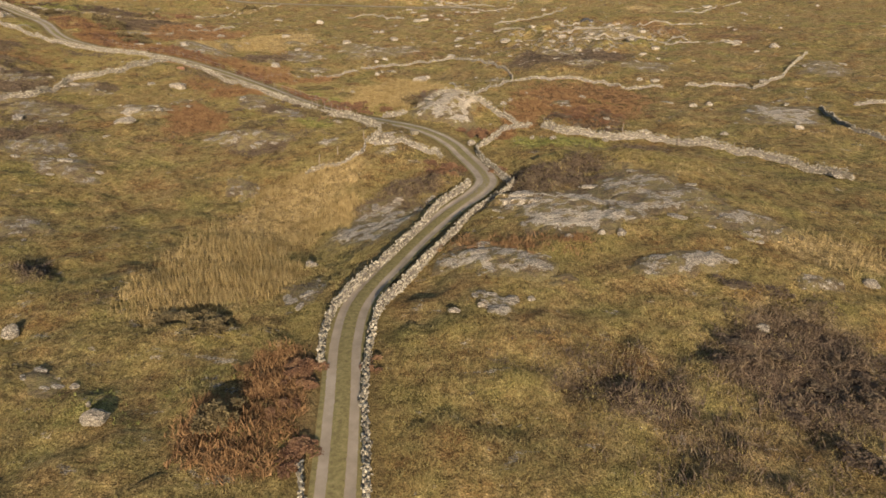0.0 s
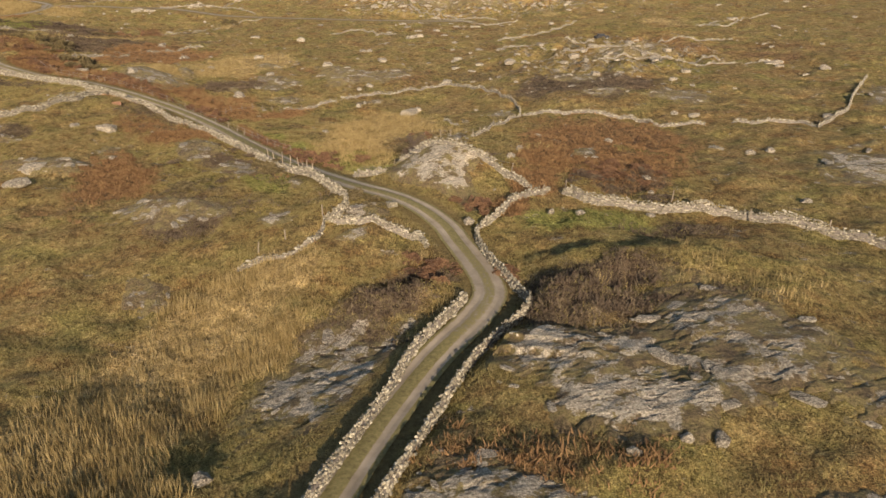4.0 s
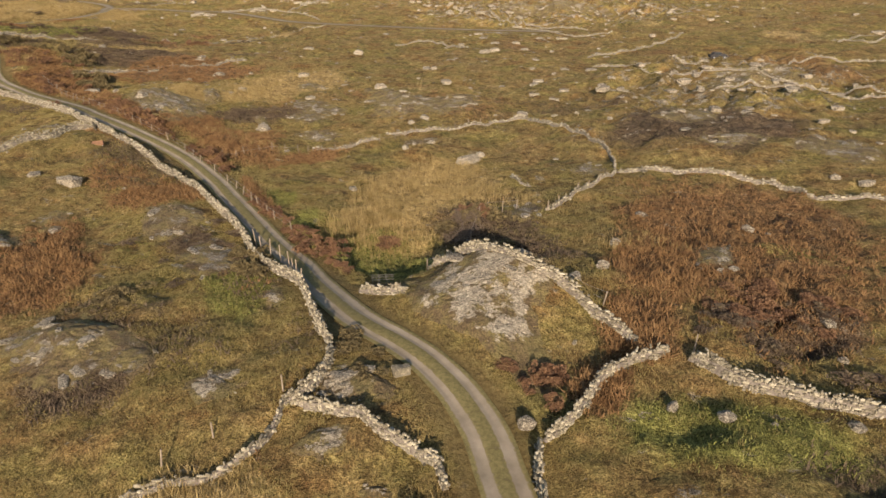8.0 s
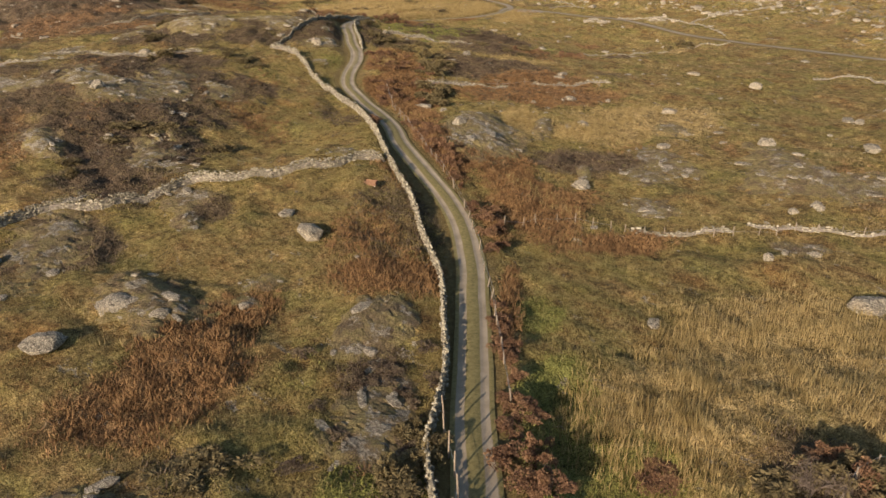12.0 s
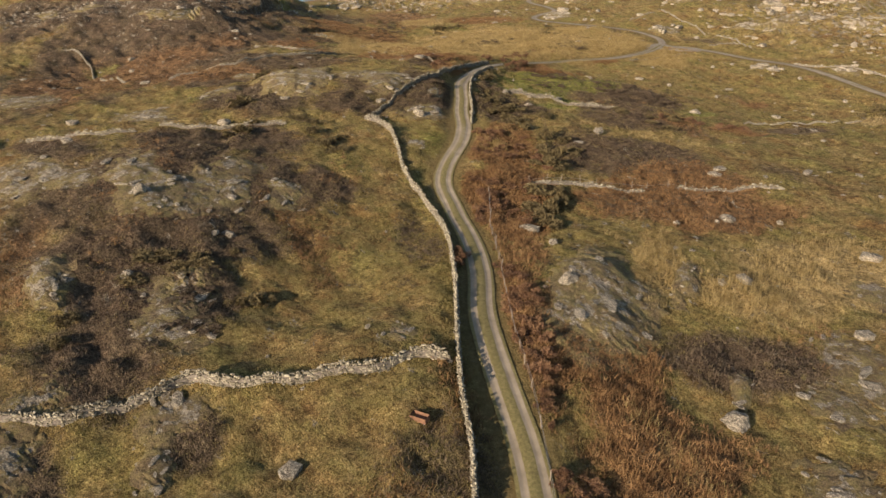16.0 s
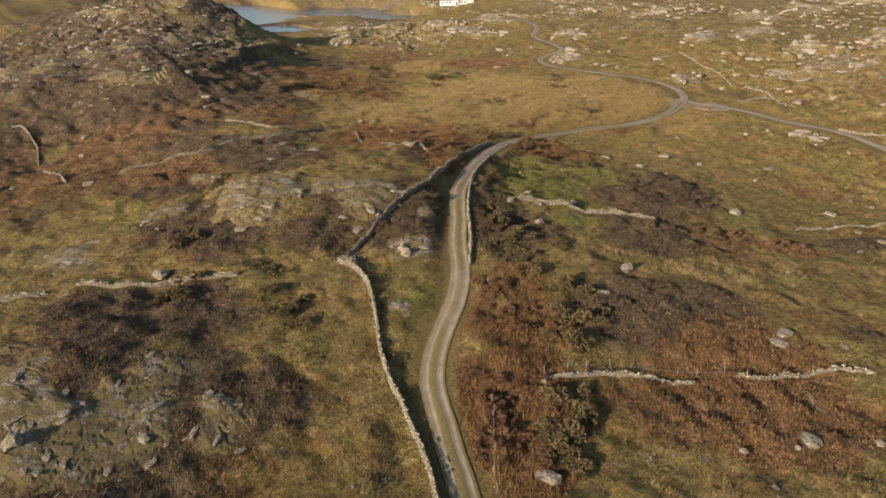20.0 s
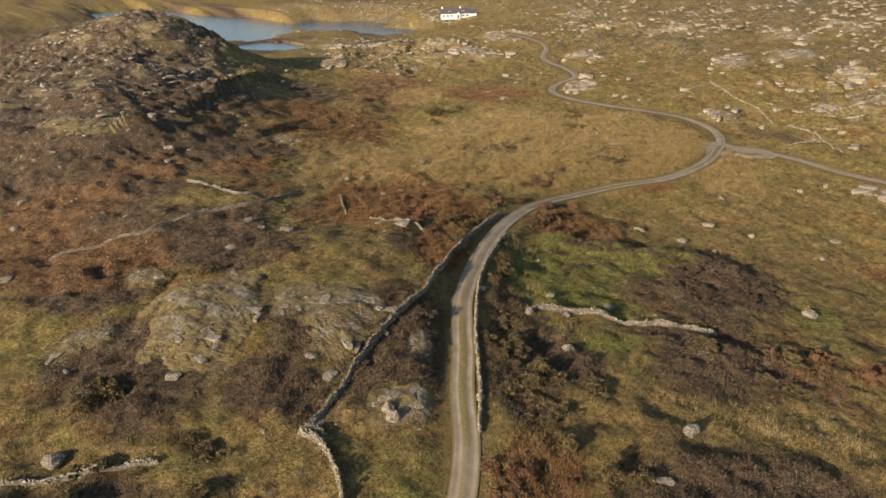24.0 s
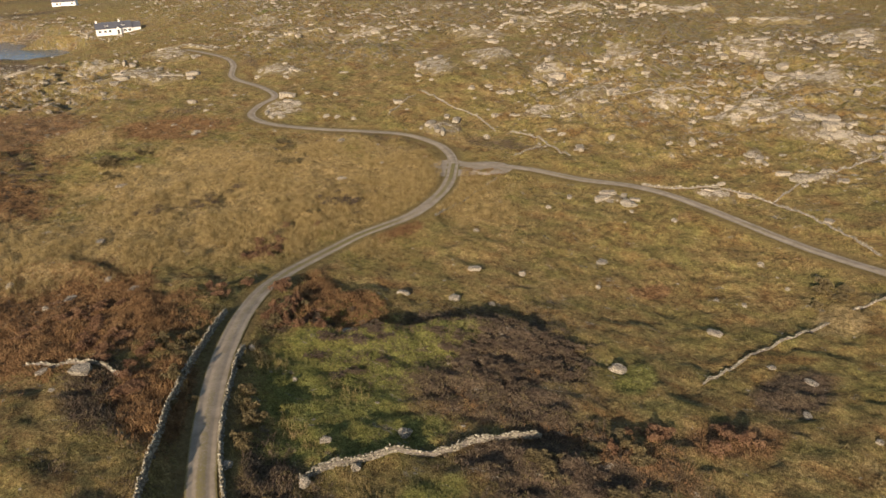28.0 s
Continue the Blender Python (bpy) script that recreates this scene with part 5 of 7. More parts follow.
def ground_height(x, y):
    x, y = np.asarray(x, float), np.asarray(y, float)
    shape = x.shape
    x, y = x.ravel(), y.ravel()
    z = hills(x, y)
    lift, bare = np.zeros(len(x)), np.zeros(len(x))
    for e in OUTCROPS_A + OUTCROPS_B + OUTCROPS_C + OUTCROPS_D + OUTCROPS_E + OUTCROPS_F:
        reach = 1.4 * e[2]
        k = np.nonzero((np.abs(x - e[0]) < reach) & (np.abs(y - e[1]) < reach))[0]
        if len(k):
            m = np.clip(ellipse(x[k], y[k], e[0], e[1], e[2] * 1.4, e[3] * 1.4, e[4]), 0, 1)
            lift[k] += 0.4 * e[5] * (m * m * (3 - 2 * m))
            bare[k] = np.maximum(bare[k], np.clip(2.6 * m, 0, 1))
    rough = 1.1 * (fbm(x, y, 4.6, 3, 11) - 0.5) + 1.0 * (fbm(x, y, 1.9, 2, 19) - 0.5)
    z = z + scarp_lift(x, y)
    rough = rough + 1.5 * heather_cover(x, y) * (fbm(x, y, 2.6, 2, 23) - 0.45) + 0.9 * zone(BRACKEN, x, y, 42) * (fbm(x, y, 3.6, 2, 29) - 0.45)
    rough = rough * (1 - 0.82 * bare) + 1.9 * (fbm(x, y, 14, 3, 3) - 0.5)
    rk = rockiness(x, y)
    ridge = 1 - np.abs(2 * fbm(x, y, 26, 4, 31) - 1)
    calm = np.where((x < -250) & (y < 290), 0.5, 1.0)
    z = z + rough * (1 + 1.2 * rk * calm) + rk * 3.8 * calm * (ridge ** 2 - 0.55)
    z = z + lift
    lk = lake_mask(x, y)
    z = np.where(lk > -3, z + (np.minimum(z, LAKE_LEVEL - 1.2) - z) * np.clip((lk + 3) / 4, 0, 1), z)
    shore = (x < -320) & (lk <= -1)
    z = np.where(shore, np.maximum(z, LAKE_LEVEL + 0.5 + 1.2 * fbm(x, y, 12, 3, 72) + np.clip((-lk - 1) / 30, 0, 1.5)), z)
    d, level = near_road(x, y)
    f = np.clip((d - 2.0) / 3.2, 0, 1)
    f = f * f * (3 - 2 * f)
    z = np.where(d < 20, (level - 0.14) * (1 - f) + z * f, z)
    return z.reshape(shape)


def heather_cover(x, y):
    """Heather in its patches, and more of it on the heath west of the long wall."""
    west = np.clip((77 - 0.795 * x - y) / 12, 0, 1) * np.clip((-48 - x) / 20, 0, 1)
    return zone(HEATHER, x, y, 44, 0.62 * west)


def zone(rows, x, y, seed, spread=0.0):
    """Where one kind of plant grows: the patches in the plan, frayed, and stray drifts in between."""
    m = np.full(np.shape(x), -1.0)
    warp = 1.5 * (fbm(x, y, 11, 5, seed, 0.62) - 0.5)
    for e in rows:
        k = np.nonzero((np.abs(x - e[0]) < 1.6 * e[2]) & (np.abs(y - e[1]) < 1.6 * e[2]))[0]
        m[k] = np.maximum(m[k], ellipse(x[k], y[k], e[0], e[1], e[2], e[3], e[4]) * 1.5 + 0.32)
    stray = 3.2 * (fbm(x + 0.6 * y, y * 1.5, 34, 5, seed + 6, 0.6) - 0.62) + spread
    return np.clip(np.maximum(m + warp, stray), 0, 1)


def mesh_from(name, verts, faces, mat, smooth_shade=False):
    """A mesh from arrays; faces is one array of equal-sided faces."""
    me = bpy.data.meshes.new(name)
    verts, faces = np.asarray(verts, np.float32), np.asarray(faces, np.int32)
    n, k = faces.shape
    me.vertices.add(len(verts))
    me.vertices.foreach_set("co", verts.ravel())
    me.loops.add(n * k)
    me.loops.foreach_set("vertex_index", faces.ravel())
    me.polygons.add(n)
    me.polygons.foreach_set("loop_start", np.arange(n, dtype=np.int32) * k)
    me.polygons.foreach_set("loop_total", np.full(n, k, np.int32))
    me.polygons.foreach_set("use_smooth", np.full(n, smooth_shade))
    me.materials.append(mat)
    me.update(calc_edges=True)
    return me


def give(me, name, values):
    a = me.attributes.new(name, "FLOAT", "POINT")
    a.data.foreach_set("value", np.asarray(values, np.float32))


def part(name, bm, mat, parent, label=""):
    """One bmesh, or one finished mesh, as a part under its thing."""
    if isinstance(bm, bpy.types.Mesh):
        me = bm
    else:
        me = bpy.data.meshes.new(name)
        bm.to_mesh(me)
        bm.free()
        me.materials.append(mat)
    ob = new(name, me)
    ob.parent = parent
    return tagged(ob, label)


def box_bm(x0, y0, z0, x1, y1, z1, bevel=0.0):
    bm = bmesh.new()
    bmesh.ops.create_cube(bm, size=1)
    for v in bm.verts:
        v.co = Vector(((x0 + x1) / 2 + v.co.x * (x1 - x0), (y0 + y1) / 2 + v.co.y * (y1 - y0), (z0 + z1) / 2 + v.co.z * (z1 - z0)))
    if bevel:
        bmesh.ops.bevel(bm, geom=bm.edges[:], offset=bevel, segments=2, affect="EDGES")
    return bm


def rod_bm(a, b, r, r2=None, sides=7):
    a, b = Vector(a), Vector(b)
    bm = bmesh.new()
    bmesh.ops.create_cone(bm, cap_ends=True, segments=sides, radius1=r, radius2=r if r2 is None else r2, depth=(b - a).length)
    turn = (b - a).to_track_quat("Z", "Y").to_matrix().to_4x4()
    bmesh.ops.transform(bm, matrix=Matrix.Translation((a + b) / 2) @ turn, verts=bm.verts[:])
    return bm


# ---- ground ----


def bracken_cover(x, y, heath):
    """Bracken gives way to heather on the hill above the lake."""
    return zone(BRACKEN, x, y, 42) * (1 - 0.95 * heath * np.clip((-232 - x) / 20, 0, 1))


def stretch(lo, hi, gap, far):
    mid = np.arange(lo, hi, gap)
    out = gap * np.cumsum(1.13 ** np.arange(1, 60))
    out = out[out < far]
    return np.concatenate([lo - out[::-1], mid, mid[-1] + out])


def make_ground_sheet():
    gx, gy = stretch(-400, 110, 0.8, 3500), stretch(-5, 390, 0.8, 3500)
    X, Y = np.meshgrid(gx, gy)
    Z = ground_height(X, Y)
    nx, ny = len(gx), len(gy)
    i = np.arange(nx * ny).reshape(ny, nx)
    faces = np.stack([i[:-1, :-1], i[:-1, 1:], i[1:, 1:], i[1:, :-1]], -1).reshape(-1, 4)
    x, y = X.ravel(), Y.ravel()
    me = mesh_from("ground", np.stack([x, y, Z.ravel()], 1), faces, ground_mat, True)
    heath = heather_cover(x, y)
    give(me, "heather", heath)
    give(me, "reed", zone(REED, x, y, 41) * (1 - 0.9 * heath))
    give(me, "bracken", bracken_cover(x, y, heath))
    give(me, "green", zone(GREEN, x, y, 43))
    give(me, "rock", np.clip(0.9 * rockiness(x, y) * np.where((x < -250) & (y < 290), 0.75, 1) + 0.9 * (fbm(x, y, 40, 3, 51) - 0.42) + 0.12, 0, 1))
    d, _ = near_road(x, y)
    give(me, "verge", np.clip((3.6 - d) / 2.0, 0, 1))
    ob = new("ground", me)
    tagged(ob, "rolling rough pasture of brown and olive autumn grass", "ground", kind="structure")
    return ob


ground = make_ground_sheet()


def make_track_strip(name, line, z, half, worn, label):
    """A strip with two wheel ruts and a grassy crown between them."""
    d = np.gradient(line, axis=0)
    d /= np.linalg.norm(d, axis=1)[:, None]
    side = np.stack([d[:, 1], -d[:, 0]], 1)
    across = np.linspace(-1, 1, 21)
    off = across * half
    wob = 0.18 * (fbm(line[:, 0], line[:, 1], 5, 3, 61) - 0.5)
    P = line[:, None, :] + side[:, None, :] * (off[None, :, None] + wob[:, None, None])
    rut = np.exp(-((np.abs(off) - 0.82) / 0.3) ** 2)
    crown = np.exp(-(off / 0.45) ** 2)
    prof = -0.07 * rut + 0.03 * crown - 0.16 * np.clip(np.abs(across) - 0.75, 0, 1) ** 1.0
    Z = z[:, None] + prof[None, :] + 0.05 * (fbm(P[..., 0], P[..., 1], 1.2, 2, 62) - 0.5)
    grass = 1 - np.clip(np.exp(-((np.abs(off) - 0.84) / 0.34) ** 4) * 1.1, 0, 1)
    patch = fbm(line[:, 0], line[:, 1], 14, 3, 63)
    g = grass[None, :] * np.clip(1.05 - worn[:, None] + 0.8 * (patch[:, None] - 0.5), 0, 1.1)
    g = np.maximum(g, np.clip((np.abs(across) - 0.86) * 8, 0, 1)[None, :])
    n, k = len(line), len(across)
    i = np.arange(n * k).reshape(n, k)
    faces = np.stack([i[:-1, :-1], i[:-1, 1:], i[1:, 1:], i[1:, :-1]], -1).reshape(-1, 4)
    me = mesh_from(name, np.stack([P[..., 0].ravel(), P[..., 1].ravel(), Z.ravel()], 1), faces, track_mat, True)
    give(me, "across", g.ravel())
    return tagged(new(name, me), label, "track", kind="structure")


def worn_along(line, grassy, bare):
    """0 where the crown is grassy, 1 where the whole width is bare gravel."""
    y = line[:, 1]
    return np.interp(y, [0, 60, 68, 82, 92, 100, 150, 165, 190, 400], [0.05, 0.08, 0.3, 0.35, 0.2, 0.12, 0.15, 0.3, 0.45, 0.4]) * (bare - grassy) + grassy


for (line, z, half), name, label, g in zip(ROADS, ("track", "lane_west", "lane_east"),
        ("gravel farm track with two wheel ruts and a grassy crown", "winding pale gravel lane to the lakeside house", "narrow grey gravel lane across the pasture"), (0.0, 0.75, 0.55)):
    make_track_strip(name, line, z, half, worn_along(line, g, 1.0), label)


def make_turning_place():
    """The gravel apron where the lanes meet."""
    bm = bmesh.new()
    cx, cy = JUNCTION
    ring = [bm.verts.new((cx, cy, 0))]
    n = 40
    for r in (0.35, 0.7, 1.0):
        for k in range(n):
            a = 2 * math.pi * k / n
            w = r * (7.5 + 2.5 * math.sin(2 * a + 0.6) + 1.2 * math.sin(3 * a))
            ring.append(bm.verts.new((cx + w * math.cos(a), cy + w * math.sin(a), 0)))
    for k in range(n):
        bm.faces.new((ring[0], ring[1 + k], ring[1 + (k + 1) % n]))
        for r in range(2):
            a, b = 1 + r * n + k, 1 + r * n + (k + 1) % n
            bm.faces.new((ring[a], ring[a + n], ring[b + n], ring[b]))
    z = ground_height(np.array([v.co.x for v in bm.verts]), np.array([v.co.y for v in bm.verts]))
    for v, h in zip(bm.verts, z):
        v.co.z = h + 0.1
    me = bpy.data.meshes.new("gravel_apron")
    bm.to_mesh(me)
    bm.free()
    me.materials.append(track_mat)
    give(me, "across", np.zeros(len(me.vertices)))
    tagged(new("gravel_apron", me), "pale gravel apron where three lanes meet", "track", kind="structure")


make_turning_place()


def make_lake():
    bm = bmesh.new()
    vs = [bm.verts.new(p) for p in ((-1500, 150, LAKE_LEVEL), (-330, 150, LAKE_LEVEL), (-330, 700, LAKE_LEVEL), (-1500, 700, LAKE_LEVEL))]
    bm.faces.new(vs)
    me = bpy.data.meshes.new("water")
    bm.to_mesh(me)
    bm.free()
    me.materials.append(water_mat)
    tagged(new("water", me), "calm blue lake with rocky shores", "lake", kind="structure")


make_lake()

# ---- rock ----


def make_outcrop(cx, cy, rx, ry, turn, h, seed):
    """A bare hump of granite that breaks through the turf, cracked and stepped along its length."""
    gap = max(0.3, min(rx, ry) / 22)
    nu, nv = int(min(110, 2.9 * rx / gap)), int(min(110, 2.9 * ry / gap))
    U, V = np.meshgrid(np.linspace(-1.4, 1.4, nu), np.linspace(-1.4, 1.4, nv))
    c, s = math.cos(radians(turn)), math.sin(radians(turn))
    X = cx + U * rx * c - V * ry * s
    Y = cy + U * rx * s + V * ry * c
    r = np.hypot(U, V) + 1.5 * (fbm(X, Y, max(2.2, 0.8 * ry), 5, 80 + seed, 0.62) - 0.53)
    dome = np.clip(1 - r ** 2, -0.6, 1)
    d = near_road(X, Y)[0].reshape(X.shape)
    dome = np.clip(dome - np.clip((4.2 - d) / 1.3, 0, 2), -0.6, 1)
    step_h = 0.22 + 0.1 * h
    along = (X * 0.86 + Y * 0.5) / 3.4
    over = (Y * 0.86 - X * 0.5) / 0.95
    cell = fbm(along, over, 1.0, 4, 90 + seed, 0.6)
    strata = 0.5 * cell + 0.5 * np.floor(cell * 8) / 8
    crack = np.abs(fbm(X, Y, 1.7, 3, 100 + seed) - 0.5)
    z = ground_height(X, Y) + np.where(dome > 0, h * np.clip(dome, 0, 1) ** 0.8 * 0.48, h * dome * 0.9) - 0.05
    z = z + np.where(dome > 0, 0.9 * step_h * (strata - 0.4) * np.clip(dome * 4, 0, 1) - 0.16 * np.exp(-(crack / 0.03) ** 2) + 0.16 * (fbm(X, Y, 0.9, 3, 110 + seed) - 0.5), 0)
    i = np.arange(nu * nv).reshape(nv, nu)
    keep = (dome[:-1, :-1] > -0.55) | (dome[1:, 1:] > -0.55)
    faces = np.stack([i[:-1, :-1], i[:-1, 1:], i[1:, 1:], i[1:, :-1]], -1)[keep]
    me = mesh_from("rock_outcrop", np.stack([X.ravel() - cx, Y.ravel() - cy, z.ravel()], 1), faces.reshape(-1, 4), outcrop_granite)
    give(me, "rim", np.clip(1 - dome * 1.6, 0, 1).ravel())
    give(me, "pale", np.full(dome.size, (0.9 if cy < 125 and cx > -20 else 0.9 if seed >= 200 and not (cx < -250 and cy < 290) else 0.22) * random.Random(seed).uniform(0.5, 1.2)))
    ob = new("rock_outcrop", me)
    ob.location = (cx, cy, 0)
    size = "broad" if rx > 7 else "small"
    return tagged(ob, f"{size} hump of pale grey lichened granite in rough grass", "rock", "granite outcrops")


def boulder_mesh(seed, subdiv=3):
    rnd = random.Random(seed)
    bm = bmesh.new()
    bmesh.ops.create_icosphere(bm, subdivisions=subdiv, radius=1)
    cuts = [(Vector((rnd.uniform(-1, 1), rnd.uniform(-1, 1), rnd.uniform(-0.3, 1))).normalized(), rnd.uniform(0.62, 0.9)) for _ in range(9)]
    for v in bm.verts:
        p = v.co.copy()
        for n, d in cuts:
            if p.dot(n) > d:
                p -= n * (p.dot(n) - d) * 0.92
        p *= 1 + 0.16 * noise.noise(p * 2.1 + Vector((seed, 0, 0))) + 0.09 * noise.noise(p * 6 + Vector((0, seed, 0)))
        v.co = p
    me = bpy.data.meshes.new("boulder")
    bm.to_mesh(me)
    bm.free()
    me.materials.append(granite)
    give(me, "rim", np.zeros(len(me.vertices)))
    return me


BOULDER_MESHES = [boulder_mesh(s) for s in range(9)]
BOULDERS = BOULDERS_A + BOULDERS_B + BOULDERS_C + BOULDERS_D + BOULDERS_E
BOULDER_Z = ground_height(np.array([b[0] for b in BOULDERS]), np.array([b[1] for b in BOULDERS]))
for k, (x, y, w, h) in enumerate(BOULDERS):
    rnd = random.Random(500 + k)
    ob = new("boulder", BOULDER_MESHES[k % 9])
    z = float(BOULDER_Z[k])
    w, h = 0.86 * w, 0.86 * h
    tall = max(0.72 * h, 0.3 * w)
    ob.location = (x, y, z + 0.28 * tall)
    ob.rotation_euler = (rnd.uniform(-0.15, 0.15), rnd.uniform(-0.15, 0.15), rnd.uniform(0, 6.28))
    ob.scale = (0.56 * w, 0.56 * w * rnd.uniform(0.75, 1.0), 0.62 * tall)
    size = "large" if w > 2.2 else "small" if w < 1.1 else "grey"
    tagged(ob, f"{size} pale granite boulder lying in the grass", "boulder", "field boulders")


def stone_template(seed):
    rnd = random.Random(seed)
    bm = bmesh.new()
    bmesh.ops.create_icosphere(bm, subdivisions=1, radius=1)
    v = np.array([p.co[:] for p in bm.verts])
    f = np.array([[q.index for q in p.verts] for p in bm.faces])
    bm.free()
    v = np.sign(v) * np.abs(v) ** 0.62
    v *= np.array([rnd.uniform(0.86, 1.14) for _ in range(v.size)]).reshape(v.shape)
    return v * 0.5, f


STONES = [stone_template(s) for s in range(10)]


def joined_stones(name, pos, size, turn, pick, mat):
    """Many stones in one mesh, each with its own edges."""
    verts, faces, start = [], [], 0
    for k, (tv, tf) in enumerate(STONES):
        m = pick == k
        n = int(m.sum())
        if not n:
            continue
        v = tv[None] * size[m][:, None, :]
        c, s = np.cos(turn[m])[:, None], np.sin(turn[m])[:, None]
        v = np.stack([v[..., 0] * c - v[..., 1] * s, v[..., 0] * s + v[..., 1] * c, v[..., 2]], -1) + pos[m][:, None, :]
        verts.append(v.reshape(-1, 3))
        faces.append((tf[None] + (start + np.arange(n) * len(tv))[:, None, None]).reshape(-1, 3))
        start += n * len(tv)
    return mesh_from(name, np.concatenate(verts), np.concatenate(faces), mat)


STONE_MESHES = [mesh_from("stone", v, f, wall_stone) for v, f in STONES]


def ledges(cx, cy, rx, ry, turn, h, seed, count, scale, flat, wide):
    """Angular blocks and ledges that stand out of an outcrop."""
    rng = np.random.default_rng(3000 + seed)
    c, s = math.cos(radians(turn)), math.sin(radians(turn))
    r, a = np.sqrt(rng.uniform(0.05, wide, count)), rng.uniform(0, 6.28, count)
    u, v = rx * r * np.cos(a), ry * r * np.sin(a)
    x, y = cx + u * c - v * s, cy + u * s + v * c
    keep = near_road(x, y)[0] > 3.6
    x, y, r = x[keep], y[keep], r[keep]
    count = len(x)
    w = scale * rng.uniform(0.35, 1.0, count) ** 2.2
    size = np.stack([w * rng.uniform(1.2, 2.4, count), w * rng.uniform(0.6, 1.1, count), w * rng.uniform(*flat, count)], 1)
    pos = np.stack([x - cx, y - cy, ground_height(x, y) + 0.4 * h * np.clip(1 - r * r, 0, 1) ** 0.7 + 0.05 * size[:, 2]], 1)
    me = joined_stones("ledge", pos, size, radians(turn) + rng.normal(0, 0.5, count), rng.integers(0, 10, count), granite)
    give(me, "rim", np.zeros(len(me.vertices)))
    return me


for k, e in enumerate(OUTCROPS_A + OUTCROPS_B + OUTCROPS_C + OUTCROPS_D):
    ob = make_outcrop(*e, k)
    tagged(part("ledge", ledges(*e, k, 5 + int(0.6 * e[2]), min(1.5, 0.3 * e[3] + 0.3), (0.25, 0.45), 1.2), None, ob), kind="stuff")
for k, e in enumerate(OUTCROPS_E + OUTCROPS_F):
    if lake_mask(np.array([e[0]]), np.array([e[1]]))[0] > -4.5:
        continue
    hill = 0.55 if e[0] < -250 and e[1] < 290 else 1.0
    ob = make_outcrop(e[0], e[1], hill * e[2], hill * e[3], e[4], (0.35 if hill < 1 else 0.95) * e[5], 200 + k)
    tagged(part("ledge", ledges(*e, 200 + k, (3 if e[0] < -250 and e[1] < 290 else 6) + int((0.4 if e[0] < -250 and e[1] < 290 else 0.7) * e[2]), min(1.8 if e[0] < -250 and e[1] < 290 else 3.6, 0.45 * e[3] + 1.2), (0.45, 0.9), 1.9), None, ob), kind="stuff")


def scatter_rocks():
    """The many loose stones and ledges of the far hillsides."""
    rng = np.random.default_rng(5)
    n = 190000
    x, y = rng.uniform(-600, 230, n), rng.uniform(90, 600, n)
    want = rockiness(x, y) * (fbm(x, y, 26, 3, 33) > 0.47) + 0.16 * np.clip(fbm(x, y, 18, 3, 34) - 0.5, 0, 1) * 4 + 0.02
    d, _ = near_road(x, y)
    near_track = d < 8
    thin = np.where((x < -250) & (y < 290), 0.3, 1.0)
    keep = ~near_track & (rng.random(n) < 0.36 * thin * want * np.clip((y - 60) / 140, 0.15, 1)) & (lake_mask(x, y) < -3)
    x, y = x[keep], y[keep]
    w = 0.3 + 1.9 * rng.random(len(x)) ** 4
    size = np.stack([w * rng.uniform(1, 1.9, len(x)), w, w * rng.uniform(0.4, 0.7, len(x))], 1)
    pos = np.stack([x, y, ground_height(x, y) + 0.12 * size[:, 2]], 1)
    me = joined_stones("scattered_rocks", pos, size, rng.uniform(0, 6.28, len(x)), rng.integers(0, 10, len(x)), granite)
    give(me, "rim", np.zeros(len(me.vertices)))
    tagged(new("scattered_rocks", me), "pale granite rocks strewn over far hillsides", "rocks", kind="stuff")


scatter_rocks()

# ---- plants ----


def blades(name, x, y, count, width, tall, lean, mat, label, category, seed, lift=0.0, tilt=(0, 0)):
    """Tufts of pointed blades as one mesh."""
    rng = np.random.default_rng(seed)
    n = len(x)
    z = ground_height(x, y)
    bx = np.repeat(x, count) + rng.normal(0, 0.16 + 0.12 * tall, n * count)
    by = np.repeat(y, count) + rng.normal(0, 0.16 + 0.12 * tall, n * count)
    bz = np.repeat(z, count) - 0.05 + lift
    h = tall * np.repeat(rng.uniform(0.6, 1.25, n), count) * rng.uniform(0.65, 1.2, n * count)
    a = rng.uniform(0, 6.28, n * count)
    tx = rng.normal(0, lean, n * count) * h + tilt[0] * h
    ty = rng.normal(0, lean, n * count) * h + tilt[1] * h
    w = width * rng.uniform(0.6, 1.4, n * count)
    p0 = np.stack([bx - np.cos(a) * w, by - np.sin(a) * w, bz], 1)
    p1 = np.stack([bx + np.cos(a) * w, by + np.sin(a) * w, bz], 1)
    p2 = np.stack([bx + tx, by + ty, bz + h], 1)
    v = np.stack([p0, p1, p2], 1).reshape(-1, 3)
    me = mesh_from(name, v, np.arange(len(v)).reshape(-1, 3), mat)
    return tagged(new(name, me), label, category, kind="stuff")


def bare_rock(x, y):
    m = np.zeros(len(x), bool)
    for e in OUTCROPS_A + OUTCROPS_B + OUTCROPS_C + OUTCROPS_D:
        k = np.nonzero((np.abs(x - e[0]) < e[2]) & (np.abs(y - e[1]) < e[2]))[0]
        m[k] |= ellipse(x[k], y[k], *e[:5]) > 0.25
    return m


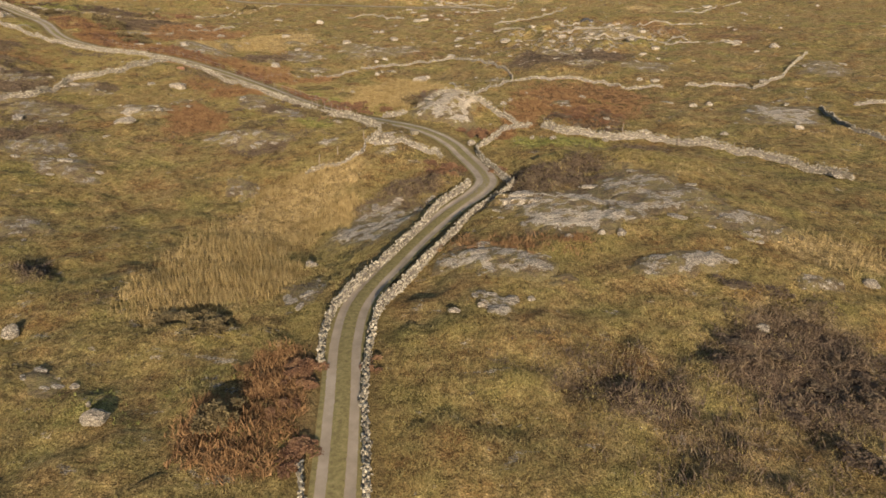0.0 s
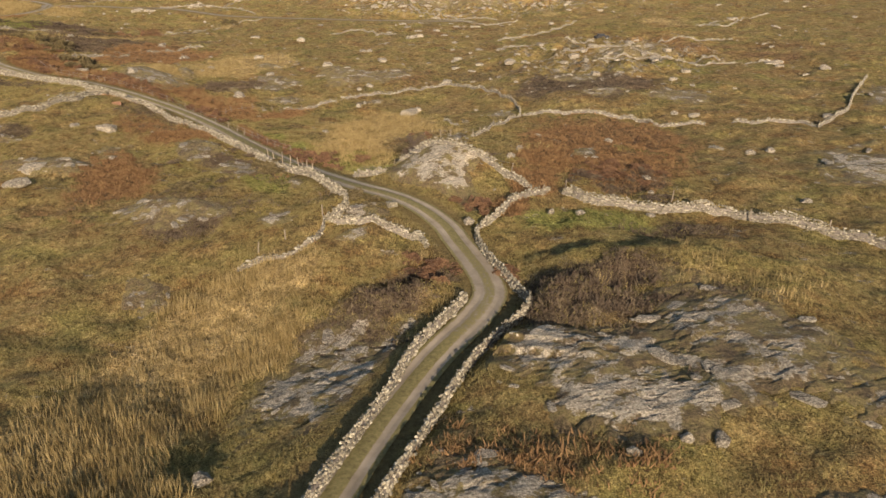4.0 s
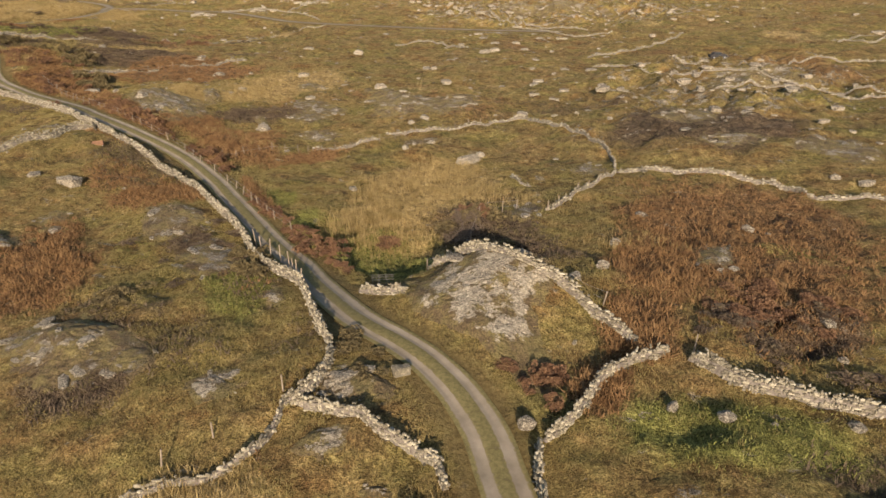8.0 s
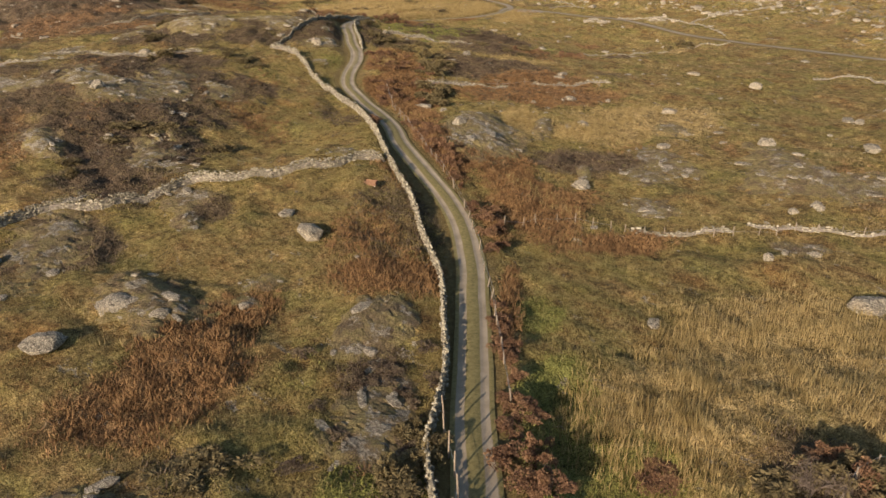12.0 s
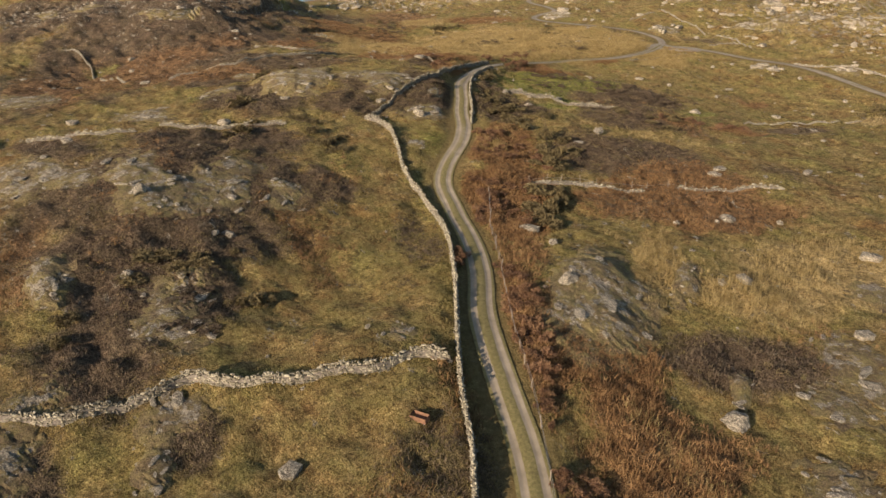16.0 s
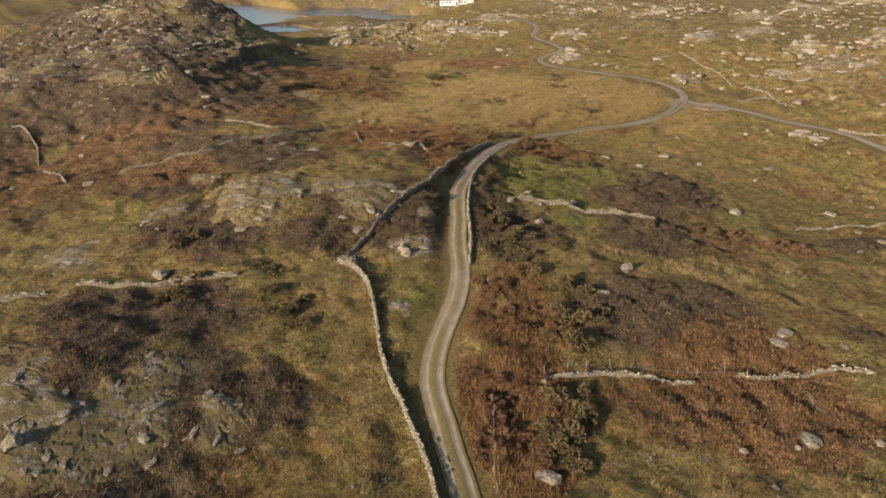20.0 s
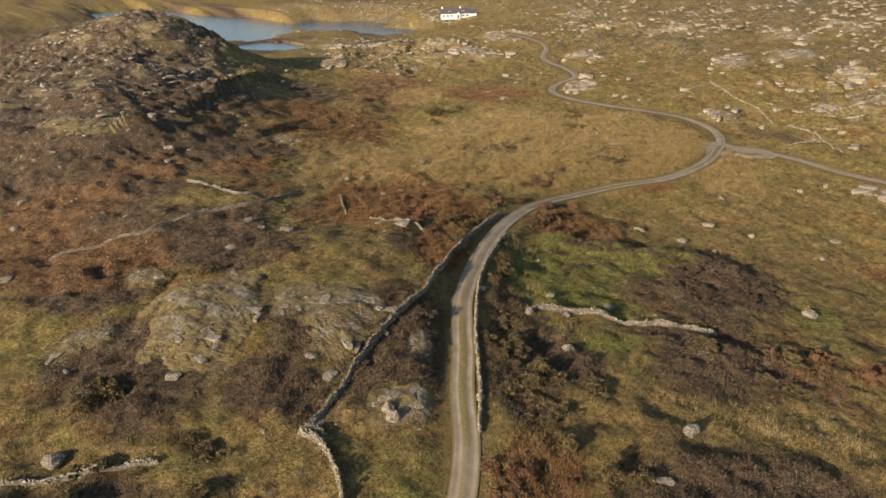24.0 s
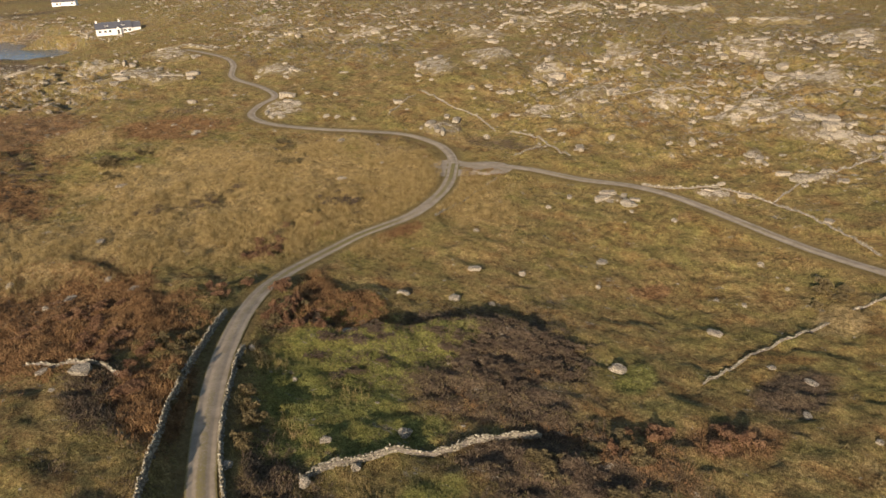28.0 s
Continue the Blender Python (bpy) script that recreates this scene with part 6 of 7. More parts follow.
def plant_fields():
    rng = np.random.default_rng(8)
    n = 560000
    # a band on both sides of the track
    line = np.vstack([ROADS[0][0], np.array([[-7.0, 6.0]])])
    k = rng.integers(0, len(line), n)
    r = rng.gamma(2.0, 20.0, n)
    a = rng.uniform(0, 6.28, n)
    x, y = line[k, 0] + r * np.cos(a), line[k, 1] + r * np.sin(a)
    # and the reed bed beyond the green field
    x = np.concatenate([x, rng.uniform(-290, -140, 90000)])
    y = np.concatenate([y, rng.uniform(215, 345, 90000)])
    ok = (x > -310) & (x < 110) & (y > -5) & (y < 400) & (lake_mask(x, y) < -4)
    x, y = x[ok], y[ok]
    d, _ = near_road(x, y)
    ok = (d > 2.6) & ~bare_rock(x, y)
    x, y = x[ok], y[ok]
    reed, green, heath = zone(REED, x, y, 41), zone(GREEN, x, y, 43), heather_cover(x, y)
    brack = bracken_cover(x, y, heath)
    reed = reed * (1 - 0.9 * heath)
    clump = fbm(x, y, 3.0, 3, 55)
    u = rng.random(len(x))
    is_reed = rng.random(len(x)) < 0.62 * np.clip(reed * 1.5 - 0.3, 0, 1)
    is_brack = ~is_reed & (rng.random(len(x)) < 0.5 * np.clip(brack * 1.5 - 0.3, 0, 1))
    is_green = ~is_reed & ~is_brack & (rng.random(len(x)) < 0.6 * np.clip(green * 1.5 - 0.3, 0, 1))
    is_heath = ~(is_reed | is_brack | is_green) & (rng.random(len(x)) < 0.55 * np.clip(heath * 1.5 - 0.3, 0, 1))
    rest = ~(is_reed | is_brack | is_green | is_heath | (reed > 0.7) | (brack > 0.8)) & (clump > 0.45) & (u < 0.9)
    tall = is_reed & (fbm(x, y, 6, 3, 56) > 0.46)
    low = is_reed & ~tall
    blades("reeds", x[tall], y[tall], 7, 0.024, 0.95, 0.2, reed_mat, "tall straw-coloured reeds and moor grass", "reeds", 21)
    blades("moor_grass", x[low], y[low], 6, 0.024, 0.5, 0.38, reed_mat, "pale bleached moor grass", "grass", 26)
    blades("bracken", x[is_brack], y[is_brack], 9, 0.05, 0.45, 0.55, bracken_mat, "dead rust-brown bracken over the pasture", "bracken", 22)
    blades("green_grass", x[is_green], y[is_green], 4, 0.04, 0.22, 0.5, green_grass_mat, "green grazed grass tufts", "grass", 23)
    blades("heather", x[is_heath], y[is_heath], 7, 0.05, 0.34, 0.6, heather_mat, "dark brown heather and low gorse", "heather", 24)
    blades("grass_tufts", x[rest], y[rest], 6, 0.02, 0.24, 0.6, grass_mat, "dry olive and straw grass tufts", "grass", 25)


plant_fields()


def bush_mesh(name, seed, leaves, mat, spiky=0.0):
    """A scrubby crown: a cloud of small leaf clumps over uneven lobes."""
    rng = np.random.default_rng(seed)
    lobes = rng.normal(0, 0.38, (9, 3)) * [1, 1, 0.45] + [0, 0, 0.42]
    rad = rng.uniform(0.22, 0.46, 9)
    k = rng.integers(0, 9, leaves)
    d = rng.normal(0, 1, (leaves, 3))
    d /= np.linalg.norm(d, axis=1)[:, None]
    d[:, 2] = np.abs(d[:, 2]) * 0.9 - 0.15
    p = lobes[k] + d * rad[k][:, None] * rng.uniform(0.6, 1.08, (leaves, 1))
    p[:, 2] = np.maximum(p[:, 2], 0.02)
    s = rng.uniform(0.05, 0.11, leaves)[:, None]
    t1 = rng.normal(0, 1, (leaves, 3))
    t1 /= np.linalg.norm(t1, axis=1)[:, None]
    t2 = np.cross(t1, d + 0.2)
    v = np.stack([p - t1 * s, p + t1 * s * 0.9 + t2 * s * 0.4, p + d * s * (1.1 + spiky) + t2 * s], 1).reshape(-1, 3)
    return mesh_from(name, v, np.arange(len(v)).reshape(-1, 3), mat)


def stem_mesh(seed):
    rnd = random.Random(seed)
    bm = bmesh.new()
    for _ in range(6):
        a, r = rnd.uniform(0, 6.28), rnd.uniform(0.1, 0.5)
        one = rod_bm((0.1 * math.cos(a), 0.1 * math.sin(a), -0.15), (r * math.cos(a), r * math.sin(a), rnd.uniform(0.3, 0.7)), 0.03, 0.01, 5)
        tmp = bpy.data.meshes.new("stem")
        one.to_mesh(tmp)
        one.free()
        bm.from_mesh(tmp)
        bpy.data.meshes.remove(tmp)
    me = bpy.data.meshes.new("stems")
    bm.to_mesh(me)
    bm.free()
    me.materials.append(bark_mat)
    return me


BUSH_KINDS = {
    "gorse": ([bush_mesh("crown", 300 + s, 1500, gorse_mat, 0.8) for s in range(4)], "gorse_bush", "dark olive gorse bush on rough ground", "bush"),
    "bramble": ([bush_mesh("crown", 320 + s, 1300, bramble_mat) for s in range(4)], "bramble_bush", "reddish-brown bramble thicket beside the track", "bush"),
    "heath": ([bush_mesh("crown", 340 + s, 900, heather_mat) for s in range(3)], "heather_clump", "low dark brown heather clump", "shrub"),
}
STEMS = [stem_mesh(s) for s in range(3)]


def make_bush(kind, x, y, z, w, h, seed):
    meshes, name, label, category = BUSH_KINDS[kind]
    rnd = random.Random(seed)
    root = new(name)
    root.empty_display_size = 0.3
    root.location = (x, y, z - 0.05)
    root.rotation_euler = (0, 0, rnd.uniform(0, 6.28))
    root.scale = (w * 0.62, w * 0.62 * rnd.uniform(0.8, 1.1), h * 1.05)
    tagged(root, label, category, "scrub bushes")
    part("crown", meshes[seed % len(meshes)], None, root)
    tagged(part("woody_base", STEMS[seed % 3], None, root), kind="stuff")


def thicket(kind, points, count, spread, w, h, seed):
    """Bushes strung along a line in the plan: kind, place, width, height and seed of each."""
    rnd = random.Random(900 + seed)
    line = smooth(points, 0.5) if len(points) > 1 else np.array(points, float)
    rows = []
    for k in range(count):
        p = line[int(rnd.random() * len(line))]
        rows.append((kind, p[0] + rnd.gauss(0, spread), p[1] + rnd.gauss(0, spread), w * rnd.uniform(0.6, 1.35), h * rnd.uniform(0.6, 1.3), seed * 31 + k))
    return rows


def plant_thickets():
    rows = [one for k, row in enumerate(THICKETS) for one in thicket(*row, k)]
    x, y = np.array([r[1] for r in rows]), np.array([r[2] for r in rows])
    clear, z = near_road(x, y)[0] > 1.9, ground_height(x, y)
    for (kind, bx, by, w, h, seed), ok, bz in zip(rows, clear, z):
        if ok:
            make_bush(kind, bx, by, float(bz), w, h, seed)


plant_thickets()

# ---- fences, buildings and other made things ----


def at_ground(x, y):
    return float(ground_height(np.array([x]), np.array([y]))[0])


def fence(points, height, wires, label, seed, skip=0.0, gap=3.0):
    """Split posts, some of them leaning, with strands of wire between."""
    rnd = random.Random(1200 + seed)
    line = smooth(points, 0.2)
    s = np.concatenate([[0], np.cumsum(np.linalg.norm(np.diff(line, axis=0), axis=1))])
    root = new("fence")
    root.location = (line[0, 0], line[0, 1], 0)
    base = Vector(root.location)
    tagged(root, label, "fence", "wire fences")
    tops = []
    at = np.array([d + rnd.uniform(-0.3, 0.3) for d in np.arange(0, s[-1], gap) if rnd.random() >= skip])
    px, py = np.interp(at, s, line[:, 0]), np.interp(at, s, line[:, 1])
    for x, y, z in zip(px.tolist(), py.tolist(), ground_height(px, py).tolist()):
        h = height * rnd.uniform(0.85, 1.12)
        foot = Vector((x, y, z - 0.25))
        top = Vector((x + rnd.gauss(0, 0.11), y + rnd.gauss(0, 0.11), z + h))
        bm = rod_bm(foot - base, top - base, 0.07, 0.055, 7)
        for v in bm.verts:
            v.co += Vector((rnd.uniform(-0.008, 0.008), rnd.uniform(-0.008, 0.008), 0))
        part("post", bm, post_mat, root)
        tops.append((foot, top))
    for w in range(wires):
        f = 0.55 + 0.38 * w / max(1, wires - 1)
        for (fa, ta), (fb, tb) in zip(tops, tops[1:]):
            a, b = fa.lerp(ta, f) - base, fb.lerp(tb, f) - base
            if (b - a).length < 8:
                part("wire", rod_bm(a, b, 0.012, None, 4), wire_mat, root)


FENCES = [
    ([(-21.2, 116.2), (-25.5, 121.1), (-29.9, 126), (-33.6, 129.9), (-38.4, 135), (-45.9, 142.1), (-51.2, 146.3), (-57.4, 150.4), (-64.8, 155.5), (-74, 162.6), (-82.5, 168.8), (-90.3, 175.2), (-95.4, 179.7)], 1.15, 2, "sagging wire fence on weathered posts beside the track", 0.1, 2.6),
    ([(-32.2, 154.7), (-27.1, 157.4), (-22.8, 159.2), (-19.5, 161.7), (-16.3, 165.2), (-9, 169.7), (-4.4, 172.6)], 1.1, 1, "old post and wire fence across the moor", 0.1, 2.4),
    ([(-41, 142.9), (-38.2, 148.3), (-32.2, 154.7)], 1.1, 1, "old post and wire fence among bracken", 0.1, 2.2),
    ([(-5.4, 107.6), (-4.5, 110.6), (-2.1, 114.4), (-2.5, 116.8), (-1.9, 121.1), (-1.1, 124.7), (2.5, 126.8), (5.2, 128.8)], 1.4, 2, "leaning posts with slack wire round a hollow", 0.1, 2.2),
    ([(-4.4, 107.5), (-1.5, 107.2), (1.1, 105.9), (4.6, 103.3), (7.2, 101.3), (10.2, 98.5)], 1.5, 2, "tall weathered posts with wire along the wall", 0.2, 2.4),
    ([(-23.6, 112.1), (-22, 110.2), (-20, 108.5), (-18.1, 106.7), (-16.2, 103.3), (-14.7, 100.9)], 1.9, 1, "crooked poles propped along the stone wall", 0.0, 1.9),
    ([(-92.5, 185.6), (-90.2, 190.7), (-87.8, 195.7), (-84.6, 198.5), (-81.6, 201.4), (-77.2, 206.5), (-74.3, 209.4)], 1.2, 1, "wire fence behind a low stone wall", 0.2, 2.8),
    ([(5.5, 126.2), (7.3, 130), (10.2, 135.9), (14.9, 144.2)], 1.1, 1, "old post and wire fence beside a tumbled wall", 0.3, 3.0),
    ([(-14, 84.1), (-10.7, 86.4), (-18.2, 79.1)], 1.2, 0, "single weathered posts standing at the wall", 0.45, 3.2),
    ([(15.6, 94.1), (24.7, 92.1), (35.9, 86.9), (47.9, 81.1)], 1.5, 1, "scattered leaning posts along the field wall", 0.45, 4.0),
]
for k, (pts, h, wires, label, skip, gap) in enumerate(FENCES):
    fence(pts, h, wires, label, k, skip, gap)


def thorn_tree(x, y, tall, seed):
    """A bare, wind-bent hawthorn: short trunk, crooked limbs and a haze of twigs."""
    rnd = random.Random(seed)
    root = new("thorn_tree")
    root.location = (x, y, at_ground(x, y) - 0.1)
    tagged(root, "leafless grey hawthorn bent over the fence", "tree")
    bm = bmesh.new()

    def limb(bm, a, b, r0, r1):
        one = rod_bm(a, b, r0, r1, 6)
        tmp = bpy.data.meshes.new("limb")
        one.to_mesh(tmp)
        one.free()
        bm.from_mesh(tmp)
        bpy.data.meshes.remove(tmp)

    limb(bm, (0, 0, 0), (0.15, 0.1, 0.4 * tall), 0.12, 0.08)
    tips = []
    for k in range(9):
        a = rnd.uniform(0, 6.28)
        mid = Vector((0.15 + 0.5 * math.cos(a), 0.1 + 0.5 * math.sin(a), tall * rnd.uniform(0.5, 0.7)))
        end = mid + Vector((0.7 * math.cos(a) + 0.2, 0.7 * math.sin(a) + 0.2, tall * rnd.uniform(0.05, 0.35)))
        limb(bm, (0.13, 0.09, 0.35 * tall), mid, 0.06, 0.035)
        limb(bm, mid, end, 0.035, 0.012)
        tips += [mid, end, mid.lerp(end, 0.5)]
    part("trunk", bm, bark_mat, root)
    rng = np.random.default_rng(seed)
    n = 1500
    p = np.array([t[:] for t in tips])[rng.integers(0, len(tips), n)] + rng.normal(0, 0.25, (n, 3))
    d = rng.normal(0, 1, (n, 3))
    d *= (rng.uniform(0.15, 0.45, n) / np.linalg.norm(d, axis=1))[:, None]
    w = np.cross(d, rng.normal(0, 1, (n, 3)))
    w *= 0.012 / np.maximum(np.linalg.norm(w, axis=1), 1e-6)[:, None]
    v = np.stack([p - w, p + w, p + d], 1).reshape(-1, 3)
    part("twig_crown", mesh_from("twig_crown", v, np.arange(len(v)).reshape(-1, 3), bark_mat), None, root)


thorn_tree(-2.6, 117.5, 2.4, 1)
thorn_tree(-3.6, 120, 2.0, 2)
thorn_tree(-3.8, 115.3, 1.6, 3)


def field_gate(x, y, turn):
    root = new("field_gate")
    root.matrix_world = pose(x, y, at_ground(x, y), 0, 0, turn)
    tagged(root, "dull grey tubular gate leaning in a hollow", "gate")
    for z in (0.15, 0.4, 0.65, 0.9, 1.1):
        part("rail", rod_bm((-0.9, 0, z), (0.9, 0, z), 0.02), gate_mat, root)
    for px in (-0.9, -0.3, 0.3, 0.9):
        part("upright", rod_bm((px, 0, 0.1), (px, 0, 1.15), 0.024), gate_mat, root)


field_gate(-8.6, 103.5, 12)


def ring_feeder(x, y):
    root = new("ring_feeder")
    root.location = (x, y, at_ground(x, y))
    tagged(root, "rusty round steel cattle feeder on grass", "feeder")
    n, r = 24, 1.15
    for z in (0.06, 0.55, 1.0):
        bm = bmesh.new()
        pts = [(r * math.cos(2 * math.pi * k / n), r * math.sin(2 * math.pi * k / n), z) for k in range(n)]
        for a, b in zip(pts, pts[1:] + pts[:1]):
            one = rod_bm(a, b, 0.03, None, 5)
            tmp = bpy.data.meshes.new("hoop")
            one.to_mesh(tmp)
            one.free()
            bm.from_mesh(tmp)
            bpy.data.meshes.remove(tmp)
        part("hoop", bm, rust_mat, root)
    for k in range(0, n, 2):
        a = 2 * math.pi * k / n
        part("bar", rod_bm((r * math.cos(a), r * math.sin(a), 0), (r * math.cos(a), r * math.sin(a), 1.0), 0.022, None, 5), rust_mat, root)


ring_feeder(-111.5, 313.7)


def feed_trough(x, y, turn):
    root = new("feed_trough")
    root.matrix_world = pose(x, y, at_ground(x, y), 0, 0, turn)
    tagged(root, "old dark metal feed trough standing in the pasture", "trough")
    bm = box_bm(-0.75, -0.4, 0.0, 0.75, 0.4, 0.5, 0.03)
    top = [f for f in bm.faces if f.normal.z > 0.9]
    res = bmesh.ops.inset_region(bm, faces=top, thickness=0.06)
    for f in top:
        for v in f.verts:
            v.co.z -= 0.3
    part("tub", bm, rust_mat, root)
    for sx in (-0.6, 0.6):
        part("foot", box_bm(sx - 0.05, -0.42, -0.06, sx + 0.05, 0.42, 0.02), steel_mat, root)


feed_trough(-56.4, 137.6, 25)


def stone_block(x, y, turn):
    bm = box_bm(-0.6, -0.35, -0.2, 0.6, 0.35, 0.6, 0.06)
    bmesh.ops.subdivide_edges(bm, edges=bm.edges[:], cuts=2, use_grid_fill=True)
    for v in bm.verts:
        v.co += Vector((noise.noise(v.co * 1.8), noise.noise(v.co * 1.8 + Vector((9, 0, 0))), noise.noise(v.co * 1.8 + Vector((0, 9, 0))))) * 0.09
    me = bpy.data.meshes.new("stone_block")
    bm.to_mesh(me)
    bm.free()
    me.materials.append(wall_stone)
    ob = new("stone_block", me)
    ob.matrix_world = pose(x, y, at_ground(x, y), 0, 0, turn)
    tagged(ob, "squared grey stone block beside the track", "stone block")


stone_block(-4.1, 89, 30)


def gable_roof(x0, x1, y0, y1, z, rise, over=0.35, thick=0.16):
    """Two slate slopes with thickness and overhang, ridge along x."""
    bm = bmesh.new()
    ym = (y0 + y1) / 2
    prof = [(y0 - over, z - 0.12), (ym, z + rise), (y1 + over, z - 0.12), (y1 + over, z - 0.12 + thick), (ym, z + rise + thick), (y0 - over, z - 0.12 + thick)]
    ends = [[bm.verts.new((x, y, zz)) for y, zz in prof] for x in (x0 - over * 0.6, x1 + over * 0.6)]
    for k in range(6):
        bm.faces.new((ends[0][k], ends[0][(k + 1) % 6], ends[1][(k + 1) % 6], ends[1][k]))
    for e in ends:
        bm.faces.new((e[0], e[1], e[4], e[5]))
        bm.faces.new((e[1], e[2], e[3], e[4]))
    bmesh.ops.recalc_face_normals(bm, faces=bm.faces[:])
    return bm


def walls_with_gables(x0, x1, y0, y1, z, rise):
    bm = bmesh.new()
    ym = (y0 + y1) / 2
    prof = [(y0, -0.6), (y1, -0.6), (y1, z), (ym, z + rise), (y0, z)]
    ends = [[bm.verts.new((x, y, zz)) for y, zz in prof] for x in (x0, x1)]
    for k in range(5):
        bm.faces.new((ends[0][k], ends[0][(k + 1) % 5], ends[1][(k + 1) % 5], ends[1][k]))
    bm.faces.new(ends[0])
    bm.faces.new(ends[1])
    bmesh.ops.recalc_face_normals(bm, faces=bm.faces[:])
    return bm


def window_part(house, x, y, z, w, h):
    win = part("window", box_bm(x - w / 2 - 0.08, y - 0.06, z - 0.08, x + w / 2 + 0.08, y + 0.02, z + h + 0.08), white_wall_mat, house)
    part("pane", box_bm(x - w / 2, y - 0.085, z, x - 0.04, y - 0.065, z + h), glass_mat, win)
    part("pane", box_bm(x + 0.04, y - 0.085, z, x + w / 2, y - 0.065, z + h), glass_mat, win)


def long_house(x, y, turn, label, length=22.0, full=True):
    house = new("house")
    house.matrix_world = pose(x, y, at_ground(x, y) + 0.15, 0, 0, turn)
    tagged(house, label, "house")
    h = length / 2
    part("wall", walls_with_gables(-h, h, 0, 7.0, 2.9, 3.0), white_wall_mat, house)
    part("roof", gable_roof(-h, h, 0, 7.0, 2.9, 3.0), slate_mat, house)
    for cx in (-h + 1.0, h - 6.0):
        ch = part("chimney", box_bm(cx - 0.45, 3.1, 4.9, cx + 0.45, 3.9, 6.9, 0.03), white_wall_mat, house)
        part("chimney_pot", rod_bm((cx, 3.5, 6.9), (cx, 3.5, 7.35), 0.14), concrete_mat, ch)
    if full:
        porch = part("porch", walls_with_gables(-1.3, 1.3, 0, 2.0, 2.6, 0.01), white_wall_mat, house)
        porch.matrix_local = pose(2.0, -1.6, 0)
        part("porch_gable", rotated_gable(2.0), white_wall_mat, house)
        part("porch_roof", rotated_roof(2.0), slate_mat, house)
        part("door", box_bm(1.45, -1.68, 0.0, 2.55, -1.605, 2.15), door_mat, house)
        for dx in (-3.6, 4.9):
            dorm = part("dormer", walls_with_gables(-0.8, 0.8, 0, 2.6, 4.5, 0.01), white_wall_mat, house)
            dorm.matrix_local = pose(dx, 0.9, 0)
            part("dormer_roof", dormer_roof(dx), slate_mat, house)
            window_part(house, dx, 0.9, 3.5, 1.0, 0.95)
        # lower wing at the end
        part("wing", walls_with_gables(h + 0.003, h + 4.5, 0.6, 6.4, 2.7, 2.5), white_wall_mat, house)
        part("wing_roof", gable_roof(h + 0.3, h + 4.5, 0.6, 6.4, 2.7, 2.5), slate_mat, house)
    for wx in (-9.5, -7.2, -4.6, -2.2, 5.6, 7.8):
        if abs(wx) < h - 0.8:
            window_part(house, wx, 0.0, 0.95, 1.3, 1.15)
    return house


def rotated_gable(cx):
    bm = bmesh.new()
    a = [bm.verts.new((cx + dx, yy, zz)) for yy in (-1.6, 0.3) for dx, zz in ((-1.3, 2.6), (1.3, 2.6), (0, 3.9))]
    bm.faces.new((a[0], a[1], a[2]))
    bm.faces.new((a[5], a[4], a[3]))
    for i, j in ((0, 1), (1, 2), (2, 0)):
        bm.faces.new((a[i], a[j], a[j + 3], a[i + 3]))
    bmesh.ops.recalc_face_normals(bm, faces=bm.faces[:])
    return bm


def slopes(cx, y0, y1, half, z, rise, thick=0.12):
    bm = bmesh.new()
    prof = [(-half - 0.2, z - 0.1), (0, z + rise), (half + 0.2, z - 0.1), (half + 0.2, z - 0.1 + thick), (0, z + rise + thick), (-half - 0.2, z - 0.1 + thick)]
    ends = [[bm.verts.new((cx + dx, y, zz)) for dx, zz in prof] for y in (y0, y1)]
    for k in range(6):
        bm.faces.new((ends[0][k], ends[0][(k + 1) % 6], ends[1][(k + 1) % 6], ends[1][k]))
    for e in ends:
        bm.faces.new((e[0], e[1], e[4], e[5]))
        bm.faces.new((e[1], e[2], e[3], e[4]))
    bmesh.ops.recalc_face_normals(bm, faces=bm.faces[:])
    return bm


def rotated_roof(cx):
    return slopes(cx, -1.85, 1.2, 1.3, 2.62, 1.32)


def dormer_roof(cx):
    return slopes(cx, 0.65, 3.4, 0.8, 4.5, 0.7)


long_house(-437, 449, 52, "long white cottage with dark slate roof and dormers", 18.5)
long_house(-588, 531, 40, "distant white cottage with dark roof", 16.0, False)


def parked_car(x, y, turn):
    root = new("car")
    root.matrix_world = pose(x, y, at_ground(x, y), 0, 0, turn)
    tagged(root, "dark car parked on the moor beside a wall", "car")
    bm = box_bm(-2.1, -0.85, 0.3, 2.1, 0.85, 0.9, 0.12)
    part("body", bm, car_mat, root)
    bm = box_bm(-1.5, -0.75, 0.86, 0.9, 0.75, 1.42)
    for v in bm.verts:
        if v.co.z > 1.2:
            v.co.x = v.co.x * 0.72 - 0.05
            v.co.y *= 0.85
    bmesh.ops.bevel(bm, geom=bm.edges[:], offset=0.06, segments=2, affect="EDGES")
    cabin = part("cabin", bm, car_mat, root)
    part("windscreen", box_bm(0.55, -0.6, 1.0, 0.75, 0.6, 1.32), glass_mat, cabin)
    for sy in (-0.72, 0.72):
        part("side_window", box_bm(-1.0, sy - 0.02, 1.0, 0.5, sy + 0.02, 1.32), glass_mat, cabin)
    for sx in (-1.3, 1.3):
        for sy in (-0.8, 0.8):
            wheel = part("wheel", rod_bm((sx, sy - 0.1, 0.32), (sx, sy + 0.1, 0.32), 0.32, None, 16), tyre_mat, root)
            part("rim", rod_bm((sx, sy - 0.115, 0.32), (sx, sy + 0.115, 0.32), 0.19, None, 12), steel_mat, wheel)


parked_car(44.5, 225.4, 15)


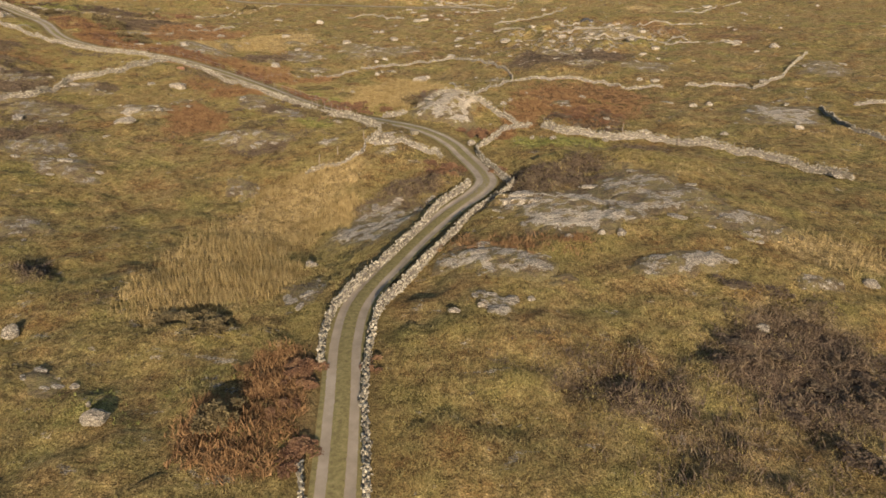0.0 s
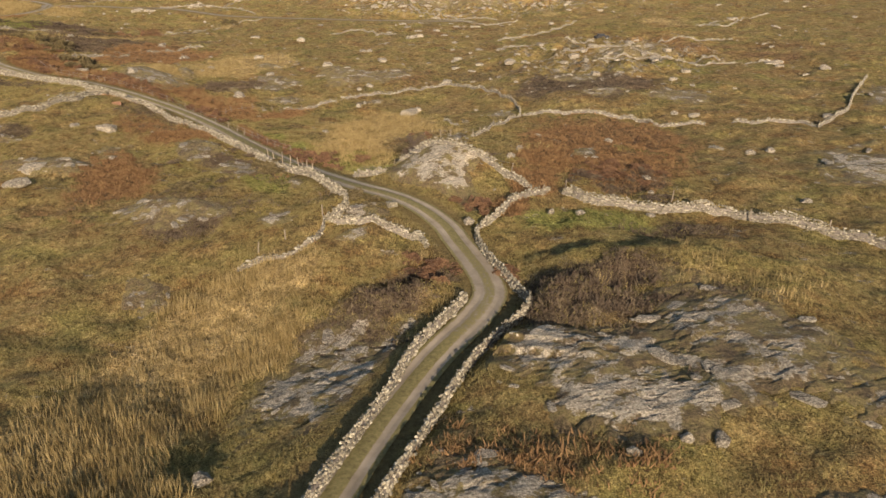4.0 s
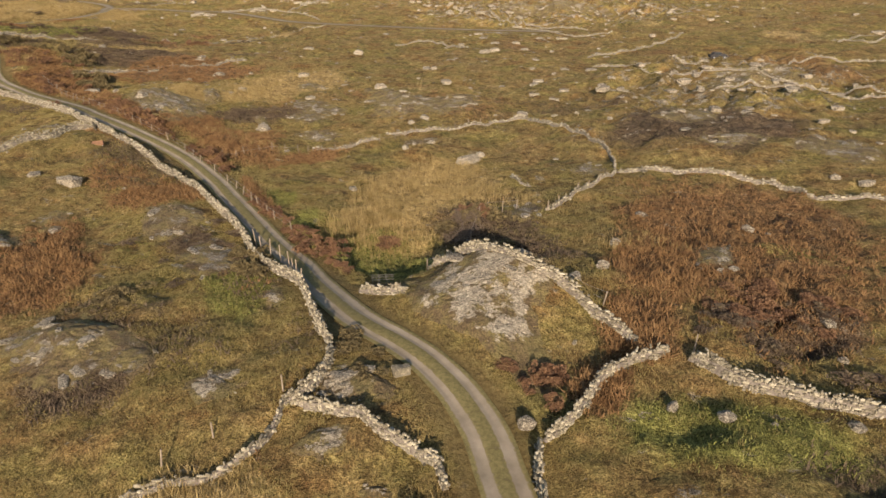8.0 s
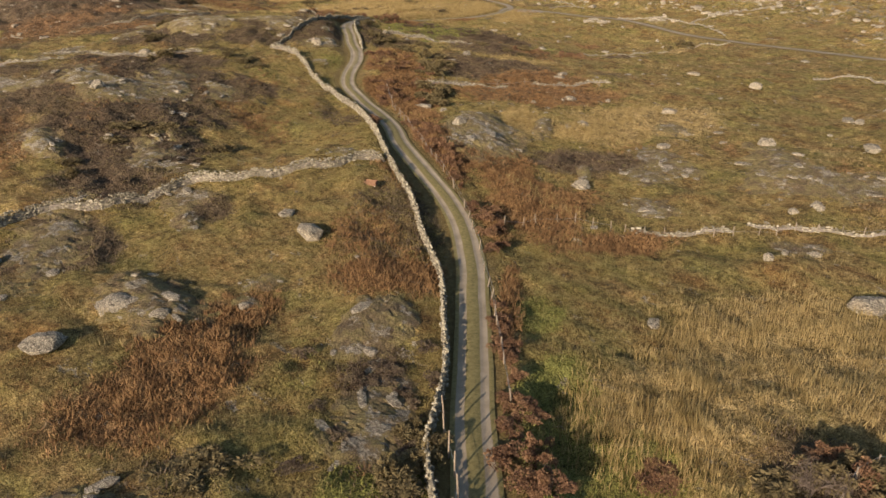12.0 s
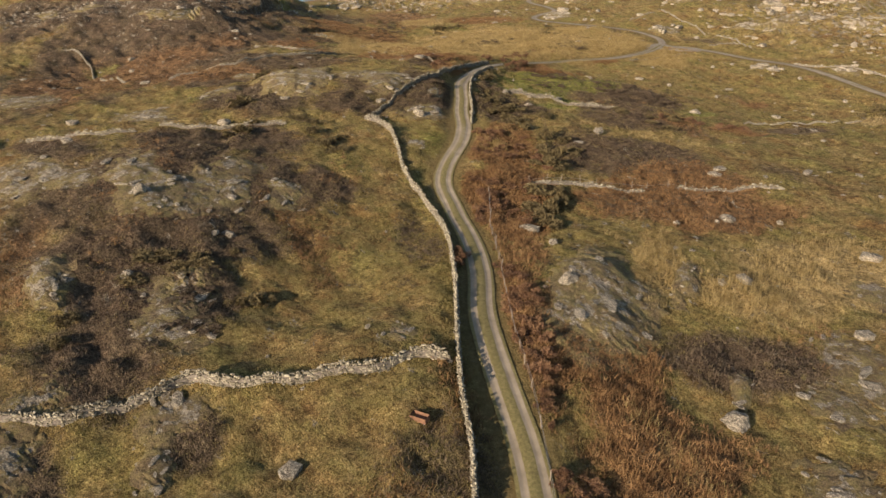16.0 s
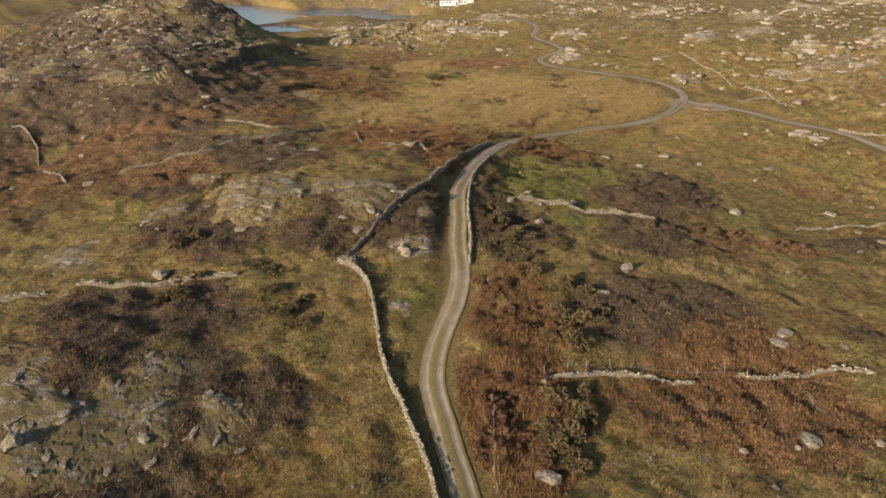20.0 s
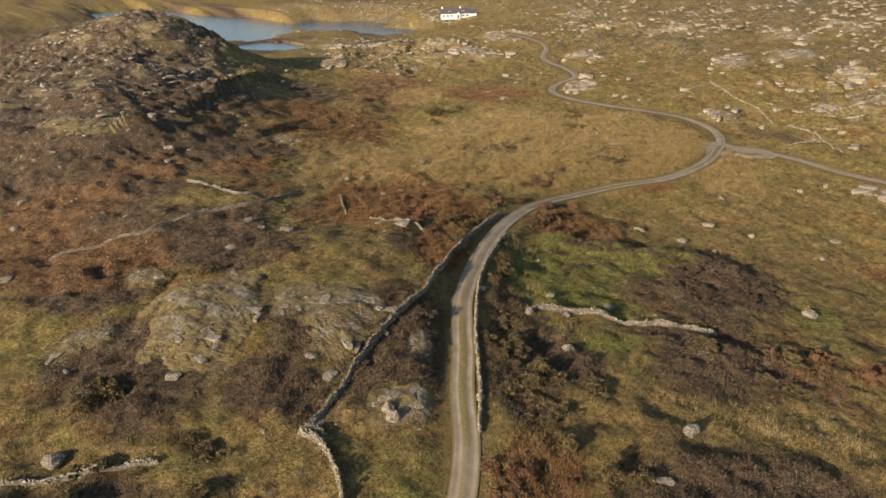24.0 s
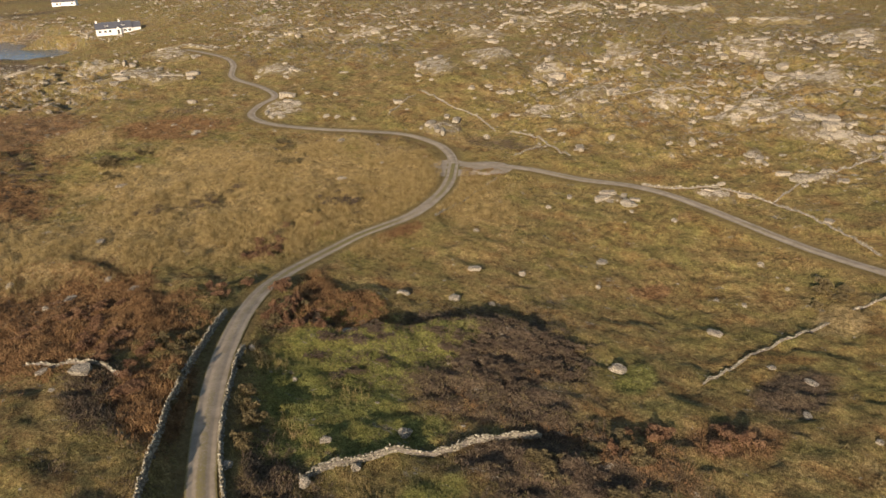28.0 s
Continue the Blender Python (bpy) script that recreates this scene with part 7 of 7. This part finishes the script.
def rowing_boat(x, y, turn):
    root = new("rowing_boat")
    root.matrix_world = pose(x, y, LAKE_LEVEL, 0, 0, turn)
    tagged(root, "small tan boat moored on the lake", "boat")
    bm = bmesh.new()
    rings = []
    for k in range(9):
        u = -1 + 2 * k / 8
        w = 1.1 * (1 - abs(u) ** 2.4) + 0.05
        rings.append([bm.verts.new((3.2 * u, sy * w * f, z)) for sy, f, z in ((-1, 1, 0.75), (-1, 0.7, 0.0), (0, 0, -0.25), (1, 0.7, 0.0), (1, 1, 0.75), (1, 0.85, 0.7), (0, 0, 0.1), (-1, 0.85, 0.7))])
    for a, b in zip(rings, rings[1:]):
        for k in range(8):
            bm.faces.new((a[k], a[(k + 1) % 8], b[(k + 1) % 8], b[k]))
    bmesh.ops.recalc_face_normals(bm, faces=bm.faces[:])
    part("hull", bm, hull_mat, root)
    for u in (-1.0, 0.6):
        part("bench", box_bm(u - 0.15, -0.8, 0.42, u + 0.15, 0.8, 0.48), post_mat, root)


rowing_boat(-516, 378, 10)

# ---- dry-stone walls ----


def stone_wall(points, height, near, label, seed):
    """Courses of rough stones laid along a line; the nearest stones are parts of their own, the rest one mesh."""
    rng = np.random.default_rng(700 + seed)
    line = smooth(points, 0.25)
    seg = np.linalg.norm(np.diff(line, axis=0), axis=1)
    s = np.concatenate([[0], np.cumsum(seg)])
    total = s[-1]
    heading = np.unwrap(np.arctan2(*np.gradient(line, axis=0).T[::-1]))
    height *= 0.95 if near == 2 else 0.66 if near else 0.48
    unit = 0.225 if near == 2 else 0.27 if near == 1 else 0.32
    pos, size, turn = [], [], []
    rows = max(2, round(height / (unit * 0.72)))
    for row in range(rows + 1):
        at = rng.uniform(0, unit)
        while at < total:
            w = unit * (0.5 + 1.9 * rng.random() ** 2.2)
            mid = min(at + w / 2, total)
            top = height * (0.72 + 0.36 * value_noise(mid / 2.3 + seed, 0.5, 5) + rng.uniform(-0.2, 0.2)) * (0.55 + 0.45 * min(1, mid / 0.8, (total - mid) / 0.8))
            gap_here = value_noise(mid / 5.0, seed + 0.5, 9) > (0.93 if near else 0.8)
            h = unit * rng.uniform(0.55, 1.05)
            zz = row * unit * 0.68
            if zz < (top if not gap_here else 0.35 * top):
                deep = ((0.32 if near == 2 else 0.3 if near else 0.25) - 0.15 * row / rows) * rng.uniform(0.8, 1.2)
                x = np.interp(mid, s, line[:, 0])
                y = np.interp(mid, s, line[:, 1])
                a = np.interp(mid, s, heading)
                o = rng.normal(0, 0.075)
                two = row < rows * 0.5 and near == 2
                for sgn in ((-1, 1) if two else (0,)):
                    off = o + sgn * deep * 0.3
                    pos.append((x - math.sin(a) * off, y + math.cos(a) * off, zz + 0.4 * h - 0.06))
                    size.append((w * 1.02, deep * (0.72 if two else 1.0), h * 1.12))
                    turn.append(a + rng.normal(0, 0.28))
            at += w * 0.94
    pos, size, turn = np.array(pos), np.array(size), np.array(turn)
    pos[:, 2] += ground_height(pos[:, 0], pos[:, 1])
    pick = rng.integers(0, 10, len(pos))
    root = new("stone_wall")
    root.location = (line[0, 0], line[0, 1], 0)
    base = Vector(root.location)
    tagged(root, label, "stone wall", "dry-stone walls")
    loose = np.zeros(len(pos), bool)
    if near == 2:
        order = np.argsort(-pos[:, 2] + ground_height(pos[:, 0], pos[:, 1]))[:230]
        loose[order] = True
        for k in order:
            ob = new("stone", STONE_MESHES[pick[k]])
            ob.parent = root
            ob.location = Vector(pos[k]) - base
            ob.rotation_euler = (rng.normal(0, 0.08), rng.normal(0, 0.08), turn[k])
            ob.scale = size[k]
    rest = ~loose
    if rest.any():
        me = joined_stones("stones", pos[rest] - np.array(base), size[rest], turn[rest], pick[rest], wall_stone)
        ob = part("stones", me, None, root)
        tagged(ob, kind="stuff")
    # rubble between the two faces, coloured dark for the shade in the gaps
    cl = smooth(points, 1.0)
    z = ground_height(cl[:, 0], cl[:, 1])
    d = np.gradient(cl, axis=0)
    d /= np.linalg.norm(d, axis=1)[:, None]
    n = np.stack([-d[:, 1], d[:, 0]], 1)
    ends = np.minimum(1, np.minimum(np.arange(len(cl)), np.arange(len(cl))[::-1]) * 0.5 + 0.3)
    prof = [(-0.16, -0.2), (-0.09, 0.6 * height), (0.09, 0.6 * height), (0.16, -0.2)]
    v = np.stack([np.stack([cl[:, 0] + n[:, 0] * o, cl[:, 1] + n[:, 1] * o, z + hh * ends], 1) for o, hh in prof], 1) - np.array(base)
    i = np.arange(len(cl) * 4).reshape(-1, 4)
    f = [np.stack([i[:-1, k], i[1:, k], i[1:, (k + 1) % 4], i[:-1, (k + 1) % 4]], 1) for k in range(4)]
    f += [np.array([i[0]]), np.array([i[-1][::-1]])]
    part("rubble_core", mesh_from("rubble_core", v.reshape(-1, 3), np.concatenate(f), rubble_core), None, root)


for k, (points, height, near, label) in enumerate(WALLS):
    stone_wall(points, height, near, label, k)
